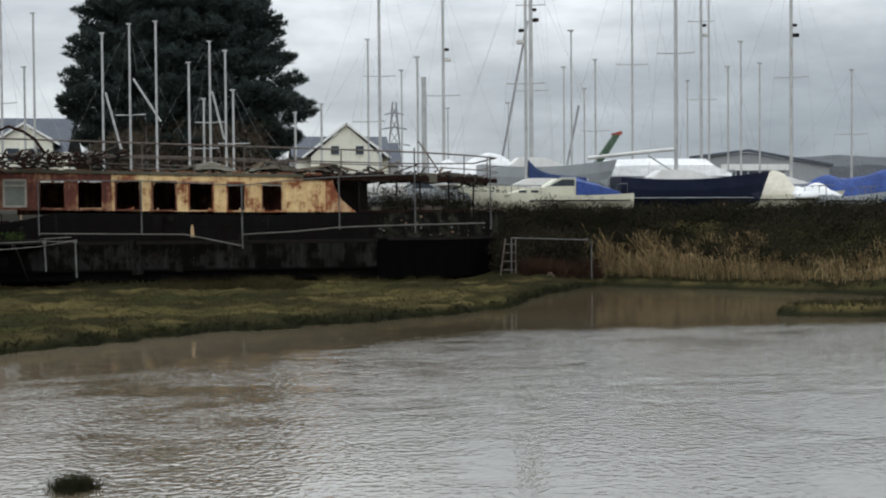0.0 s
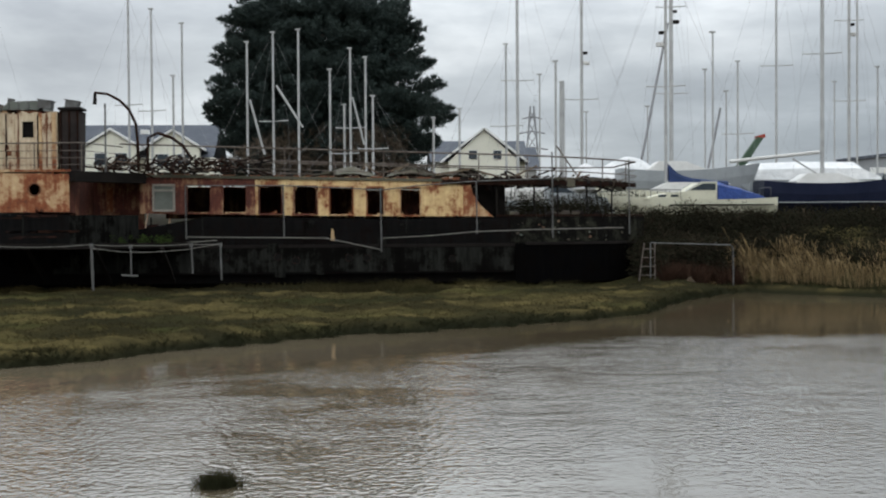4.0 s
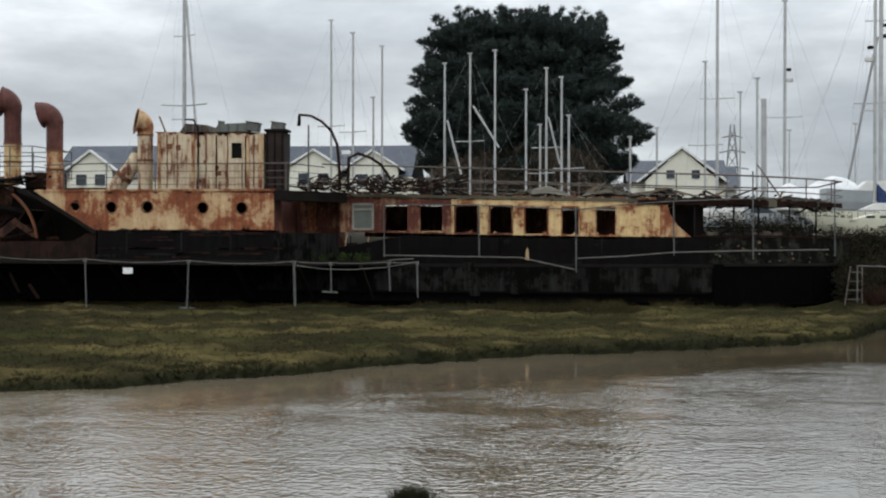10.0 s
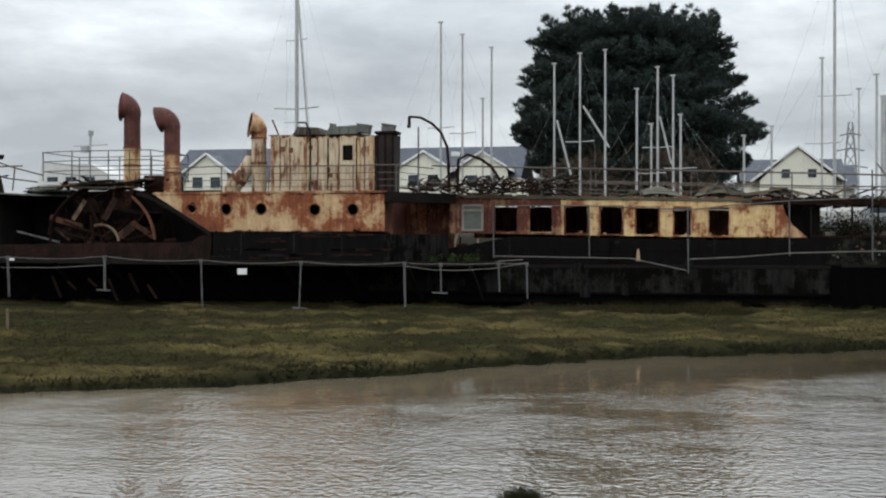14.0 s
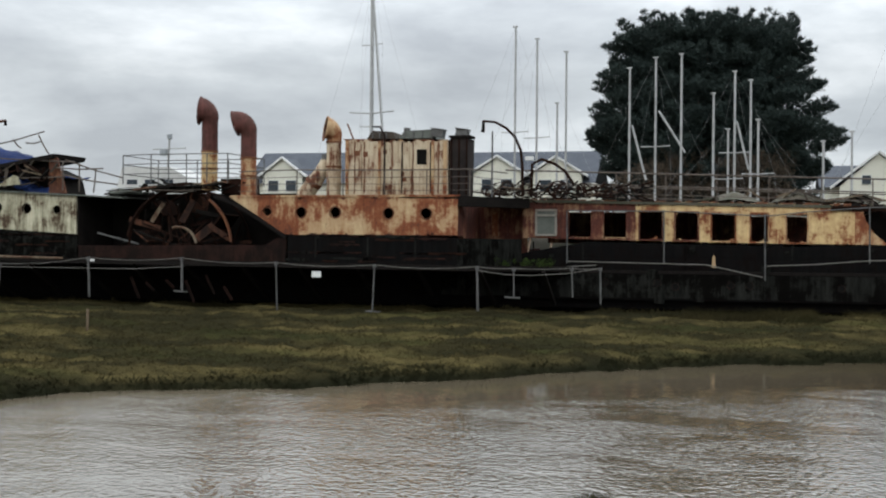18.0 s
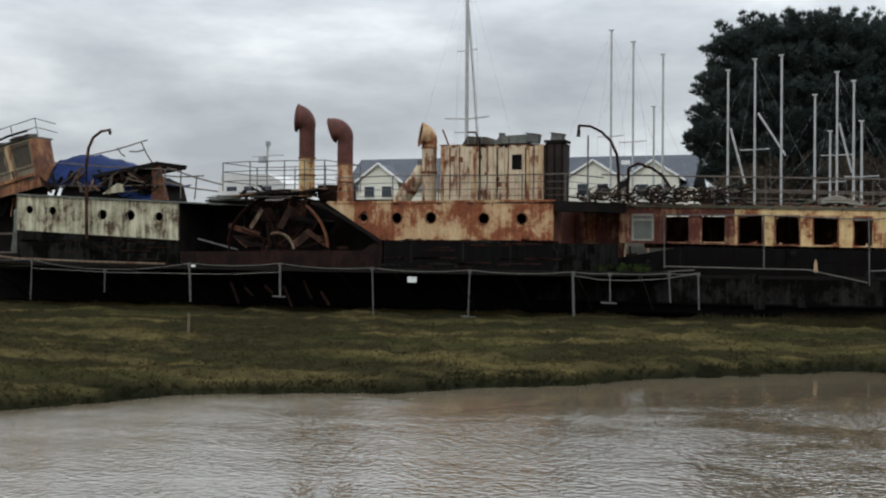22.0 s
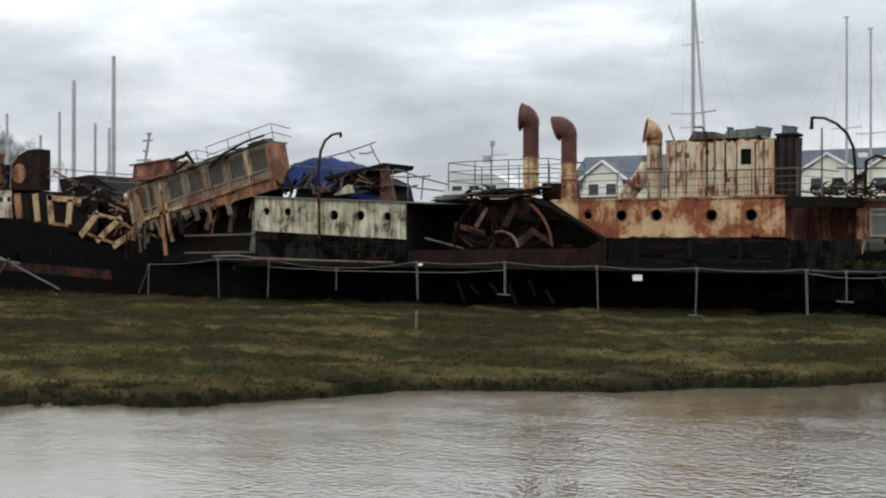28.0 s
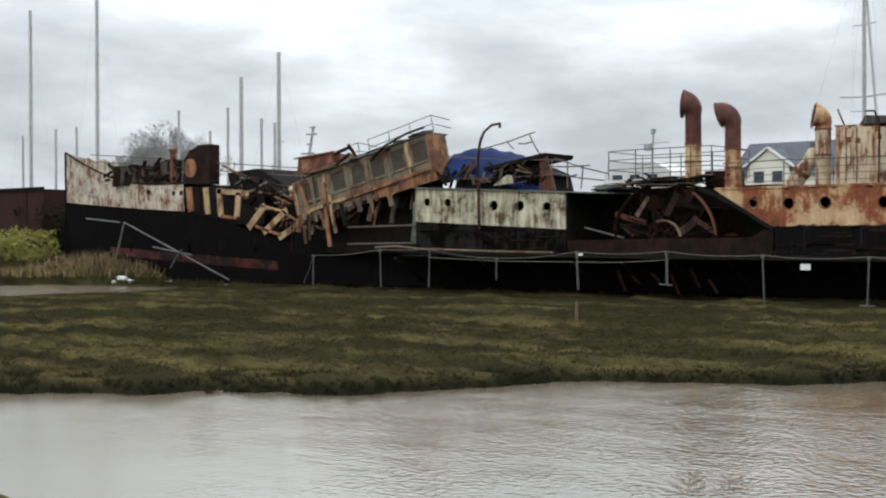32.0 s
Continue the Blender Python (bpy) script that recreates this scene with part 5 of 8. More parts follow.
while xk < L_TS - 0.2:
    wk = rng.uniform(0.12, 0.34)
    bm = NB()
    zb = rng.uniform(-0.12, 0.28)
    box(bm, xk, xk + wk - 0.02, -0.03, 0.03, zb, 0.54, wobble=0.015)
    sp("skirt_board", ts(bm), rng.choice((OLD_WOOD, GREY_WOOD, OLD_BOARD, OLD_BOARD)), saloon2)
    xk += wk
bm = NB()
box(bm, 0.0, 0.06, 0.06, 1.15, 0.0, H_TS)
sp("saloon_end", ts(bm), ORANGE_WOOD, saloon2, "orange-brown end wall")
bm = NB()
box(bm, 0.0, L_TS - 1.6, -0.15, 1.3, H_TS, H_TS + 0.09, wobble=0.03)
sp("saloon_roof", ts(bm), FELT, saloon2)
bm = NB()
prism(bm, [(-39.3, 5.52), (-37.1, 5.74), (-37.0, 6.36), (-37.4, 6.40), (-39.2, 6.18)], 40.75, 42.4)
red_house = sp("red_roof_box", bm, RED_RUST, saloon2, "red rusted box on the lower end of the saloon")
for z0, z1 in ((6.2, 6.42), (5.5, 5.74)):
    bm = NB()
    bar(bm, (-39.4, 40.7, z0), (-36.95, 40.7, z1), 0.07, 0.08)
    sp("roof_box_edge", bm, RUST, red_house)
for xa, za, xb, zb in ((-37.0, 6.3, -36.2, 6.55), (-36.9, 5.8, -36.1, 6.3), (-36.2, 6.7, -35.7, 6.1)):
    bm = NB()
    bar(bm, (xa, 40.8, za), (xb, 40.8, zb), 0.12, 0.08)
    sp("broken_bracket", bm, DARK_RUST, saloon2)
bm = NB()
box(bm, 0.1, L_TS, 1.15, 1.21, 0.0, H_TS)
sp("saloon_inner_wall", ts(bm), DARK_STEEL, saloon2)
bm = NB()
box(bm, 0.0, L_TS, 0.0, 1.15, 0.0, 0.05)
sp("saloon_floor", ts(bm), DARK_STEEL, saloon2)
for x, z, hw, hh, _ in tw:
    bm = NB()
    box(bm, x - hw, x + hw, 0.05, 0.07, z - hh, z + hh)
    sp("boarded_window", ts(bm), OLD_BOARD, saloon2)
for k, x in enumerate((0.05, 1.22, 2.43, 3.65, 4.88, 6.2, 7.0, 8.1)):
    bm = NB()
    box(bm, x - 0.09, x + 0.09, -0.05, 0.02, 0.5, H_TS - 0.02)
    sp("saloon_post", ts(bm), PALE_WOOD if k in (1, 5, 7) else (ORANGE_WOOD if k == 0 else GREY_WOOD), saloon2)
for z in (0.55, 0.93, 1.95):
    bm = NB()
    box(bm, 0.0, L_TS - 0.3, -0.045, 0.0, z - 0.05, z + 0.05)
    sp("saloon_batten", ts(bm), ORANGE_WOOD if z < 0.6 else GREY_WOOD, saloon2)
bm = NB()
tube(bm, [(0.1, -0.1, H_TS + 0.3), (1.0, -0.2, H_TS + 0.28), (2.2, -0.25, H_TS + 0.1), (3.2, -0.22, 1.7)], 0.05)
sp("loose_beam", ts(bm), DARK_STEEL, saloon2)
for (xa, za), (xb, zb), w, mat_ in (((6.25, 1.55), (6.5, -1.35), 0.2, ORANGE_WOOD), ((7.45, 0.50), (4.7, 0.52), 0.14, PALE_WOOD), ((7.7, 1.9), (7.35, 0.5), 0.16, ORANGE_WOOD), ((6.0, 0.9), (6.05, -0.5), 0.16, PALE_WOOD),
                                     ((0.25, 0.55), (4.6, 0.48), 0.12, ORANGE_WOOD), ((1.2, 0.9), (1.25, 1.9), 0.16, PALE_WOOD)):
    bm = NB()
    bar(bm, (xa, -0.09, za), (xb, -0.09, zb), w, 0.06)
    sp("loose_timber", ts(bm), mat_, saloon2)
for k in range(26):
    xk = rng.uniform(0.15, L_TS - 0.3)
    zk = rng.uniform(0.05, 1.9)
    if any(abs(xk - x) < hw and abs(zk - z) < hh for x, z, hw, hh, _ in tw):
        continue
    w, h = rng.uniform(0.06, 0.3), rng.uniform(0.05, 0.22)
    bm = NB()
    prism(bm, [(xk - w, zk - h * 0.4), (xk - w * 0.2, zk - h), (xk + w, zk - h * 0.5), (xk + w * 0.7, zk + h), (xk - w * 0.6, zk + h * 0.7)], -0.052, -0.03)
    sp("peeling_panel", ts(bm), (OLD_BOARD, GREY_WOOD, ORANGE_WOOD, OLD_WOOD)[k % 4], saloon2)
# rails on its roof
for x0, x1 in ((-0.2, 3.4), (4.0, 6.2)):
    n = 4
    for k in range(n):
        x = x0 + (x1 - x0) * k / (n - 1)
        bm = NB()
        tube(bm, [(x, 0.1, H_TS + 0.05), (x, 0.1, H_TS + 0.75)], 0.02, 5)
        sp("roof_stanchion", ts(bm), GALV, saloon2)
    for dz in (0.75, 0.38):
        bm = NB()
        tube(bm, [(x0, 1.4, H_TS + dz - 0.1), (x0, 0.1, H_TS + dz), (x1, 0.1, H_TS + dz - 0.04)], 0.02, 5)
        sp("roof_rail", ts(bm), GALV, saloon2)
# broken frames hanging below the saloon
for x, z0, z1, mat_ in ((-39.4, 3.9, 2.85, ORANGE_WOOD), (-38.6, 4.4, 2.75, PALE_WOOD), (-37.6, 4.2, 3.5, OLD_WOOD), (-36.4, 4.6, 3.4, OLD_BOARD), (-35.1, 4.7, 3.3, OLD_WOOD), (-33.8, 4.7, 3.2, OLD_BOARD), (-32.6, 4.7, 2.4, FELT)):
    bm = NB()
    bar(bm, (x, 41.3, z0), (x - 0.25, 41.2, z1), 0.22, 0.08)
    sp("broken_frame", bm, mat_)
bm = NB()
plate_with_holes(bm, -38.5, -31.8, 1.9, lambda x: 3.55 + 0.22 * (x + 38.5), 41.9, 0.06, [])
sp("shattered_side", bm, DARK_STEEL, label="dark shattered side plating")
bm = NB()
box(bm, -32.6, -32.0, 40.9, 41.0, 2.6, 4.1, wobble=0.05)
sp("hanging_sheet", bm, FELT)
for z in (3.1, 2.35):
    bm = NB()
    bar(bm, (-36.6, 41.2, z - 0.05), (-32.2, 40.8, z), 0.07, 0.06)
    sp("deck_edge_bar", bm, RAIL)
# house under the tarpaulin and its wreckage
bm = NB()
prism(bm, [(-30.7, 4.6), (-26.5, 4.35), (-26.7, 5.15), (-27.4, 5.45), (-29.0, 5.3), (-30.5, 5.3)], 41.3, 44.0)
wreck = sp("wrecked_house", bm, DARK_STEEL, label="dark wrecked deck house")
bm = NB()
prism(bm, [(-26.35, 4.4), (-25.62, 4.4), (-26.0, 5.72), (-26.35, 5.82)], 41.1, 41.18)
sp("house_panel", bm, ORANGE_WOOD, wreck)
for a, b in (((-31.0, 5.95), (-25.2, 5.55)), ((-30.6, 5.0), (-25.6, 5.0)), ((-29.2, 6.15), (-26.5, 6.72)), ((-26.75, 6.6), (-26.25, 5.8)), ((-27.85, 6.45), (-27.5, 6.1)), ((-25.6, 5.65), (-23.2, 4.95)), ((-25.7, 4.5), (-25.7, 5.6)), ((-25.0, 4.45), (-25.0, 5.5)), ((-25.8, 5.1), (-23.4, 4.7)), ((-24.4, 4.4), (-24.3, 5.3)), ((-26, 5.35), (-24, 5.3)), ((-27.3, 6.3), (-26.6, 6.35))):
    bm = NB()
    tube(bm, [(a[0], 41.0, a[1]), (0.5 * (a[0] + b[0]), 41.0, 0.5 * (a[1] + b[1]) - 0.05), (b[0], 41.0, b[1])], 0.028, 5)
    sp("bent_rail", bm, RAIL)
for i in range(46):
    x = rng.uniform(-31, -26.0)
    bm = NB()
    bar(bm, (x, 41.05 + rng.uniform(-0.3, 0.3), 4.6 + rng.uniform(0, 0.7)), (x + rng.uniform(-1, 1), 41.0, 4.7 + rng.uniform(0, 1.0)), 0.05, 0.12)
    sp("splintered_board", bm, (OLD_WOOD, DARK_STEEL, DARK_RUST, DARK_STEEL, OLD_BOARD)[i % 5])
bm = NB()
prism(bm, [(-29.0, 5.40), (-28.9, 5.28), (-26.1, 5.72), (-26.05, 5.88)], 40.95, 43.2)
sp("fallen_roof_sheet", bm, DARK_STEEL, wreck, "dark roof sheet fallen aslant")
bm = NB()
prism(bm, [(-28.7, 4.7), (-26.2, 4.55), (-26.2, 5.68), (-28.7, 5.28)], 41.35, 41.4)
sp("house_side", bm, DARK_STEEL, wreck)
bm = NB()
prism(bm, [(-28.2, 4.62), (-27.2, 4.7), (-27.3, 5.0), (-27.5, 5.05)], 40.5, 40.55)
sp("torn_sheet", bm, WHITE_PAINT)

# ---- bow ----
def bow_top(x):
    return 2.75 + 1.25 * step(-43.0, -49.5, x) + 0.9 * max(0.0, (-x - 49.5) / 15.5) ** 1.1


def gunwale(x):
    t = max(0.0, (-x - 46) / 19.1)
    return 5.45 + 0.25 * t + 2.3 * max(0.0, (t - 0.45) / 0.55) ** 1.3


def bow_y(x, z, s=-1):
    flare = 0.80 + 0.2 * min(1.0, z / 4.5)
    return CL + s * half_beam(x) * flare


bxs = [-41.3, -43, -45, -47, -50, -53, -56, -58.5, -60.5, -62.2, -63.4, -64.3, -64.9, -65.08]
bm = NB()
secs = []
for x in bxs:
    zt = bow_top(x)
    sag = 0.5 * step(-44, -41, x)
    zs = [zt - sag, 0.62 * zt, 0.35 * zt, -0.3]
    secs.append([(x, bow_y(x, z), z) for z in zs] + [(x, bow_y(x, z, 1), z) for z in zs[::-1]])
loft(bm, secs)
sp("bow_hull", bm, BLACK_HULL, label="black broken bow hull")
bm = NB()
loft(bm, [[(x, bow_y(x, z) - 0.025, z) for z in (0.95 + 0.045 * (-x - 42), 1.2 + 0.045 * (-x - 42), 1.42 + 0.045 * (-x - 42))] for x in bxs[1:8]], caps=False)
sp("boot_topping", bm, ANTIFOUL, label="faded red boot-topping")
bm = NB()
loft(bm, [[(x, bow_y(x, z), z) for z in (bow_top(x) + 0.003, 0.5 * (bow_top(x) + gunwale(x)), gunwale(x))] for x in bxs[4:]], caps=False)
loft(bm, [[(x, bow_y(x, z, 1), z) for z in (bow_top(x) + 0.003, 0.5 * (bow_top(x) + gunwale(x)), gunwale(x))] for x in bxs[4:]], caps=False)
bow_side = sp("bow_side", bm, BOW_PAINT, label="white bow side stained with rust")
bm = NB()
loft(bm, [[(x, bow_y(x, 5), gunwale(x) + 0.0), (x, bow_y(x, 5, 1), gunwale(x) + 0.0)] for x in bxs[4:10]], caps=False)
sp("fore_deck", bm, DECK)
bm = NB()
tube(bm, [(x, bow_y(x, 5) - 0.03, gunwale(x) + 0.02) for x in bxs[3:]], 0.05, 6)
sp("gunwale_rail", bm, DARK_RUST)
# bulwark remains above the gunwale
bm = NB()
loft(bm, [[(x, bow_y(x, 5) + 0.02, gunwale(x)), (x, bow_y(x, 5) + 0.02, 7.1 + 0.09 * (-x - 57) - 0.2 * (k % 2))] for k, x in enumerate((-57.2, -58.0, -59.0, -60.2, -61.4, -62.5, -63.4, -64.3))], caps=False)
sp("bulwark_remains", bm, BOW_PAINT, bow_side)
bm = NB()
tube(bm, [(-65.08, CL, 0.3), (-65.1, CL, 4.8), (-65.15, CL, 8.0)], 0.09, 6)
sp("stem_bar", bm, BLACK_HULL)
for x, z in ((-60.5, 4.8 + 0.45), (-61.0, 5.3), (-61.6, 5.32), (-60.6, 5.75), (-61.2, 5.8), (-61.8, 5.85)):
    bm = NB()
    y = bow_y(x, z) - 0.02
    box(bm, x - 0.2, x + 0.2, y - 0.03, y, z - 0.04, z + 0.04)
    sp("name_bar", bm, GREY_GRP, bow_side)
# dark discs on the plating, coloured as unlit openings
for x, z in ((-53.5, 5.15), (-50.9, 5.0), (-50.2, 5.0)):
    bm = NB()
    y = bow_y(x, z) - 0.03
    tube(bm, [(x, y, z), (x, y + 0.02, z)], 0.13, 12)
    sp("dark_bow_disc", bm, BLACK_HOLE, bow_side)
# window frames left standing where the side has burst
for (x0, z0), (x1, z1), w, mat_ in (((-49.0, 4.0), (-49.2, 5.25), 0.42, ORANGE_WOOD), ((-47.72, 3.85), (-47.9, 5.2), 0.34, PALE_WOOD), ((-46.74, 3.7), (-46.9, 5.15), 0.34, PALE_WOOD), ((-47.0, 5.0), (-44.75, 4.83), 0.26, PALE_WOOD), ((-45.6, 3.68), (-45.45, 4.88), 0.34, PALE_WOOD), ((-46.74, 3.72), (-45.6, 3.62), 0.14, ORANGE_WOOD), ((-48.4, 4.0), (-48.5, 5.1), 0.2, DARK_RUST),
                                   ((-44.75, 3.1), (-43.6, 4.2), 0.34, PALE_WOOD), ((-43.7, 2.85), (-42.1, 3.95), 0.30, PALE_WOOD), ((-42.6, 2.6), (-41.2, 3.3), 0.30, PALE_WOOD), ((-43.9, 4.2), (-42.3, 3.9), 0.10, PALE_WOOD), ((-44.3, 3.2), (-42.4, 2.7), 0.12, ORANGE_WOOD), ((-42.4, 3.9), (-41.0, 3.2), 0.12, ORANGE_WOOD), ((-40.6, 3.6), (-41.2, 2.0), 0.14, OLD_WOOD)):
    bm = NB()
    bar(bm, (x0, 42.95, z0), (x1, 42.95, z1), w, 0.07)
    sp("burst_frame", bm, mat_)
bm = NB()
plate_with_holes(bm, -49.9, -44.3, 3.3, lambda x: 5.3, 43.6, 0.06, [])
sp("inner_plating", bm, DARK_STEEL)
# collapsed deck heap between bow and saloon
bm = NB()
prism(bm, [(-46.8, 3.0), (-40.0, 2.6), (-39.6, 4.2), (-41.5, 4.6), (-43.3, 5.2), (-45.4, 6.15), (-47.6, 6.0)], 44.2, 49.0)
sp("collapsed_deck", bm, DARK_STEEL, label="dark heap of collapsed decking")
for i in range(95):
    t = rng.uniform(0, 1)
    x = -46.5 + 6.6 * t
    z = 5.7 - 1.9 * t + rng.uniform(-1.4, 0.25)
    bm = NB()
    bar(bm, (x, 44.0 + rng.uniform(-0.6, 0.4), z), (x + rng.uniform(-0.9, 0.9), 43.7 + rng.uniform(-0.4, 0.4), z + rng.uniform(-0.5, 0.5)), rng.uniform(0.05, 0.12), rng.uniform(0.05, 0.2))
    sp("splintered_board", bm, (DARK_RUST, DARK_STEEL, OLD_WOOD, ORANGE_WOOD, FELT)[i % 5])
bm = NB()
bmesh.ops.create_uvsphere(bm, u_segments=12, v_segments=7, radius=0.55, matrix=Matrix.Translation((-42.2, 43.9, 5.0)) @ Matrix.Diagonal((1.1, 0.8, 0.45, 1)))
sp("hatch_cover", bm, WHITE_PAINT, smooth=True)
for i in range(34):
    t = i / 33
    x, z = -46.6 + 4.6 * t, 5.85 - 1.15 * t + rng.uniform(-0.15, 0.1)
    bm = NB()
    bar(bm, (x, 44.05 + rng.uniform(-0.15, 0.1), z), (x + rng.uniform(0.8, 1.9), 43.95 + rng.uniform(-0.15, 0.1), z - rng.uniform(0.25, 0.75)), rng.uniform(0.08, 0.2), 0.05)
    sp("fallen_deck_plank", bm, (OLD_BOARD, DARK_STEEL, SOOTY, OLD_BOARD, GREY_WOOD, SOOTY)[i % 6])
# foredeck gear
bm = NB()
tube(bm, [(-52.0, 44.3, 5.5), (-52.0, 44.3, 7.2), (-52.0, 44.3, 7.35)], 0.16, 10, 0.18)
bol = sp("capstan", bm, RUST)
bm = NB()
tube(bm, [(-52.0, 44.3, 7.3), (-52.0, 44.3, 7.45)], 0.25, 10)
sp("capstan_head", bm, RUST, bol)
bm = NB()
prism(bm, [(-50.9, 5.5), (-48.75, 5.45), (-48.75, 7.55), (-49.6, 7.55), (-50.3, 7.3), (-50.8, 6.8)], 44.0, 44.7)
sp("companion_hood", bm, BEAM_RUST, label="rounded rusty companion hood")
bm = NB()
tube(bm, [(-50.25, 43.97, 6.35), (-50.25, 44.0, 6.35)], 0.5, 14)
sp("hood_opening", bm, ORANGE_WOOD)
for i in range(40):
    x, z = rng.uniform(-58.0, -51.2), rng.uniform(5.75, 6.7)
    bm = NB()
    bar(bm, (x, 44.2 + rng.uniform(-0.2, 0.3), z), (x + rng.uniform(-0.6, 0.6), 44.2, z + rng.uniform(-0.3, 0.4)), rng.uniform(0.05, 0.16), rng.uniform(0.05, 0.2))
    sp("windlass_scrap", bm, (DARK_STEEL, DARK_RUST, OLD_BOARD, BEAM_RUST)[i % 4])
for i in range(16):
    x = -57.0 + i * 0.3 + rng.uniform(-0.1, 0.1)
    bm = NB()
    s = rng.uniform(0.15, 0.35)
    box(bm, x - s, x + s, 44.3, 45.2, 5.6, 5.9 + rng.uniform(0.1, 1.0), wobble=0.05)
    sp("windlass_part", bm, (DARK_STEEL, DARK_RUST, OLD_BOARD)[i % 3])
for x in (-55.8, -53.2, -50.4, -47.4, -44.6, -42.6):
    bm = NB()
    tube(bm, [(x, 44.5, 5.4), (x, 44.5, 6.1 - 0.085 * (x + 41.5) + 0.0)], 0.022, 5)
    sp("rail_stanchion", bm, RAIL)
for dz in (0, -0.4):
    bm = NB()
    tube(bm, [(-60, 44.9, 7.55 + dz), (-52.5, 44.5, 6.95 + dz), (-48.8, 44.5, 6.6 + dz), (-43.0, 44.3, 6.1 + dz), (-40, 43.9, 6.0 + dz)], 0.025, 5)
    sp("rail_bar", bm, RAIL)

# plate laps along the hull
for z, x0, x1 in ((1.18, -11.4, 4.2), (0.72, -11.4, 4.4), (2.2, -8.3, 3.9)):
    bm = NB()
    box(bm, x0, x1, CL - HB - 0.018, CL - HB + 0.02, z, z + 0.035)
    sp("plate_lap", bm, BLACK_HULL)
for k, x in enumerate(np.arange(-8.0, 4.0, 1.75)):
    bm = NB()
    box(bm, x, x + 0.05, CL - HB - 0.016, CL - HB + 0.02, 1.76, 2.7)
    sp("plate_butt", bm, GREY_HULL if k % 2 else BLACK_HULL)
for x in (-15.2, -13.3, -11.6, -30.4, -28.4, -26.3):
    bm = NB()
    box(bm, x, x + 0.05, F_Y - 0.016, F_Y + 0.02, 2.08, 2.82)
    sp("plate_butt", bm, GREY_HULL)
rng = random.Random(12)
for i in range(26):
    x, z = rng.uniform(-8, 3.5), rng.uniform(0.75, 2.55)
    s = rng.uniform(0.06, 0.22)
    bm = NB()
    box(bm, x - s, x + s, CL - HB - 0.034, CL - HB - 0.028, z - s * rng.uniform(0.4, 1.2), z + s * 0.6, wobble=0.012)
    sp("worn_patch", bm, GREY_HULL if i % 3 else BLACK_HULL)
bm = NB()
prism(bm, [(-1.84, 1.86), (-1.7, 1.84), (-1.73, 2.2), (-1.78, 2.3), (-1.82, 2.18)], CL - HB - 0.02, CL - HB)
sp("bare_patch", bm, PALE_WOOD)
for k, x in enumerate((-44.5, -47.2, -50.0, -53.0, -56.0)):
    bm = NB()
    box(bm, x, x + 0.06, bow_y(x, 2.5) - 0.03, bow_y(x, 2.5) + 0.03, 1.9, bow_top(x) - 0.25)
    sp("plate_butt", bm, GREY_HULL)

# splintered ribs and boards along the break
for i in range(30):
    x = rng.uniform(-40.5, -31.9)
    zu = 3.3 + 0.2 * (x + 39.5)
    bm = NB()
    bar(bm, (x, 41.3 + rng.uniform(-0.2, 0.4), zu + rng.uniform(-0.1, 0.3)), (x + rng.uniform(-0.8, 0.5), 41.2, zu - rng.uniform(0.2, 1.3)), rng.uniform(0.05, 0.16), 0.06)
    sp("splintered_rib", bm, (DARK_STEEL, OLD_WOOD, DARK_RUST, ORANGE_WOOD, DARK_STEEL)[i % 5])
bm = NB()
tube(bm, [(-34.8, 41.0, 2.15), (-33.2, 40.6, 2.2), (-31.8, 39.95, 2.1), (-28.0, 39.92, 2.0), (-25.0, 39.92, 1.95)], 0.05, 6)
sp("fender_edge", bm, OLD_WOOD)

# scale and breaks along the lower side plating
rng = random.Random(33)
for i in range(70):
    if i % 2:
        x, y, z0, z1 = rng.uniform(-16.0, -10.4), F_Y - 0.012, 1.95, 2.85
    else:
        x, y, z0, z1 = rng.uniform(-31.4, -24.9), F_Y - 0.012, 2.1, 2.85
    z = rng.choice((z1 - 0.03, rng.uniform(z0, z1), z0 + 0.3))
    w, h = rng.uniform(0.1, 0.7), rng.uniform(0.015, 0.06)
    bm = NB()
    n_ = 7
    top_ = [(x - w + 2 * w * k / n_, z + h * rng.uniform(0.2, 1.0)) for k in range(n_ + 1)]
    low_ = [(x - w + 2 * w * k / n_, z - h * rng.uniform(0.2, 1.3)) for k in range(n_, -1, -1)]
    prism(bm, low_[::-1] + top_[::-1], y, y + 0.02)
    sp("rust_scale", bm, (BEAM_RUST, DARK_RUST, BLACK_HULL, BEAM_RUST, GREY_HULL)[i % 5])
# ragged rust along the top edge of the saloon side
for i in range(48):
    x = rng.uniform(-8.2, 3.0)
    w, h = rng.uniform(0.05, 0.3), rng.uniform(0.03, 0.14)
    zt = s_top(x) - 0.01
    bm = NB()
    prism(bm, [(x - w, zt), (x - w * 0.6, zt - h * rng.uniform(0.3, 0.8)), (x - w * 0.1, zt - h), (x + w * 0.5, zt - h * rng.uniform(0.3, 0.8)), (x + w, zt)], S_Y - 0.01, S_Y + 0.004)
    sp("rust_edge", bm, (RUST, WHEEL_RUST, RED_RUST)[i % 3], wall_cream if x > -4.4 else wall_red)

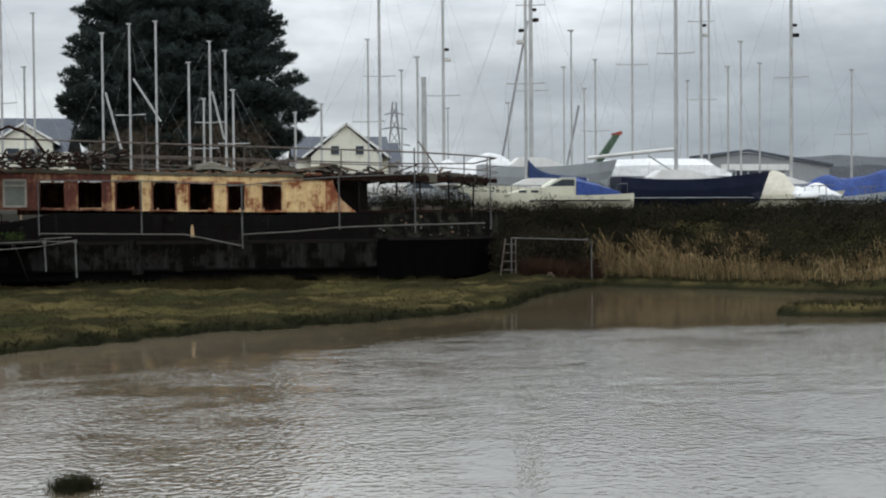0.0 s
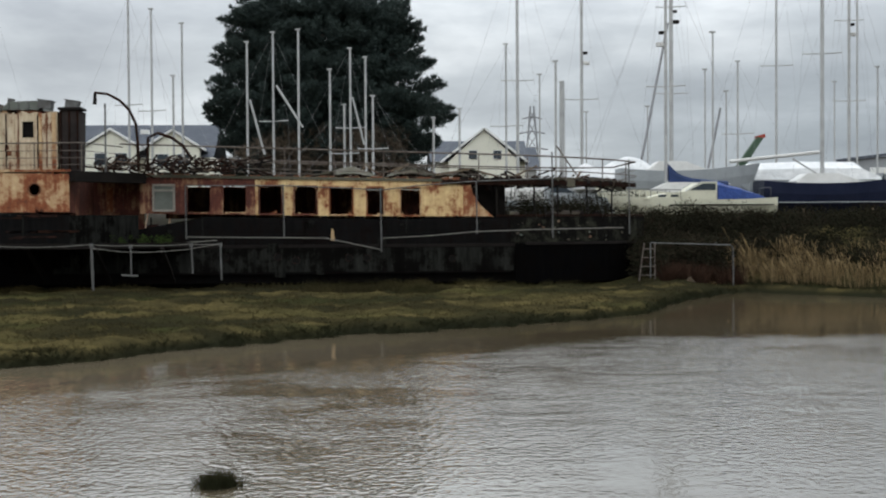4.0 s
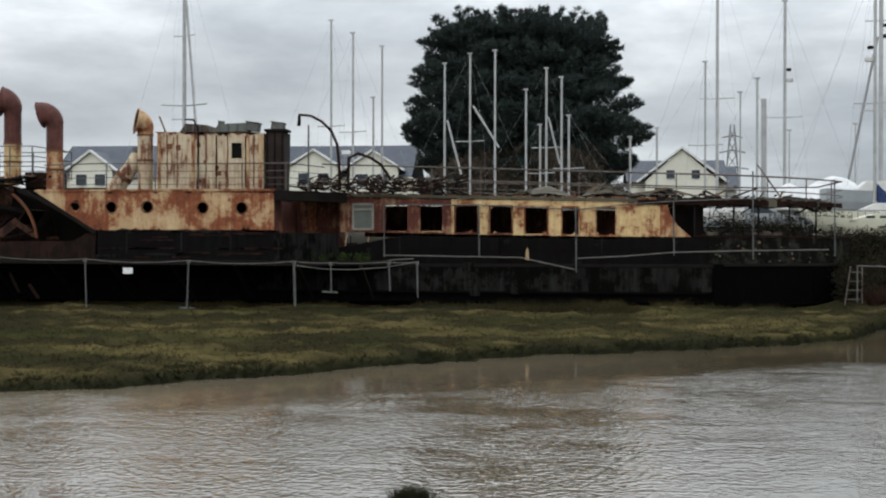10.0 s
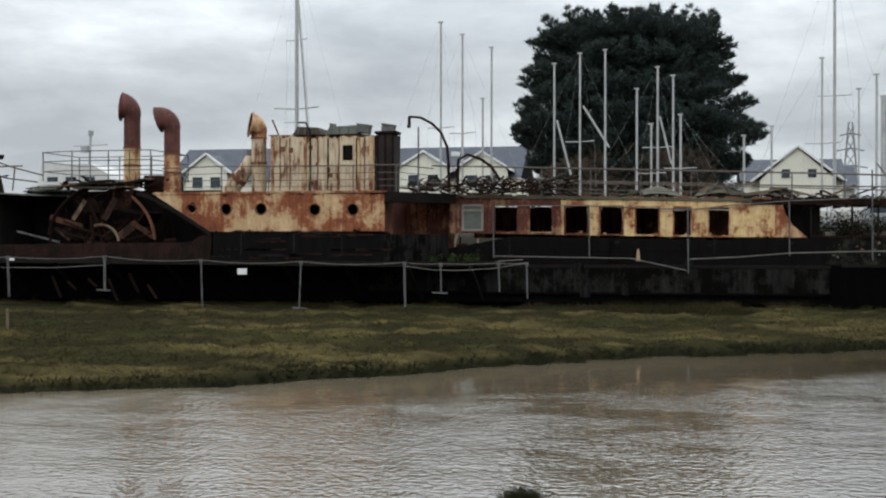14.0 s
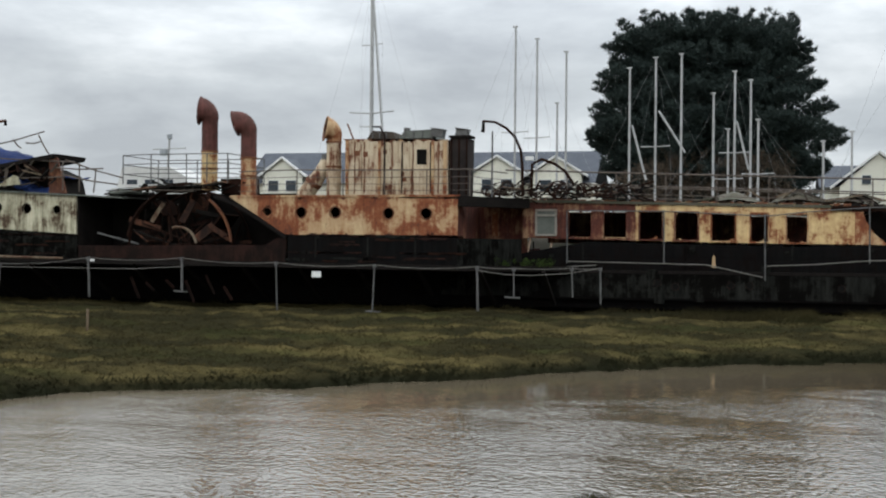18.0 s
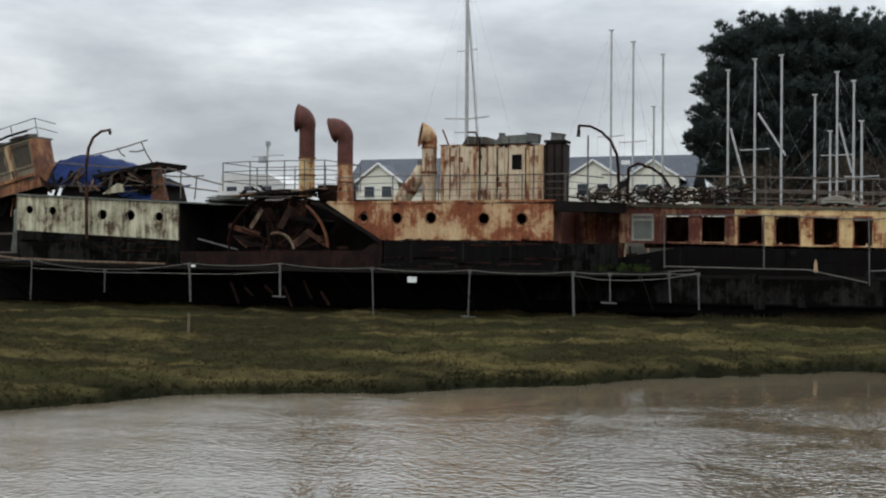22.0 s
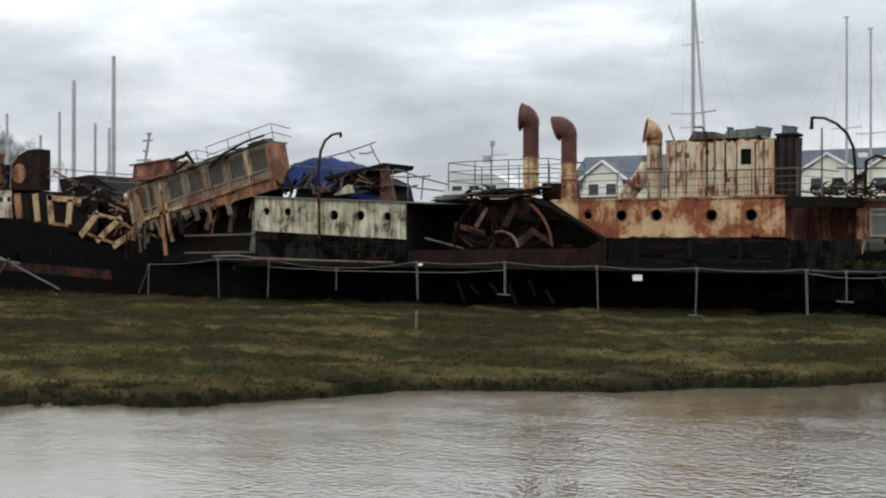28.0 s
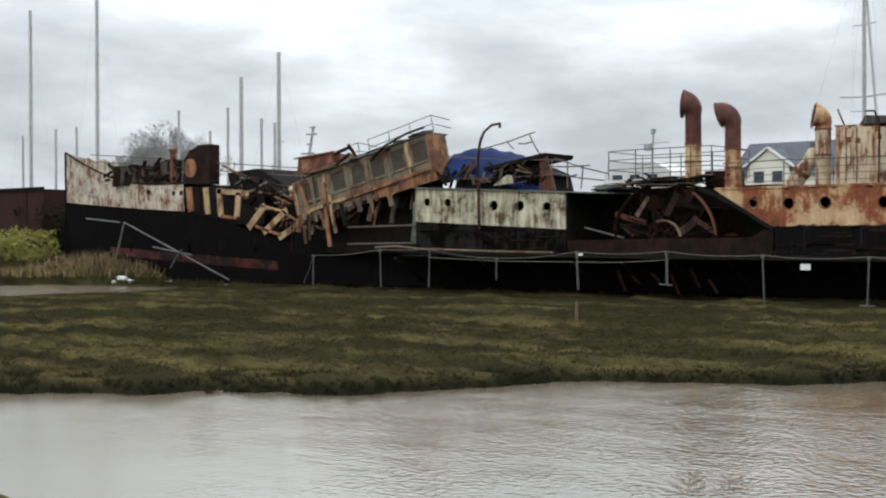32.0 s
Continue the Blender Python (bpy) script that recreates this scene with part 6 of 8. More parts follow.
# rotten planks and felt along the roof of the tilted saloon
for i in range(40):
    x = rng.uniform(-0.1, L_TS - 1.2)
    bm = NB()
    z = H_TS + rng.uniform(0.0, 0.16)
    bar(bm, (x, rng.uniform(-0.2, 0.5), z), (x + rng.uniform(0.2, 1.1), rng.uniform(-0.2, 0.5), z + rng.uniform(-0.1, 0.12)), rng.uniform(0.03, 0.09), rng.uniform(0.08, 0.3))
    sp("roof_plank", ts(bm), (DARK_STEEL, OLD_BOARD, FELT, OLD_WOOD)[i % 4], saloon2)
# ragged lower edge of its side, boards hanging into the break
for i in range(11):
    x = rng.choice((rng.uniform(2.6, 4.6), rng.uniform(5.4, L_TS)))
    bm = NB()
    bar(bm, (x, -0.06, rng.uniform(0.0, 0.4)), (x + rng.uniform(-0.25, 0.25), -0.05, -rng.uniform(0.1, 0.85)), rng.uniform(0.06, 0.24), 0.05)
    sp("hanging_board", ts(bm), (OLD_WOOD, OLD_BOARD, GREY_WOOD, DARK_RUST, DARK_STEEL)[i % 5], saloon2)

# ragged rusty edges along the house top, the casing top and its foot
for i in range(60):
    k = i % 3
    w, h = rng.uniform(0.05, 0.28), rng.uniform(0.03, 0.13)
    if k == 0:
        x = rng.uniform(-14.1, -10.7)
        zt, y, sg, own = dh_top(x) - 0.0, 40.238, -1, deckhouse
    elif k == 1:
        x = rng.uniform(-16.2, -10.3)
        zt, y, sg, own = 4.172, F_Y - 0.012, -1, casing
    else:
        x = rng.uniform(-16.1, -10.3)
        zt, y, sg, own = 2.86, F_Y - 0.012, 1, casing
    bm = NB()
    pts = [(x - w, zt), (x - w * 0.6, zt + sg * h * rng.uniform(0.3, 0.8)), (x - w * 0.1, zt + sg * h), (x + w * 0.5, zt + sg * h * rng.uniform(0.3, 0.8)), (x + w, zt)]
    prism(bm, pts if sg < 0 else pts[::-1], y, y + 0.014)
    sp("rust_edge", bm, (RUST, WHEEL_RUST, RED_RUST, CREAM_RUST)[rng.randrange(4)], own)
bm = NB()
loft(bm, [[(x, CL - half_beam(x) - 0.09, 1.66), (x, CL - half_beam(x) - 0.09, 1.73), (x, CL - half_beam(x), 1.75)] for x in (4.9, 5.6, 7.0, 8.05, 8.8, 9.3, 9.7, 9.85)], caps=False)
sp("stern_ledge", bm, DARK_STEEL)

# tarpaulin lashed over the wrecked house
bm = NB()
n_u, n_v = 26, 14
grid = [[None] * (n_v + 1) for _ in range(n_u + 1)]
for i in range(n_u + 1):
    for j in range(n_v + 1):
        u, v = i / n_u, j / n_v
        x = -31.2 + 4.9 * u
        z = 5.55 + 0.9 * math.sin(math.pi * min(1, 0.25 + 0.85 * u)) * (1 - (2 * v - 1) ** 2 * 0.55) - 0.45 * u + 0.16 * noise.noise((x * 1.8, v * 6, 1)) - 0.14 * abs(noise.noise((x * 3.1, v * 4, 3)))
        if v < 0.25:
            z -= (0.25 - v) * 3.2
        y = 41.0 + 3.0 * v + 0.08 * noise.noise((x * 3, v * 5, 7))
        grid[i][j] = bm.verts.new((x, y, z))
for i in range(n_u):
    for j in range(n_v):
        bm.faces.new((grid[i][j], grid[i + 1][j], grid[i + 1][j + 1], grid[i][j + 1]))
bmesh.ops.solidify(bm, geom=bm.faces[:], thickness=0.015)
single("tarpaulin", bm, TARP, "crumpled blue tarpaulin draped over a wrecked deck house", "tarpaulin", smooth=True)

# ---------------- fence along the ship ----------------
FY = 38.8
fence = thing("safety_fence", (-19, FY, 0.3), "galvanised tube fence with a slack line along the wreck", "fence")


def fp(name, bm, material, parent=None, label=""):
    bmesh.ops.translate(bm, verts=bm.verts, vec=Vector((19, -FY, -0.3)))
    return part(name, bm, material, parent or fence, label)


posts = [(-36.45, 1.82, 0.5), (-32.7, 2.07, 0.5), (-30.1, 2.08, 0.55), (-26.85, 1.75, 0.9), (-23.28, 2.0, 0.6), (-19.64, 2.02, 0.85), (-16.14, 1.9, 0.3), (-12.63, 1.86, 0.3), (-9.13, 1.84, 0.4), (-7.92, 1.8, 0.85), (-6.04, 1.83, 0.9), (-5.13, 1.84, 0.7)]
for k, (x, zt, zb) in enumerate(posts):
    bm = NB()
    r = 0.042 if k in (5, 8, 4) else 0.026
    tube(bm, [(x + random.uniform(-0.06, 0.06), FY, zb), (x, FY, zt)], r, 7)
    p = fp("fence_post", bm, GALV)
    if k in (5, 9, 7):
        bm = NB()
        bar(bm, (x - 0.28, FY, zb + 0.02), (x + 0.22, FY - 0.05, zb), 0.05, 0.1)
        fp("post_foot", bm, GALV, p)
    bm = NB()
    box(bm, x - 0.05, x + 0.05, FY - 0.06, FY + 0.06, zt - 0.09, zt + 0.02)
    fp("post_clamp", bm, GALV, p)
for (xa, za, _), (xb, zb_, _) in zip(posts, posts[1:]):
    bm = NB()
    sag = 0.09 if abs(xb - xa) > 3 else 0.03
    tube(bm, [(xa + (xb - xa) * t, FY - 0.02, za + (zb_ - za) * t - sag * 4 * t * (1 - t)) for t in (0, 0.25, 0.5, 0.75, 1)], 0.011, 5)
    fp("fence_line", bm, ROPE)
for a, b in (((-9.1, 1.72), (-7.3, 1.58)), ((-7.3, 1.58), (-5.13, 1.83)), ((-36.4, 1.8), (-37.0, 0.6)), ((-30.1, 1.75), (-23.3, 1.62)), ((-23.3, 1.62), (-19.6, 1.72))):
    bm = NB()
    tube(bm, [(a[0], FY - 0.04, a[1]), (0.5 * (a[0] + b[0]), FY - 0.04, 0.5 * (a[1] + b[1]) - 0.05), (b[0], FY - 0.04, b[1])], 0.012, 5)
    fp("fence_line", bm, ROPE)
bm = NB()
box(bm, -14.83, -14.5, FY - 0.05, FY - 0.03, 1.42, 1.62)
single("warning_sign", bm, SIGN, "small white sign board hung on the fence line", "sign")
bm = NB()
box(bm, -23.18, -23.0, FY - 0.06, FY - 0.045, 1.86, 1.95)
single("notice_tag", bm, SIGN, "small white tag tied to a fence post", "sign")
# slack lines along the ship's quarter
quarter = thing("mooring_line", (0, 42.2, 1.6), "slack pale rope slung along the after hull", "rope")
for pts in ([(-8.0, 1.75), (-5.7, 1.9)], [(-6.7, 2.02), (-3.4, 1.97), (-2.0, 1.95), (-0.15, 1.55)], [(-0.05, 1.93), (1.5, 2.0), (3.2, 2.14), (5.5, 2.2), (8.3, 2.24)]):
    bm = NB()
    tube(bm, [(x, -0.02, z - 1.6) for x, z in pts], 0.018, 5)
    part("rope_length", bm, ROPE, quarter)

# ladder and gate frame by the stern
lad = thing("ladder", (9.1, 41.8, 0.4), "leaning aluminium ladder by the stern", "ladder")
for dx0, dx1 in ((-0.35, -0.15), (0.2, 0.22)):
    bm = NB()
    tube(bm, [(dx0, 0, 0), (dx1, 0.1, 1.3)], 0.022, 6)
    part("stile", bm, RAIL, lad)
for k in range(4):
    bm = NB()
    tube(bm, [(-0.27 + 0.04 * k, 0.02, 0.2 + 0.3 * k), (0.2, 0.02, 0.2 + 0.3 * k)], 0.018, 5)
    part("rung", bm, RAIL, lad)
gate = thing("gate_frame", (10.5, 41.5, 0.1), "bent galvanised gate frame standing at the water's edge", "gate")
for pts in ([(-1.4, 1.62), (1.36, 1.52), (1.44, 1.4), (1.45, -0.1)], [(-1.42, 1.62), (-1.42, 0.4)], [(-0.4, 0.0), (1.45, -0.05)]):
    bm = NB()
    tube(bm, [(x, 0, z) for x, z in pts], 0.022, 6)
    part("gate_tube", bm, GALV, gate)
bm = NB()
for k in range(4):
    bar(bm, (10.2 + 0.03 * k, 41.2, 0.30 + 0.06 * k), (10.55 - 0.04 * k, 41.25, 0.38 + 0.05 * k), 0.022, 0.03)
single("plastic_crate", bm, GREY_WOOD, "pale scrap of crate lying in the brush", "crate")
# tubes leaning at the bow
bowf = thing("bow_fence", (-51, 42.9, 1.0), "leaning scaffold tubes of a collapsed fence by the bow", "fence")
for a, b in (((-6.7, 2.75), (-3.4, 2.5)), ((-3.4, 2.5), (-3.7, 0.6)), ((-3.4, 2.5), (5.2, -0.5)), ((0.4, 0.05), (1.6, 1.0)), ((-1.0, 1.15), (2.4, 0.75))):
    bm = NB()
    tube(bm, [(a[0], 0, a[1]), (b[0], -0.3, b[1])], 0.045, 6)
    part("scaffold_tube", bm, GALV, bowf)
for x, y, s in ((-53.2, 41.8, 0.28), (-52.3, 41.6, 0.2), (-52.8, 41.0, 0.15), (-50.2, 42.4, 0.15), (-45.8, 42.3, 0.14)):
    bm = NB()
    box(bm, -s, s, -s * 0.5, s * 0.5, 0, s * 0.7, wobble=0.05)
    single("litter", bm, SIGN, "white scrap of plastic litter on the bank", "litter", (x, y, ground_z(x, y)), "litter by the bow")
bm = NB()
tube(bm, [(0, 0, -0.3), (0.02, 0, 0.62)], 0.03, 6)
single("mooring_stake", bm, OLD_WOOD, "thin wooden stake stuck in the marsh", "stake", (-16.1, 26.8, 0.25))

# ---------------- boatyard ----------------
def yacht_hull(bm, length, beam, free, sheer=0.25, transom=0.7, depth=0.9):
    """A sailing hull, bow towards +x, middle at 0, deck at z 0 amidships."""
    secs = []
    for k in range(13):
        t = k / 12
        x = -length / 2 + length * t
        b = beam / 2 * (transom + (1 - transom) * math.sin(math.pi * min(1, t * 1.1 + 0.12) / 1.0 * 0.9)) if t < 0.55 else beam / 2 * max(0.02, 1 - ((t - 0.55) / 0.45) ** 2.2)
        zd = sheer * (2 * t - 0.75) ** 2
        zk = -free - depth * math.sin(math.pi * min(0.97, 0.12 + t * 0.86))
        over = 0.0 if t < 0.7 else 0.5 * ((t - 0.7) / 0.3) ** 2
        half = [(x + over, -b, zd), (x + over * 0.6, -b * 0.97, zd - free * 0.55), (x, -b * 0.86, zd - free), (x, -b * 0.45, 0.5 * (zk - free)), (x, 0, zk)]
        secs.append(half + [(p[0], -p[1], p[2]) for p in half[-2::-1]])
    return loft(bm, secs, close=False)


def rig(y, x, top, deck, spreaders=1, r=0.075, stays=True, boom=None, cover=None, gear=0, boom_z=1.0):
    """Mast with spreaders, shrouds and stays, in the yacht's own space."""
    bm = NB()
    tube(bm, [(x, 0, deck - 0.2), (x, 0, top)], r, 8, r * 0.85)
    mast = part("mast", bm, ALLOY, y)
    for k in range(spreaders):
        z = deck + (top - deck) * (0.45 if spreaders == 1 else 0.36 + 0.32 * k)
        bm = NB()
        w = 0.85 - 0.12 * k
        tube(bm, [(x - w, 0.25, z + 0.03), (x, 0, z), (x + w, -0.25, z + 0.03)], 0.03, 5)
        part("spreader", bm, ALLOY, mast)
        if stays:
            for s in (-1, 1):
                bm = NB()
                tube(bm, [(x, 0, top - 0.2), (x + s * w, -s * 0.25, z + 0.03), (x + s * w * 1.25, -s * 1.0, deck)], 0.0045, 3)
                part("shroud", bm, WIRE, mast)
    if stays:
        for dxs in (-4.6, 4.2):
            bm = NB()
            tube(bm, [(x, 0, top - 0.05), (x + dxs, 0.2, deck + 0.1)], 0.005, 3)
            part("stay", bm, WIRE, mast)
    bm = NB()
    box(bm, x - 0.16, x + 0.12, -0.06, 0.06, top - 0.02, top + 0.06)
    part("masthead", bm, ALLOY, mast)
    if gear:
        z = deck + (top - deck) * 0.62
        bm = NB()
        tube(bm, [(x + 0.25, 0, z), (x + 0.25, 0, z + 0.16)], 0.2, 8)
        part("radar_dome", bm, WHITE_GRP if gear == 1 else DARK_STEEL, mast)
        bm = NB()
        tube(bm, [(x + 0.2, 0, z + 0.55), (x + 0.2, 0, z + 0.68)], 0.13, 8)
        part("deck_light", bm, DARK_STEEL, mast)
    if boom:
        bm = NB()
        tube(bm, [(x, 0, deck + boom_z), (x - boom, 0, deck + boom_z - 0.15)], 0.07, 8)
        part("boom", bm, ALLOY, y)
        if cover:
            bm = NB()
            secs = []
            for k in range(9):
                t = k / 8
                h = 0.62 * (1 - t) ** 6 + 0.22 - 0.06 * t
                xx, zz = x - 0.1 - (boom - 0.2) * t, deck + boom_z - 0.15 * t
                secs.append([(xx, 0.16 * math.cos(a), zz + (h if math.sin(a) > 0 else 0.12) * math.sin(a)) for a in np.linspace(0, 2 * math.pi, 10, endpoint=False)])
            loft(bm, secs, close=True)
            part("sail_cover", bm, cover, y)


def yacht(x, y, top, hull_mat=None, length=8.5, deck=None, spreaders=1, yaw=0, **kw):
    g = ground_z(x, y)
    deck = deck if deck else 4.6
    lab = kw.pop("label", "laid-up sailing yacht on shores in the boatyard")
    ob = thing("sailing_yacht", (x, y, g), lab, "yacht", "yachts laid up in the yard")
    ob.rotation_euler.z = radians(yaw)
    bm = NB()
    yacht_hull(bm, length, length * 0.31, 0.95)
    bmesh.ops.translate(bm, verts=bm.verts, vec=(0, 0, deck - g))
    part("hull", bm, hull_mat or WHITE_GRP, ob, smooth=False)
    bm = NB()
    secs = []
    for t in (0, 0.15, 0.55, 0.85, 1.0):
        xx = -length * 0.28 + length * 0.5 * t
        w, h = length * 0.1 * (1 - 0.35 * t), 0.48 * (1 if 0.1 < t < 0.8 else 0.25)
        secs.append([(xx, -w, deck - g), (xx, -w * 0.8, deck - g + h), (xx, w * 0.8, deck - g + h), (xx, w, deck - g)])
    loft(bm, secs)
    part("coachroof", bm, kw.pop("roof", WHITE_GRP), ob)
    bm = NB()
    prism(bm, [(-0.7, deck - g - 1.6), (0.9, deck - g - 1.6), (0.6, 0.05), (-0.5, 0.05)], -0.12, 0.12)
    part("keel", bm, ANTIFOUL, ob)
    for sx in (-length * 0.25, length * 0.2):
        for sy in (-1, 1):
            bm = NB()
            bar(bm, (sx, sy * length * 0.2, 0.0), (sx, sy * length * 0.11, deck - g - 1.15), 0.1, 0.1)
            part("shore_prop", bm, OLD_WOOD, ob)
    rig(ob, kw.pop("mast_x", length * 0.06), top - g, deck - g, spreaders, **kw)
    return ob


# masts by the right bank; x and top as they would stand at 65 m, then set back to y
for x, y, top, spr, r, gear in ((6.52, 66, 11.9, 1, 0.06, 0), (7.14, 67, 17.3, 1, 0.09, 0), (8.31, 69, 10.3, 0, 0.05, 0), (9.17, 64, 11.0, 0, 0.07, 0), (9.5, 68, 9.9, 0, 0.16, 0), (10.57, 65, 15.0, 1, 0.09, 1),
                                (15.38, 63, 18.5, 2, 0.12, 2), (17.2, 68, 10.56, 0, 0.05, 0), (18.95, 69, 10.98, 1, 0.06, 0), (21.08, 66, 19, 1, 0.07, 0),
                                (25.05, 66, 17.5, 2, 0.09, 1), (25.45, 64, 16.2, 0, 0.06, 0), (26.61, 68, 10.7, 0, 0.06, 0),
                                (27.34, 63, 12.1, 0, 0.06, 0), (28.43, 70, 10.9, 0, 0.06, 0), (33.94, 66, 10.6, 1, 0.06, 0), (18.35, 64, 9.4, 0, 0.05, 0), (24.24, 69, 9.9, 0, 0.05, 0),
                                (10.79, 71, 8.3, 0, 0.04, 0), (14.1, 72, 8.6, 0, 0.04, 0), (30.3, 62, 17.5, 1, 0.1, 2)):
    yacht(x * y / 65 - 0.5, y, 2.4 + (top - 2.4) * y / 65, random.choice([WHITE_GRP, GREY_GRP, GREY_GRP]), deck=4.05, spreaders=spr, r=r, gear=gear, yaw=random.uniform(-8, 8), mast_x=0.5, stays=spr > 0)
# behind the saloon, before the pine; x and top as they would stand at 70 m
for x, y, top, spr in ((-4.77, 70, 13.45, 0), (-6.2, 71, 13.3, 1), (-7.66, 70, 12.75, 0), (-3.0, 69, 11.2, 0), (-1.85, 70, 12.4, 1), (-0.99, 70, 11.9, 0), (-0.58, 68, 9.7, 1), (-2.2, 71, 9.2, 1),
                       (2.87, 68, 8.46, 0), (4.35, 69, 8.95, 0), (-11.3, 71, 13.8, 0), (-11.8, 72, 10.85, 0), (-13.0, 70, 14.6, 1), (-14.28, 70, 15.35, 1)):
    yacht(x * y / 70 - 0.5, y, 2.4 + (top - 2.4) * y / 70, random.choice([WHITE_GRP, GREY_GRP]), deck=4.2, spreaders=spr, r=0.07, yaw=random.uniform(-6, 6), mast_x=0.5, stays=spr > 0)
tall = yacht(-23.55, 70, 19.5, WHITE_GRP, deck=4.2, spreaders=2, r=0.13, yaw=0, mast_x=0.5, label="laid-up yacht with a stout white mast and low spreaders")
part("lower_spreader", tube(NB(), [(-0.95, 0.2, 10.6 - ground_z(-23.55, 70)), (0.5, 0, 10.5 - ground_z(-23.55, 70)), (1.95, -0.2, 10.6 - ground_z(-23.55, 70))], 0.045, 6), ALLOY, tall)
# beyond the bow
for x, y, top, spr in ((-110, 75, 26.2, 1), (-99.1, 75, 28, 1), (-111.4, 75, 13.4, 0), (-105.8, 75, 13.8, 0), (-102.4, 75, 13.8, 0), (-87.2, 75, 14.4, 0), (-80.7, 75, 14.2, 0), (-79, 75, 16.8, 0), (-76.5, 75, 13.0, 0), (-74.4, 75, 18.5, 1), (-73.9, 74, 12.4, 0), (-83, 75, 12.3, 0)):
    yacht(x - 0.5, y, top, random.choice([WHITE_GRP, GREY_GRP]), deck=4.6, spreaders=spr, r=0.19 if top > 16 else 0.13, yaw=0, mast_x=0.5, stays=spr > 0, length=9.5)
# unstepped and leaning spars, seen against the sky
for (x0, z0), (x1, z1), y in (((13.6, 5.9), (15.55, 13.3), 66.5), ((-6.1, 12.9), (-4.6, 8.0), 70.8), ((-7.5, 12.0), (-6.7, 6.4), 69.8), ((-1.75, 12.2), (-1.1, 7.0), 70.6), ((17.2, 5.8), (18.3, 8.6), 66.0), ((-22.0, 9.6), (-22.9, 18.5), 69.4)):
    bm = NB()
    tube(bm, [(0, 0, -2.5), (x1 - x0, 0, z1 - z0)], 0.07, 6)
    single("leaning_spar", bm, ALLOY if x0 < 12 else WIRE, "slanting spar or backstay of a laid-up yacht", "spar", (x0, y, z0), "leaning spars")

# the navy yacht on the bank
navy = yacht(20.9, 56, 17.5, NAVY, length=7.2, deck=4.15, spreaders=1, r=0.1, mast_x=-0.6, label="navy blue sailing yacht with a white boom on the bank")
tube_bm = tube(NB(), [(-4.95, 0, 5.2 - ground_z(20.9, 56)), (-0.75, 0, 5.62 - ground_z(20.9, 56))], 0.085, 8)
part("boom", tube_bm, WHITE_GRP, navy)
part("vang", tube(NB(), [(-2.0, 0, 5.33 - ground_z(20.9, 56)), (-0.65, 0, 4.5 - ground_z(20.9, 56))], 0.04, 6), ALLOY, navy)
wrapped = thing("covered_boat", (20.9, 60.3, ground_z(20.9, 60.3)), "boat laid up under a white house-shaped cover", "boat")
wg = ground_z(20.9, 60.3)
bm = NB()
secs = []
for t, h in ((0, 0.5), (0.06, 0.85), (0.45, 0.95), (0.86, 0.92), (1.0, 0.25)):
    xx = -3.3 + 6.8 * t
    secs.append([(xx, -1.2, 4.45 - wg), (xx, -1.05, 4.45 + h * 0.6 - wg), (xx, 0, 4.45 + h - wg), (xx, 1.05, 4.45 + h * 0.6 - wg), (xx, 1.2, 4.45 - wg)])
loft(bm, secs)
part("cover", bm, WHITE_CANVAS, wrapped)
bm = NB()
yacht_hull(bm, 7.2, 2.4, 0.9)
bmesh.ops.translate(bm, verts=bm.verts, vec=(0, 0, 4.44 - wg))
part("hull", bm, GREY_GRP, wrapped)
bm = NB()
prism(bm, [(-0.7, 3.0 - wg), (0.9, 3.0 - wg), (0.6, 0.0), (-0.5, 0.0)], -0.12, 0.12)
part("keel", bm, ANTIFOUL, wrapped)
bm = NB()
loft(bm, [[(x, -1.05 * (1 if x < 1 else (3.7 - x) / 2.7) - 0.05, 4.15 - 2.2 - 0.98 + 0.02), (x, -1.05 * (1 if x < 1 else (3.7 - x) / 2.7) - 0.05, 4.15 - 2.2 - 0.94 + 0.02)] for x in (-3.4, 0, 1, 2, 3.2)], caps=False)
part("boot_stripe", bm, GREY_GRP, navy)
yacht(14.4, 58.3, 11.5, GREY_GRP, length=6.4, deck=4.85, spreaders=0, r=0.05, mast_x=1.4, stays=False, label="grey sailing yacht laid up behind the cruiser")
yacht(12.85, 55.4, 14.5, OFF_WHITE, length=5.6, deck=3.75, spreaders=1, r=0.08, mast_x=0, boom=2.95, boom_z=0.52, cover=SAIL_COVER, yaw=180, gear=1, label="small sailing yacht with a blue sail cover")


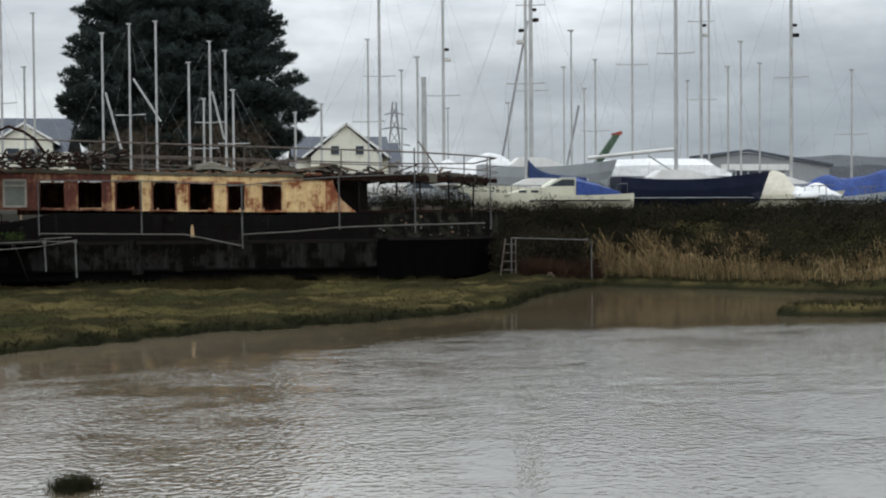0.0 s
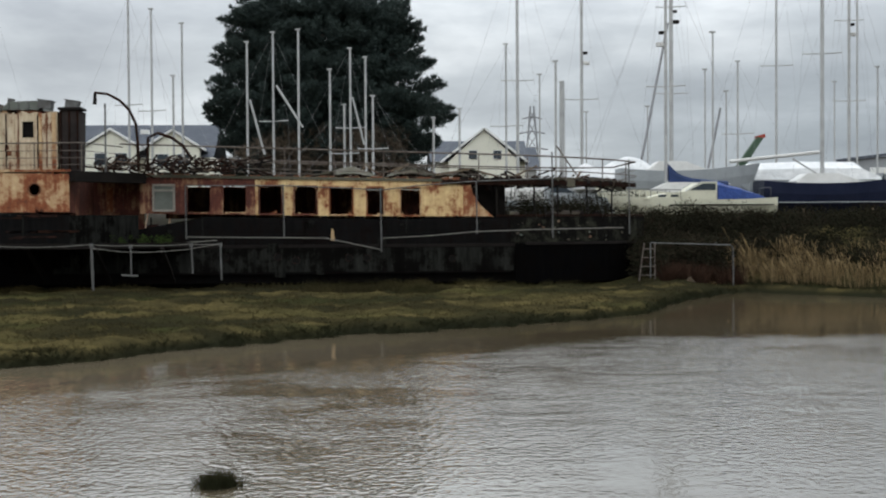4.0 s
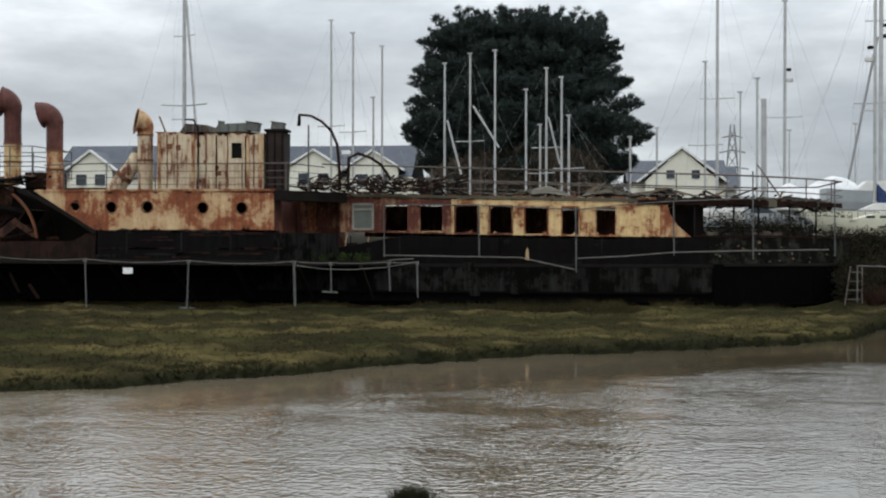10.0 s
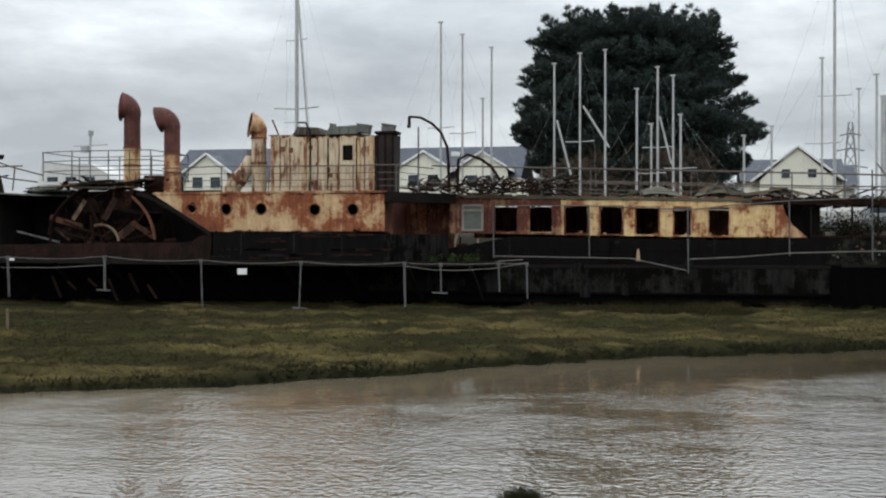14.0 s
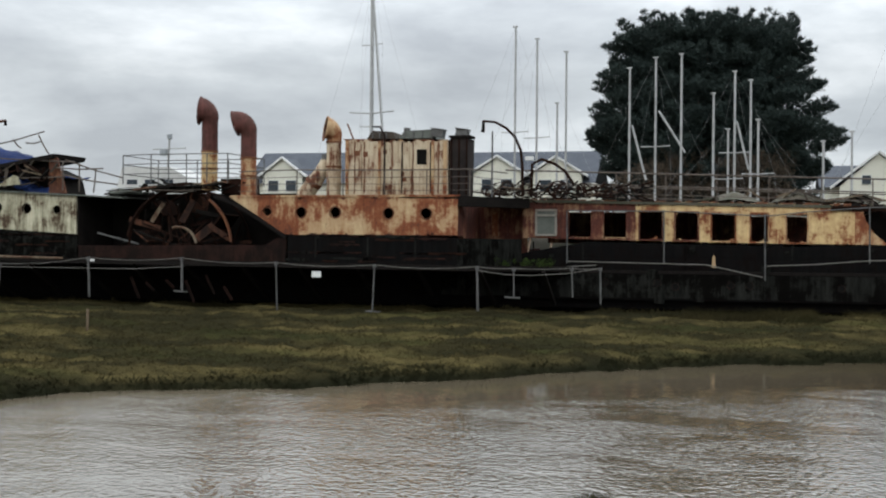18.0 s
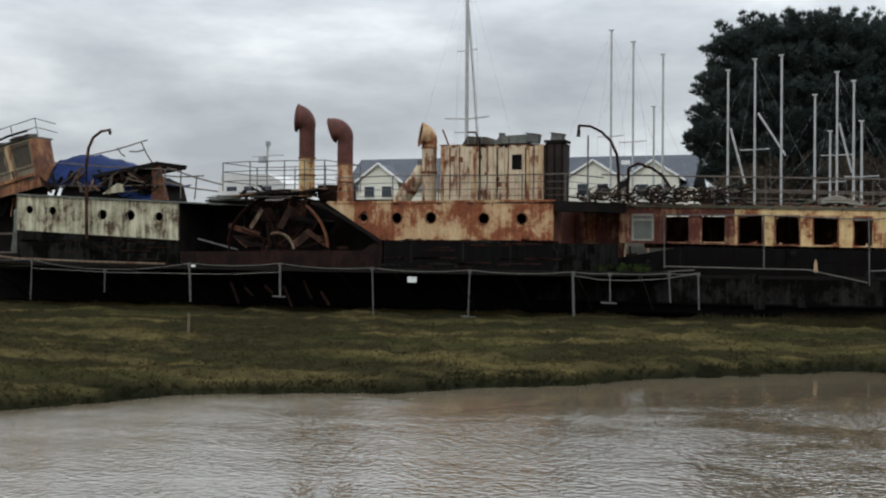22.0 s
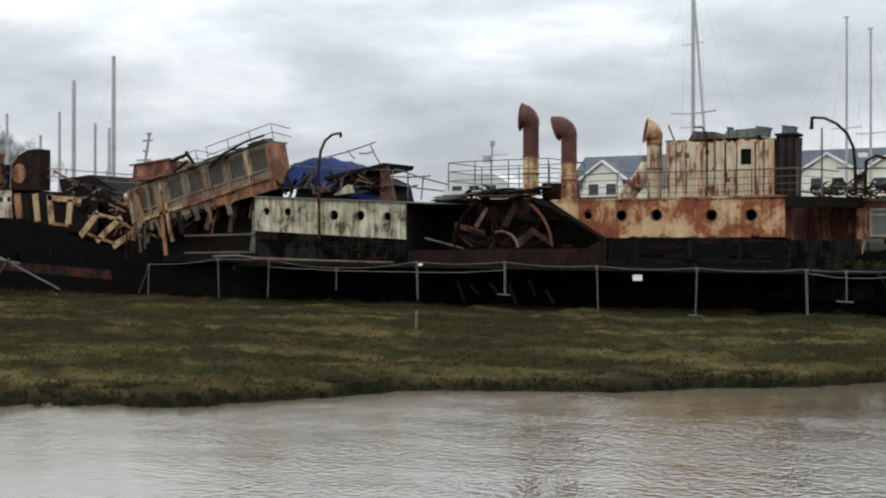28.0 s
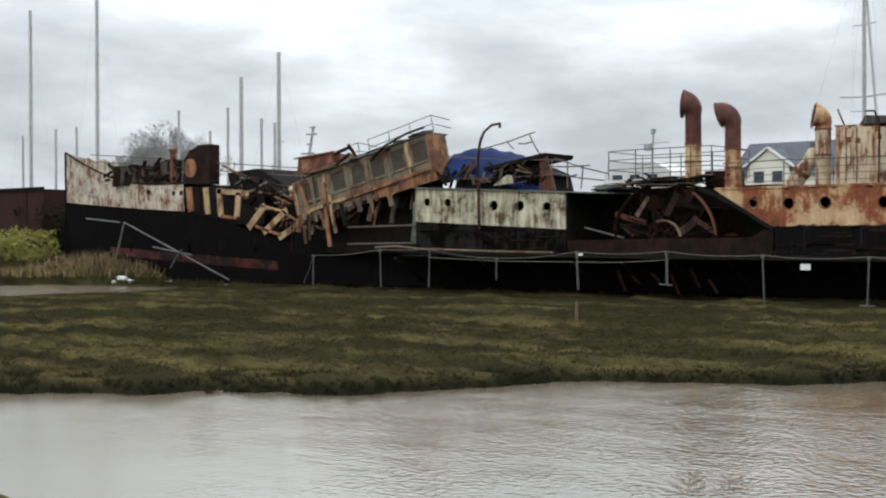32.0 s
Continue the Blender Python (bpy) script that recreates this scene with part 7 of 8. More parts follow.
def motor_boat(x, y, length, deck, hull_mat, label, yaw=0, canopy=None, cabin=True):
    g = ground_z(x, y)
    ob = thing("motor_cruiser", (x, y, g), label, "motor boat")
    ob.rotation_euler.z = radians(yaw)
    d = deck - g
    bm = NB()
    yacht_hull(bm, length, length * 0.36, 0.62, sheer=0.14, transom=0.92, depth=0.25)
    bmesh.ops.translate(bm, verts=bm.verts, vec=(0, 0, d))
    part("hull", bm, hull_mat, ob)
    for s in (-1, 1):
        bm = NB()
        box(bm, -length * 0.47, length * 0.2, s * length * 0.186 - 0.02, s * length * 0.186 + 0.02, d - 0.26, d - 0.2)
        part("rubbing_band", bm, DARK_STEEL, ob)
    if cabin:
        w = length * 0.13
        bm = NB()
        prism(bm, [(-length * 0.12, d), (length * 0.36, d + 0.03), (length * 0.20, d + 0.30), (length * 0.08, d + 0.34), (-length * 0.02, d + 0.74), (-length * 0.12, d + 0.74)], -w, w)
        cab = part("cabin", bm, hull_mat, ob)
        for s in (-1, 1):
            bm = NB()
            prism(bm, [(length * 0.06, d + 0.40), (-length * 0.025, d + 0.68), (-length * 0.11, d + 0.68), (-length * 0.11, d + 0.40)], s * (w + 0.005) - 0.006, s * (w + 0.005) + 0.006)
            part("cabin_window", bm, DARK_GLASS, cab)
            for k in range(2):
                bm = NB()
                box(bm, length * (0.13 + 0.08 * k), length * (0.18 + 0.08 * k), s * (w + 0.005) - 0.006, s * (w + 0.005) + 0.006, d + 0.12, d + 0.22)
                part("cabin_port", bm, DARK_GLASS, cab)
            bm = NB()
            tube(bm, [(-length * 0.12, s * w, d + 0.77), (-length * 0.02, s * w, d + 0.77), (length * 0.085, s * w, d + 0.36)], 0.02, 5)
            part("screen_frame", bm, ALLOY, cab)
    if canopy:
        bm = NB()
        secs = []
        for k in range(9):
            t = k / 8
            xx = -length * 0.12 - length * 0.31 * t
            h = 0.10 + 0.70 * (1 - t) ** 0.75 + 0.02 * math.sin(k * 2.1)
            secs.append([(xx, -length * 0.155, d), (xx, -length * 0.14, d + h * 0.75), (xx, -length * 0.07, d + h * 0.97), (xx, length * 0.07, d + h * 0.97), (xx, length * 0.14, d + h * 0.75), (xx, length * 0.155, d)])
        loft(bm, secs)
        can = part("canopy", bm, canopy, ob)
        bm = NB()
        box(bm, -length * 0.30, -length * 0.16, -length * 0.16, -length * 0.15, d + 0.18, d + 0.5)
        part("canopy_window", bm, DARK_GLASS, can)
    for k in range(4):
        bm = NB()
        xx = -length * 0.35 + k * length * 0.22
        bar(bm, (xx, 0, 0), (xx, 0, d - 0.75), 0.3, 0.5)
        part("cradle_block", bm, OLD_WOOD, ob)
    for s in (-1, 1):
        bm = NB()
        pts = [(length * (0.12 + 0.09 * k), s * length * 0.15 * (1 - 0.21 * k), d + 0.42 + 0.02 * k) for k in range(5)]
        tube(bm, pts, 0.016, 5)
        rail_ = part("pulpit_rail", bm, GALV, ob)
        for px, py, pz in pts[:4]:
            bm = NB()
            tube(bm, [(px, py, d), (px, py, pz)], 0.014, 5)
            part("pulpit_post", bm, GALV, rail_)
    bm = NB()
    for s in (-1, 1):
        tube(bm, [(-length * 0.47, s * length * 0.12, d - 0.1), (-length * 0.47, s * length * 0.12, d + 0.5), (-length * 0.47, 0, d + 0.52)], 0.02, 5)
    part("stern_rail", bm, GALV, ob)
    return ob


motor_boat(13.25, 52, 6.6, 3.36, OFF_WHITE, "yellowed motor cruiser with a blue cockpit canopy", yaw=180, canopy=TARP)
motor_boat(8.0, 54.5, 6.2, 3.35, GREY_GRP, "grey-white motor boat behind the stern of the wreck", yaw=0)
motor_boat(26.3, 57, 5.2, 3.42, OFF_WHITE, "cream motor boat half under a canvas cover", yaw=0, cabin=False)
motor_boat(28.9, 55.5, 3.0, 3.32, GREY_GRP, "small grey boat beside the blue covered boat", yaw=0, cabin=False)
motor_boat(3.2, 57, 6.0, 3.6, WHITE_GRP, "white boat behind the wreck", yaw=180)
for x0, x1, z0, z1, y, mat_, lab in ((23.9, 26.9, 3.3, 4.65, 57.6, CANVAS, "wrinkled cream canvas cover over a boat"), (26.3, 28.6, 3.38, 3.98, 57, WHITE_CANVAS, "white cover over the foredeck of a boat"), (28.2, 36.5, 2.9, 4.95, 60, TARP, "large blue tarpaulin over a boat on the bank"),
                                     (9.3, 14.0, 4.2, 5.75, 62, WHITE_CANVAS, "white shrink-wrapped boat cover"), (22.0, 25.5, 4.5, 5.4, 66, WHITE_CANVAS, "white boat cover in the yard")):
    bm = NB()
    rows = []
    for i in range(25):
        u = i / 24
        x = x0 + (x1 - x0) * u
        env = min(1, 5 * u, 5 * (1 - u) + 0.35) ** 0.6
        row = []
        for j in range(11):
            v = -1 + 2 * j / 10
            z = z0 + (z1 - z0) * env * (1 - abs(v) ** 1.6) * (0.85 + 0.15 * math.cos(u * 9)) + 0.12 * noise.noise((x * 1.6, v * 3, x0)) * env
            row.append((x, y + 1.3 * v, z))
        row += [(x, y + 1.3, 2.3), (x, y - 1.3, 2.3)] if mat_ is TARP else [(x, y + 1.25, z0 - 0.15), (x, y - 1.25, z0 - 0.15)]
        rows.append(row)
    loft(bm, rows, close=True)
    single("boat_cover", bm, mat_, lab, "boat cover", smooth=True)

# white motor yacht with radar mast, behind the paddle box
my = thing("motor_yacht", (-31.6, 60, 2.2), "white motor yacht with flybridge and radar mast behind the wreck", "motor yacht")
bm = NB()
prism(bm, [(-2.6, 1.0), (3.0, 1.0), (2.6, 3.2), (-2.2, 3.3)], -1.4, 1.4)
part("superstructure", bm, WHITE_GRP, my)
bm = NB()
prism(bm, [(-3.4, 1.0), (3.6, 1.0), (3.2, 0.2), (2.9, -0.35), (-2.8, -0.35), (-3.2, 0.2)], -1.5, 1.5)
part("hull", bm, WHITE_GRP, my)
bm = NB()
prism(bm, [(-2.0, 3.35), (2.3, 3.3), (2.0, 3.9), (1.1, 4.4), (-1.7, 4.45)], -1.2, 1.2)
fb = part("flybridge", bm, WHITE_GRP, my)
for k in range(4):
    bm = NB()
    box(bm, -1.7 + k * 1.0, -1.0 + k * 1.0, -1.42, -1.39, 2.35, 2.95)
    part("cabin_window", bm, DARK_GLASS, my)
for k in range(3):
    bm = NB()
    box(bm, -1.4 + k * 1.05, -0.8 + k * 1.05, -1.22, -1.195, 3.5, 3.75)
    part("flybridge_window", bm, DARK_GLASS, fb)
bm = NB()
tube(bm, [(0.35, 0, 4.4), (0.45, 0, 6.2)], 0.06, 6)
tube(bm, [(-0.55, 0, 5.45), (1.4, 0, 5.5)], 0.035, 5)
part("radar_mast", bm, ALLOY, my)
bm = NB()
tube(bm, [(0.1, 0, 5.1), (0.1, 0, 5.45)], 0.22, 10)
part("radar_scanner", bm, GREY_GRP, my)
bm = NB()
tube(bm, [(0.45, 0, 6.0), (0.45, 0, 6.25)], 0.15, 8)
part("masthead_light", bm, GREY_GRP, my)
# a second mast with instruments, beyond the tilted saloon
my2 = thing("radar_mast", (-77.3, 80, 4.0), "instrument mast with aerials behind the broken bow", "mast")
bm = NB()
tube(bm, [(0, 0, -1.8), (2.2, 0, 8.6)], 0.12, 6)
part("pole", bm, ALLOY, my2)
for z, w in ((6.2, 1.5), (7.0, 0.5), (7.9, 1.1), (8.5, 0.5)):
    bm = NB()
    box(bm, 0.25 * z - w / 2, 0.25 * z + w / 2, -0.12, 0.12, z, z + 0.14)
    part("aerial", bm, GREY_GRP, my2)
# hull in the yard glimpsed under a blue cover left of the saloon
bm = NB()
prism(bm, [(-47.5, 5.5), (-45.3, 5.5), (-45.6, 6.5), (-46.8, 6.75)], 57, 59)
covered = thing("covered_boat", (-46.5, 58, 2.6), "boat under a blue cover behind the bow", "boat")
bmesh.ops.translate(bm, verts=bm.verts, vec=(46.5, -58, -2.6))
part("boat_cover", bm, TARP, covered)
bm = NB()
prism(bm, [(-1.1, 2.9), (1.3, 2.9), (0.9, 1.2), (0.5, -0.6), (-0.5, -0.6), (-0.8, 1.2)], -0.9, 0.9)
part("hull", bm, GREY_GRP, covered)

# rusty barge and bank beyond the bow
bar_ = thing("moored_barge", (-78, 49.5, 0.6), "dark red-brown steel barge end beyond the bow", "barge")
bm = NB()
prism(bm, [(-8, 0), (8.6, 0), (9.0, 5.3), (-8, 5.6)], -1.5, 6)
part("barge_side", bm, BARGE, bar_)
bm = NB()
box(bm, -8, 9.05, -1.6, -1.5, 5.2, 5.45)
part("barge_coaming", bm, DARK_STEEL, bar_)
for x in (-5, -1, 3, 7):
    bm = NB()
    box(bm, x, x + 0.12, -1.58, -1.5, 0, 5.2)
    part("barge_frame", bm, BARGE, bar_)

# ---------------- houses, shed, pylon, crane ----------------
def gable_house(x0, x1, y, depth, eave, ridge, gables, label, wall=CLADDING):
    g = 2.2
    ob = thing("house", (0.5 * (x0 + x1), y, g), label, "house", "houses behind the yard")
    cx = 0.5 * (x0 + x1)
    bm = NB()
    box(bm, x0 - cx, x1 - cx, 0, depth, 0, eave - g)
    part("wall", bm, wall, ob)
    bm = NB()
    a, b = x0 - cx - 0.4, x1 - cx + 0.4
    secs = [[(x, -0.5, eave - g - 0.15), (x, depth / 2, ridge - g), (x, depth + 0.5, eave - g - 0.15), (x, depth / 2, ridge - g - 0.3)] for x in (a, b)]
    loft(bm, secs, close=True)
    part("roof", bm, SLATE, ob)
    for gx_, hw, top, base in gables:
        gx0 = gx_ - cx
        bm = NB()
        prism(bm, [(gx0 - hw * 0.86, 0), (gx0 + hw * 0.86, 0), (gx0 + hw * 0.86, base - g), (gx0, top - g - 0.15), (gx0 - hw * 0.86, base - g)], -0.8, depth * 0.45)
        gb = part("gable", bm, wall, ob)
        bm = NB()
        for s in (-1, 1):
            bar(bm, (gx0, -0.95, top - g), (gx0 + s * hw * 1.08, -0.95, base - g - 0.15), 0.18, 0.3)
        part("bargeboard", bm, WHITE_TRIM, gb)
        bm = NB()
        for s in (-1, 1):
            loft(bm, [[(gx0, yy, top - g), (gx0 + s * hw * 1.08, yy, base - g - 0.15), (gx0 + s * hw * 1.08, yy, base - g - 0.3), (gx0, yy, top - g - 0.15)] for yy in (-0.8, depth * 0.5)], close=True)
        part("gable_roof", bm, SLATE, gb)
        for dxw in (-0.9, 0.9) if hw < 3 else (-1.0, 1.2):
            bm = NB()
            zc = base - g - 1.0 if hw < 3 else base - g + 0.55
            s = 0.55 if hw < 3 else 0.4
            box(bm, gx0 + dxw - s, gx0 + dxw + s, -0.86, -0.79, zc - s, zc + s)
            wf = part("window", bm, WHITE_TRIM, ob)
            bm = NB()
            box(bm, gx0 + dxw - s * 0.9, gx0 + dxw + s * 0.9, -0.89, -0.86, zc - s * 0.92, zc + s * 0.92)
            part("pane", bm, DARK_GLASS, wf)
    return ob


gable_house(-48.5, -38.5, 110, 9, 8.7, 11.85, [(-44.85, 2.35, 11.0, 9.3)], "cream boarded house with slate roof and gable")
gable_house(-27.2, -15.4, 110, 9, 8.6, 11.7, [(-23.9, 2.7, 10.95, 9.3), (-18.5, 2.7, 10.85, 9.2)], "cream boarded houses with slate roof and two gables")
gable_house(4.6, 12.9, 111.5, 8, 8.2, 10.2, [(9.08, 3.7, 11.05, 8.1)], "pale boarded house with a broad gable")
gable_house(12.5, 16, 128, 8, 8.2, 10.6, [], "house with slate roof behind", wall=BRICK_FAR)

shed_ = thing("storage_shed", (66, 150, 2.2), "long grey sheet-clad shed with shallow roof", "shed")
bm = NB()
prism(bm, [(-9.5, 0), (9.2, 0), (9.2, 6.6), (-2, 8.4), (-9.5, 7.7)], 0, 20)
part("wall", bm, SHED, shed_)
bm = NB()
for a, b in (((-9.8, 7.75), (-2, 8.65)), ((-2, 8.65), (9.6, 6.75))):
    bar(bm, (a[0], -0.1, a[1]), (b[0], -0.1, b[1]), 0.35, 0.5)
part("roof_edge", bm, SLATE, shed_)
for k in range(5):
    bm = NB()
    box(bm, -5.2 + 1.7 * k, -3.8 + 1.7 * k, -0.08, 0, 4.9, 6.0)
    part("window", bm, DARK_GLASS, shed_)
bm = NB()
box(bm, -5.6, 3.6, -0.12, 0, 6.1, 6.9)
part("fascia", bm, WHITE_TRIM, shed_)

pyl = thing("pylon", (30.4, 250, 2.0), "distant lattice electricity pylon", "pylon")
bm = NB()
for s in (-1, 1):
    tube(bm, [(s * 2.2, 0, 0), (s * 1.2, 0, 14), (s * 0.35, 0, 24.4)], 0.16, 4)
    for k in range(9):
        z0, z1 = 2.6 * k, 2.6 * (k + 1)
        w0, w1 = 2.2 - 0.078 * z0, 2.2 - 0.078 * z1
        tube(bm, [(s * w0, 0, z0), (-s * w1, 0, z1)], 0.09, 4)
part("tower", bm, WIRE, pyl)
for z, w in ((15.5, 3.2), (18.8, 2.6), (21.8, 2.0)):
    bm = NB()
    tube(bm, [(-w, 0, z), (0, 0, z + 0.5), (w, 0, z)], 0.14, 4)
    part("cross_arm", bm, WIRE, pyl)
cr = thing("crane", (33.6, 120, 2.2), "green crane jib with red tip rising over the boats", "crane")
bm = NB()
prism(bm, [(-0.6, 3.2), (0.4, 3.2), (3.9, 8.5), (3.3, 8.6)], -0.3, 0.3)
part("jib", bm, CRANE_GREEN, cr)
bm = NB()
bar(bm, (3.2, 0, 8.5), (4.1, 0, 8.75), 0.35, 0.5)
part("jib_head", bm, RED_PAINT, cr)
bm = NB()
box(bm, -2.0, 0.6, -1.2, 1.2, 0, 3.2)
part("cab", bm, CRANE_GREEN, cr)

# ---------------- vegetation ----------------
def blades(name, centres, heights, widths, lean, material, label, category, seed=1, kind="stuff"):
    """Upright tapering blades from numpy arrays of feet, joined into one mesh."""
    r = np.random.RandomState(seed)
    n = len(centres)
    ang = r.uniform(0, 2 * np.pi, n)
    dx_, dy_ = np.cos(ang) * widths / 2, np.sin(ang) * widths / 2
    tip = centres + np.stack([r.normal(0, lean, n) * heights, r.normal(0, lean, n) * heights, heights], 1)
    v = np.empty((n, 3, 3))
    v[:, 0] = centres - np.stack([dx_, dy_, np.zeros(n)], 1)
    v[:, 1] = centres + np.stack([dx_, dy_, np.zeros(n)], 1)
    v[:, 2] = tip
    me = bpy.data.meshes.new(name)
    me.vertices.add(3 * n)
    me.vertices.foreach_set("co", v.reshape(-1))
    me.loops.add(3 * n)
    me.loops.foreach_set("vertex_index", np.arange(3 * n, dtype=np.int32))
    me.polygons.add(n)
    me.polygons.foreach_set("loop_start", np.arange(0, 3 * n, 3, dtype=np.int32))
    me.update(calc_edges=True)
    me.validate()
    me.materials.append(material)
    return tagged(new(name, me), label, category, kind=kind)


def scatter(n, x0, x1, y0, y1, keep, seed):
    r = np.random.RandomState(seed)
    xs_, ys_ = r.uniform(x0, x1, n), r.uniform(y0, y1, n)
    out = []
    for x, y in zip(xs_, ys_):
        d = y - shore(x)
        if keep(x, y, d):
            out.append((x, y, ground_z(x, y)))
    return np.array(out)


vis = lambda x, y: -math.tan(radians(58.5)) * y - 1 < x < math.tan(radians(31)) * y + 1
r_ = np.random.RandomState(5)
gpts = scatter(330000, -66, 12, 10.5, 42.6, lambda x, y, d: d > 0.1 and vis(x, y) and ground_z(x, y) > 0.12 and random.random() < min(1.0, 24 / y), 11)
hs = r_.uniform(0.03, 0.09, len(gpts)) * (0.75 + 0.6 * np.array([noise.noise((p[0] * 0.8, p[1] * 0.8, 5)) for p in gpts]))
blades("marsh_grass", gpts, np.clip(hs, 0.02, 0.2), r_.uniform(0.025, 0.06, len(gpts)), 1.0, GRASS, "yellow-green cropped salt marsh grass", "grass", 2)
re_ = np.random.RandomState(77)
ex = re_.uniform(-32, 12.5, 90000)
epts = [(x, shore(x) + dy) for x, dy in zip(ex, re_.uniform(-1.9, 1.5, 90000))]
epts = np.array([(x, y, ground_z(x, y)) for x, y in epts if vis(x, y) and -0.06 < ground_z(x, y) < 0.19])
blades("edge_grass", epts, r_.uniform(0.03, 0.12, len(epts)), r_.uniform(0.02, 0.06, len(epts)), 0.9, GRASS_DARK, "dark wet grass and weed along the marsh edge", "grass", 3)
ipts = scatter(30000, 9, 26, 24.5, 44, lambda x, y, d: (d < -0.5 and ground_z(x, y) > 0.0) or (x > 11.5 and 0 < d < 2.6 and ground_z(x, y) > 0.02), 13)
blades("bank_turf", ipts, r_.uniform(0.05, 0.15, len(ipts)), r_.uniform(0.03, 0.07, len(ipts)), 0.5, GRASS_DARK, "dark green turf on the islet and the bank foot", "grass", 4)
tpts = np.array([(-1.55 + r_.normal(0, 0.09), 11.35 + r_.normal(0, 0.1), 0.0) for _ in range(900)])
blades("water_tuft", tpts, r_.uniform(0.05, 0.17, 900), r_.uniform(0.006, 0.016, 900), 0.5, GRASS_DARK, "dark grass tuft standing in the shallow water", "grass tuft", 6, kind="")
kpts = scatter(16000, -60, 9, 40.8, 42.4, lambda x, y, d: noise.noise((x * 0.35, y, 2)) > -0.05 and vis(x, y), 14)
blades("rank_grass", kpts, r_.uniform(0.05, 0.2, len(kpts)), r_.uniform(0.02, 0.05, len(kpts)), 0.35, GRASS, "taller rank grass along the foot of the wreck", "grass", 7)
def plumes(name, feet, heights, widths, lean, material, label, category, seed):
    """Arching stalks of three joints, all bowed by the same wind, joined into one mesh."""
    r = np.random.RandomState(seed)
    n = len(feet)
    off = np.stack([r.normal(lean[0], 0.36, n), r.normal(lean[1], 0.3, n), np.zeros(n)], 1) * heights[:, None]
    ang = r.uniform(0, np.pi, n)
    side = np.stack([np.cos(ang), np.sin(ang), np.zeros(n)], 1) * widths[:, None] / 2
    up = np.array([0, 0, 1.0]) * heights[:, None]
    mid_, high, tip = feet + 0.12 * off + 0.5 * up, feet + 0.45 * off + 0.86 * up, feet + 1.0 * off + 0.92 * up
    v = np.stack([feet - 0.5 * side, feet + 0.5 * side, mid_ - 0.6 * side, mid_ + 0.6 * side, high - 1.3 * side, high + 1.3 * side, tip], 1).reshape(-1, 3)
    i = np.arange(n)[:, None] * 7
    quads = np.concatenate([i + [0, 1, 3, 2], i + [2, 3, 5, 4]], 0)
    tris = i + [4, 5, 6]
    me = bpy.data.meshes.new(name)
    me.from_pydata(v.tolist(), [], quads.tolist() + tris.tolist())
    me.materials.append(material)
    return tagged(new(name, me), label, category, kind="stuff")


def reed_top(x):
    return 1.25 * step(11.4, 13.2, x) * (1 - 0.52 * step(15.0, 17.0, x)) + 0.1 * noise.noise((x * 1.3, 0, 4))


rpts = scatter(60000, 11.3, 36, 33, 46.5, lambda x, y, d: 1.2 < d < 5.0 + 0.9 * noise.noise((x * 0.5, y * 0.5, 0)) and random.random() < 0.62 + 0.9 * noise.noise((x * 0.9, y * 0.9, 6)), 15)
rh_ = np.array([max(0.2, reed_top(p[0])) * (0.8 + 0.5 * noise.noise((p[0] * 1.4, p[1] * 1.4, 4))) for p in rpts])
plumes("reed_bed", rpts, rh_ * r_.uniform(0.45, 1.1, len(rpts)), r_.uniform(0.012, 0.034, len(rpts)), (-0.32, -0.2), REED, "dry straw-coloured reeds on the bank", "reeds", 8)
bpts = scatter(9000, 9.6, 12.4, 41.6, 44.5, lambda x, y, d: ground_z(x, y) > 0.05 and noise.noise((x, y, 1)) > -0.2, 18)
blades("dead_bracken", bpts, r_.uniform(0.25, 0.8, len(bpts)), r_.uniform(0.012, 0.03, len(bpts)), 0.5, BRACKEN, "dead red-brown bracken behind the gate frame", "bracken", 19)
r2 = scatter(9000, -80, -50.5, 36, 46, lambda x, y, d: ground_z(x, y) > 0.45 and noise.noise((x * 0.2, y * 0.2, 9)) > -0.15, 16)
blades("bank_reeds", r2, r_.uniform(0.3, 0.8, len(r2)), r_.uniform(0.03, 0.07, len(r2)), 0.35, REED, "dry pale grass on the bank by the bow", "reeds", 9)
g2 = scatter(12000, -80, -44, 32, 46, lambda x, y, d: ground_z(x, y) > 0.2, 17)
blades("bow_grass", g2, r_.uniform(0.1, 0.35, len(g2)), r_.uniform(0.04, 0.09, len(g2)), 0.5, GRASS, "marsh grass before the bow", "grass", 10)


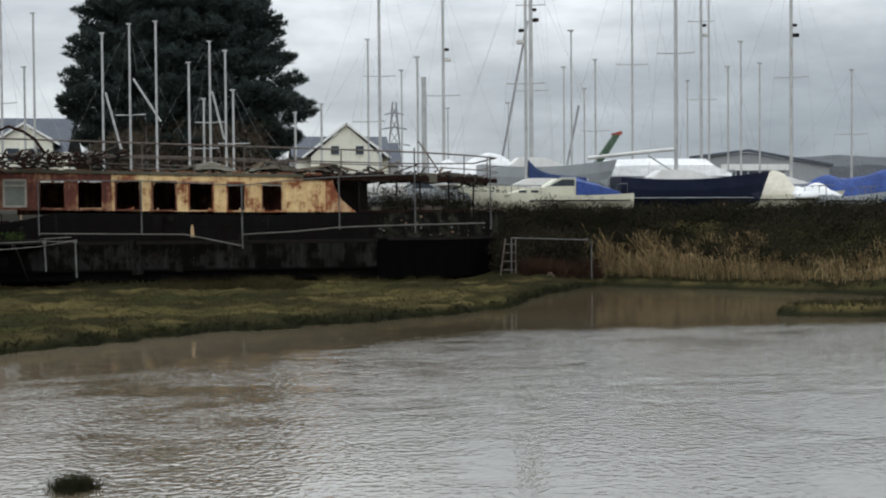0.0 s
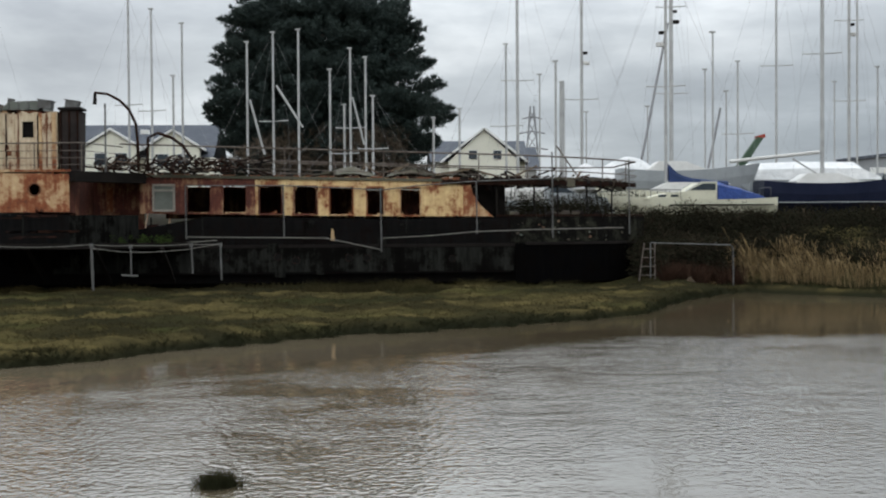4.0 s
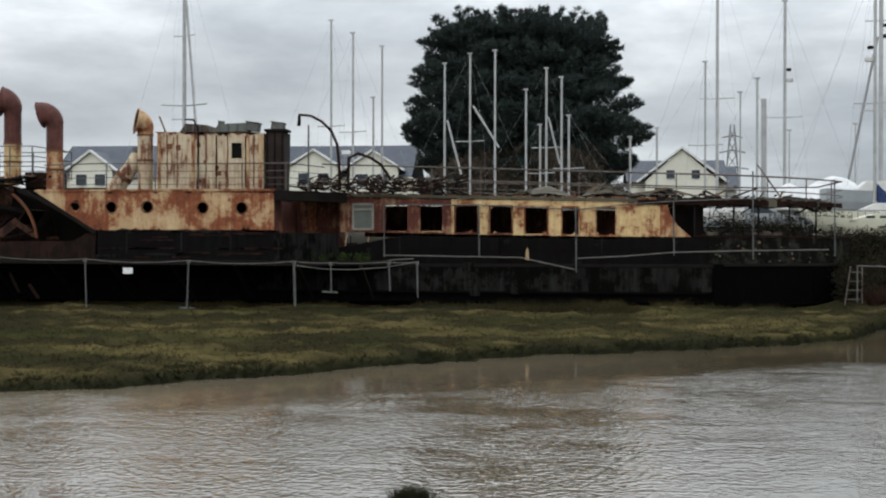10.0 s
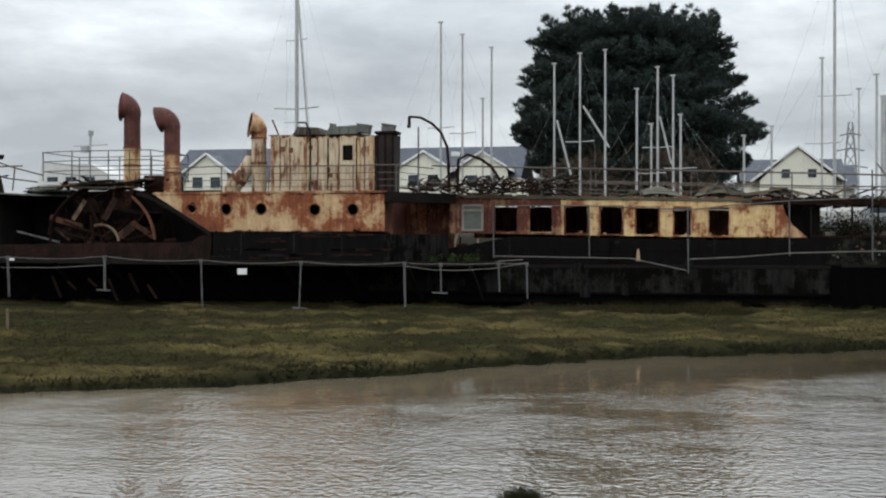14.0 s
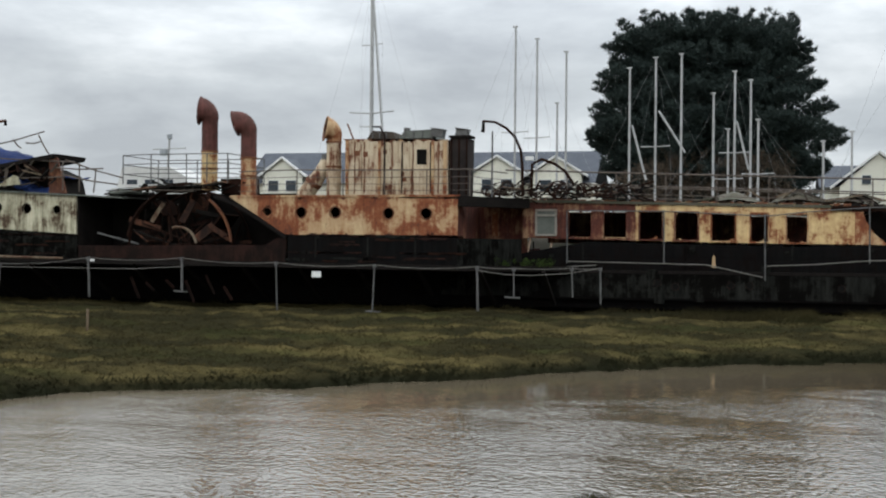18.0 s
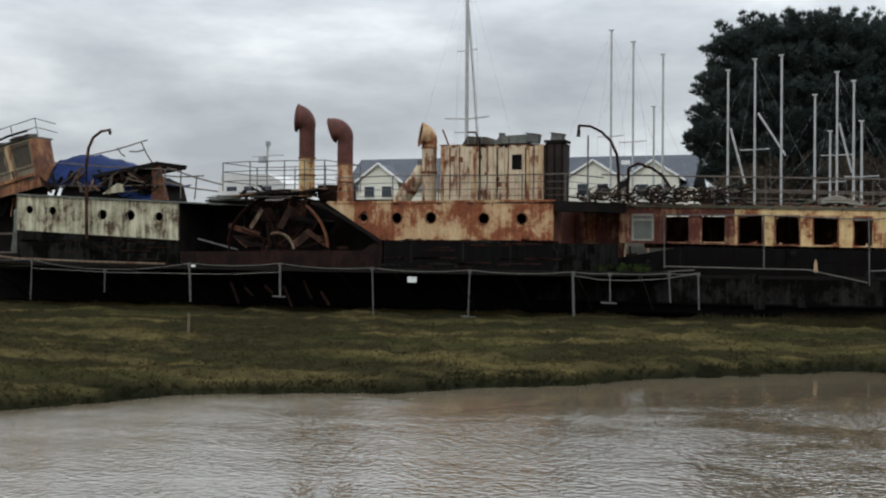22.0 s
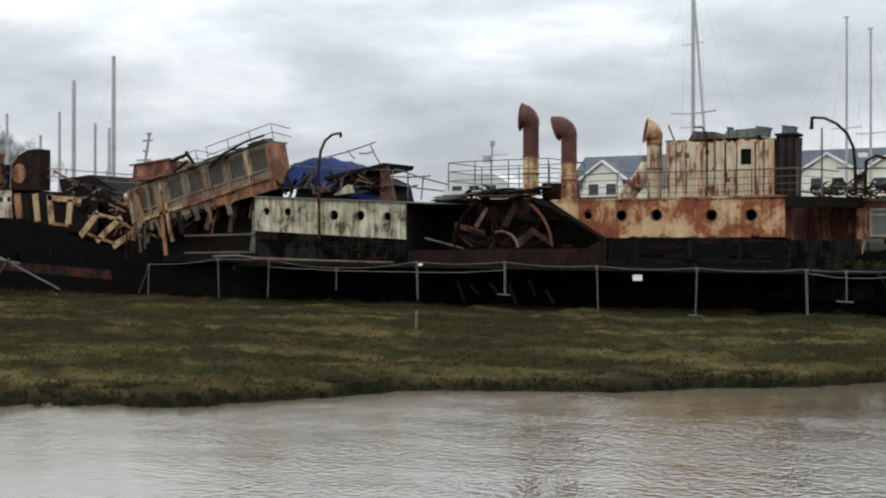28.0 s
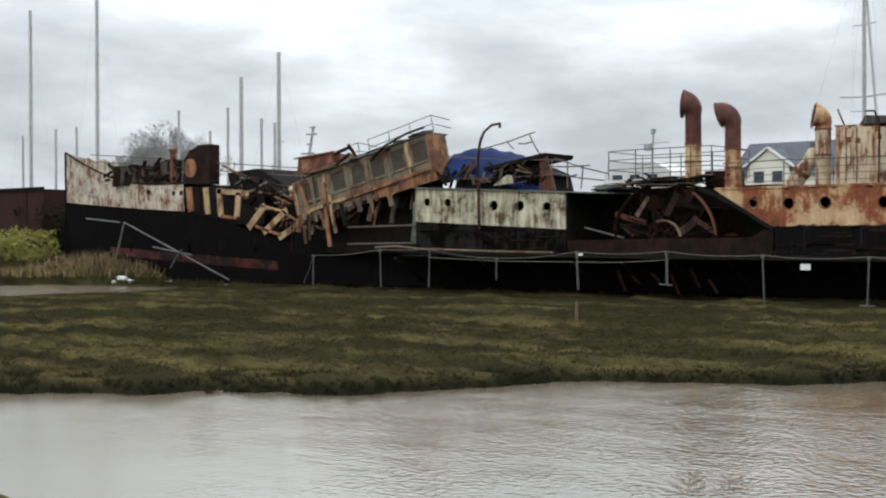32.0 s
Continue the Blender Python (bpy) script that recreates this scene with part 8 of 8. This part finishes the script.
def leaf_cloud(name, centres, radii, per, size, material, seed, stretch=(1, 1, 1), up=0.0, slim=0.32):
    """Small pointed leaves round many centres; returns a mesh."""
    r = np.random.RandomState(seed)
    n = len(centres) * per
    c = np.repeat(np.array(centres), per, 0)
    rad = np.repeat(np.array(radii), per)
    d = r.normal(0, 1, (n, 3))
    d /= np.linalg.norm(d, axis=1)[:, None]
    p = c + d * (rad * r.uniform(0.15, 1.0, n) ** 0.6)[:, None] * np.array(stretch)
    a = r.normal(0, 1, (n, 3))
    a /= np.linalg.norm(a, axis=1)[:, None]
    out = d + np.array([0, 0, up]) + 0.5 * a
    out /= np.linalg.norm(out, axis=1)[:, None]
    side = np.cross(out, a)
    side /= np.linalg.norm(side, axis=1)[:, None] + 1e-6
    s = (size * r.uniform(0.6, 1.4, n))[:, None]
    v = np.stack([p - side * s * slim, p + side * s * slim, p + out * s], 1)
    me = bpy.data.meshes.new(name)
    me.vertices.add(3 * n)
    me.vertices.foreach_set("co", v.reshape(-1))
    me.loops.add(3 * n)
    me.loops.foreach_set("vertex_index", np.arange(3 * n, dtype=np.int32))
    me.polygons.add(n)
    me.polygons.foreach_set("loop_start", np.arange(0, 3 * n, 3, dtype=np.int32))
    me.update(calc_edges=True)
    me.validate()
    me.materials.append(material)
    return me


# bramble on the embankment, and behind the wreck
rb = random.Random(9)
bc, br = [], []
for _ in range(2600):
    x = rb.uniform(9.4, 38)
    lo_ = shore(x) + 3.6
    y = rb.uniform(lo_, 50)
    n_ = 0.35 * noise.noise((x * 0.35, y * 0.35, 0))
    top = 1.45 + 1.35 * step(lo_, min(lo_ + 6, 48), y) + n_ + 0.25 * noise.noise((x * 1.1, y * 1.1, 4))
    bc.append((x, y, max(top - rb.uniform(0.2, 0.8), ground_z(x, y) + 0.1)))
    br.append(rb.uniform(0.35, 0.65))
for _ in range(520):
    x = rb.uniform(-2, 11)
    bc.append((x, rb.uniform(51.7, 53.5), rb.uniform(1.6, 3.45)))
    br.append(rb.uniform(0.35, 0.6))
for _ in range(150):
    x = rb.uniform(9.0, 12.4)
    bc.append((x, rb.uniform(42.6, 45.0), rb.uniform(0.5, 1.7)))
    br.append(rb.uniform(0.3, 0.5))
tagged(new("bramble_hedge", leaf_cloud("bramble_hedge", bc, br, 120, 0.075, BRAMBLE, 21)), "dark tangled bramble along the embankment", "hedge", kind="stuff")
bc, br = [], []
for _ in range(300):
    x = rb.uniform(-72, -61)
    bc.append((x, rb.uniform(48, 52), rb.uniform(1.5, 4.4)))
    br.append(rb.uniform(0.5, 0.9))
tagged(new("ivy_bank", leaf_cloud("ivy_bank", bc, br, 60, 0.2, BRAMBLE, 22)), "dark scrub on the bank behind the bow", "scrub", kind="stuff")
bc = [(rb.uniform(-69, -63.5), rb.uniform(43, 46), rb.uniform(1.2, 3.0)) for _ in range(60)]
tagged(new("yellow_bush", leaf_cloud("yellow_bush", bc, [0.45] * 60, 70, 0.16, YELLOW_BUSH, 23, up=0.6)), "yellowing willow bush on the bank by the bow", "bush")

# the pine
pine = thing("pine_tree", (-3.9, 82, 2.2), "tall dark dense pine with ragged layered branches", "tree")
rp = random.Random(3)
bm = NB()
tube(bm, [(0, 0, 0), (0.15, 0, 5), (-0.1, 0, 10), (0.0, 0, 15.6)], 0.55, 10, 0.12)
part("trunk", bm, BARK, pine)
cc, cr_ = [], []


OUTLINE = [(0.0, -2.0, 2.0), (3.2, -6.6, 7.2), (5.8, -7.0, 7.4), (6.7, -7.5, 8.1), (7.6, -7.6, 8.6), (8.7, -8.2, 7.8), (9.6, -7.6, 7.7), (11.9, -7.0, 6.9), (14.2, -6.7, 6.1), (15.1, -5.9, 5.5), (15.9, -4.9, 4.2), (16.5, -2.2, 1.8)]


def crown_half(z, ang):
    """Reach of the crown at height z over the ground in the direction ang."""
    for (za, la, ra), (zb, lb, rb_) in zip(OUTLINE, OUTLINE[1:]):
        if za <= z <= zb:
            t = (z - za) / (zb - za)
            left, right = -(la + (lb - la) * t), ra + (rb_ - ra) * t
            c = math.cos(ang)
            return right * c * c + 0.85 * right * (1 - c * c) if c > 0 else left * c * c + 0.85 * left * (1 - c * c)
    return 0.8


for k in range(46):
    z = rp.uniform(3.6, 13.6)
    ang = rp.uniform(0, 2 * math.pi)
    reach = crown_half(z, ang) * 0.8
    p0, p1 = Vector((0, 0, z - 0.1 * reach)), Vector((reach * math.cos(ang), reach * math.sin(ang), z + 0.1 * reach))
    bm = NB()
    tube(bm, [p0, p0.lerp(p1, 0.5) - Vector((0, 0, 0.2)), p1], 0.13, 5, 0.03)
    part("limb", bm, BARK, pine)
for k in range(1900):
    z = 3.2 + 12.2 * rp.random()
    ang = rp.uniform(0, 2 * math.pi)
    # the foliage hangs in loose tiers that reach out by turns
    tier = 0.87 + 0.16 * math.sin(z * 3.4 + 2.0 * math.sin(ang) + 1.3 * math.cos(2 * ang)) + 0.06 * noise.noise((math.cos(ang) * 2, math.sin(ang) * 2, z * 0.9))
    reach = crown_half(z, ang) * tier * (1.0 if k % 3 else rp.uniform(0.45, 0.95))
    out_ = Vector((math.cos(ang + rp.uniform(-0.5, 0.5)), math.sin(ang + rp.uniform(-0.5, 0.5)), rp.uniform(0.1, 0.75) + (0.6 if z > 14.3 else 0)))
    tip = Vector((reach * math.cos(ang), reach * math.sin(ang), z))
    for j in range(5):
        e = tip - out_ * (0.33 * (4 - j))
        cc.append((e.x, e.y, e.z))
        cr_.append(0.54 - 0.1 * j)
crown = new("crown", leaf_cloud("crown", cc, cr_, 46, 0.27, PINE_LEAF, 31, (1, 1, 0.7), up=0.9, slim=0.13))
crown.parent = pine
tagged(crown, "dense dark needles")


def bare_tree(x, y, z, h, w, material, seed, label):
    ob = thing("bare_tree", (x, y, z), label, "tree")
    r = random.Random(seed)
    bm = NB()
    tube(bm, [(0, 0, 0), (0.1, 0, h * 0.35)], 0.03 * h, 6, 0.02 * h)
    part("trunk", bm, material, ob)
    bm = NB()
    ends = [(Vector((0.1, 0, h * 0.3)), Vector((0, 0, 1)), h * 0.32, 0.012 * h)]
    for depth in range(6):
        nxt = []
        for p, d, l, rad in ends:
            for _ in range(3):
                q = (d + Vector((r.uniform(-1, 1) * w, r.uniform(-1, 1) * w, r.uniform(-0.2, 0.7)))).normalized()
                e = p + q * l * r.uniform(0.6, 1.0)
                tube(bm, [p, e], max(rad, 0.014), 3, max(rad * 0.6, 0.01), caps=False)
                nxt.append((e, q, l * 0.66, rad * 0.6))
        ends = nxt
    crown_ = part("crown", bm, material, ob)
    return ob


bare_tree(-93.5, 77, 4.5, 9.5, 0.9, GREY_TWIG, 5, "bare grey winter tree behind the bow")
bare_tree(-98, 78, 4.0, 8.0, 0.9, GREY_TWIG, 8, "bare grey winter tree behind the bow")
bare_tree(-3.5, 76, 2.2, 7.0, 0.9, BARE_TWIG, 6, "bare brown bushy tree before the pine")
bare_tree(-6.5, 76.5, 2.2, 6.2, 0.9, BARE_TWIG, 7, "bare brown bushy tree before the pine")
bare_tree(-1.2, 76.5, 2.2, 6.2, 0.9, BARE_TWIG, 9, "bare brown bushy tree before the pine")
bare_tree(-90.5, 79, 4.2, 8.6, 0.95, GREY_TWIG, 15, "bare grey winter tree behind the bow")
bare_tree(-95.8, 80, 4.2, 9.0, 0.95, GREY_TWIG, 18, "bare grey winter tree behind the bow")
rw = random.Random(77)
wc = [(rw.uniform(-9.0, -7.1), 41.3 + rw.uniform(-0.2, 0.6), 1.86 + rw.uniform(0, 0.16)) for _ in range(34)]
tagged(new("ledge_weeds", leaf_cloud("ledge_weeds", wc, [rw.uniform(0.07, 0.16) for _ in wc], 26, 0.05, WEED, 41, up=0.8)), "green weeds growing on the sponson ledge", "weeds")

# haze of fine brown twigs over the bushes before the pine
tc_ = [(rb.uniform(-7.6, 1.2), rb.uniform(76, 78), 4.2 + 4.2 * rb.random() * (1 - abs(rb.uniform(-0.5, 0.5)))) for _ in range(260)]
tw_ = new("brown_thicket", leaf_cloud("brown_thicket", tc_, [rb.uniform(0.5, 0.9) for _ in tc_], 80, 0.30, BARE_TWIG, 51, (1, 1, 1), up=0.9, slim=0.05))
tagged(tw_, "bare brown winter thicket before the pine", "thicket", kind="stuff")

gc_ = [(rb.uniform(-99, -88.5), rb.uniform(77, 80), 6.5 + 6.4 * rb.random() ** 0.8 * (1 - 0.4 * abs(rb.uniform(-1, 1)))) for _ in range(220)]
tagged(new("grey_thicket", leaf_cloud("grey_thicket", gc_, [rb.uniform(0.5, 1.1) for _ in gc_], 150, 0.30, GREY_TWIG, 52, (1, 1, 1), up=0.9, slim=0.05)), "fine grey twigs of the bare trees behind the bow", "thicket", kind="stuff")

us = scatter(9000, -2.5, 3.6, 38.6, 42.2, lambda x, y, d: noise.noise((x * 0.6, y * 0.8, 12)) > 0.08, 61)
blades("pale_tussock", us, r_.uniform(0.1, 0.34, len(us)), r_.uniform(0.012, 0.03, len(us)), 0.7, GRASS, "pale rank tussock of grass against the hull", "grass", 62)
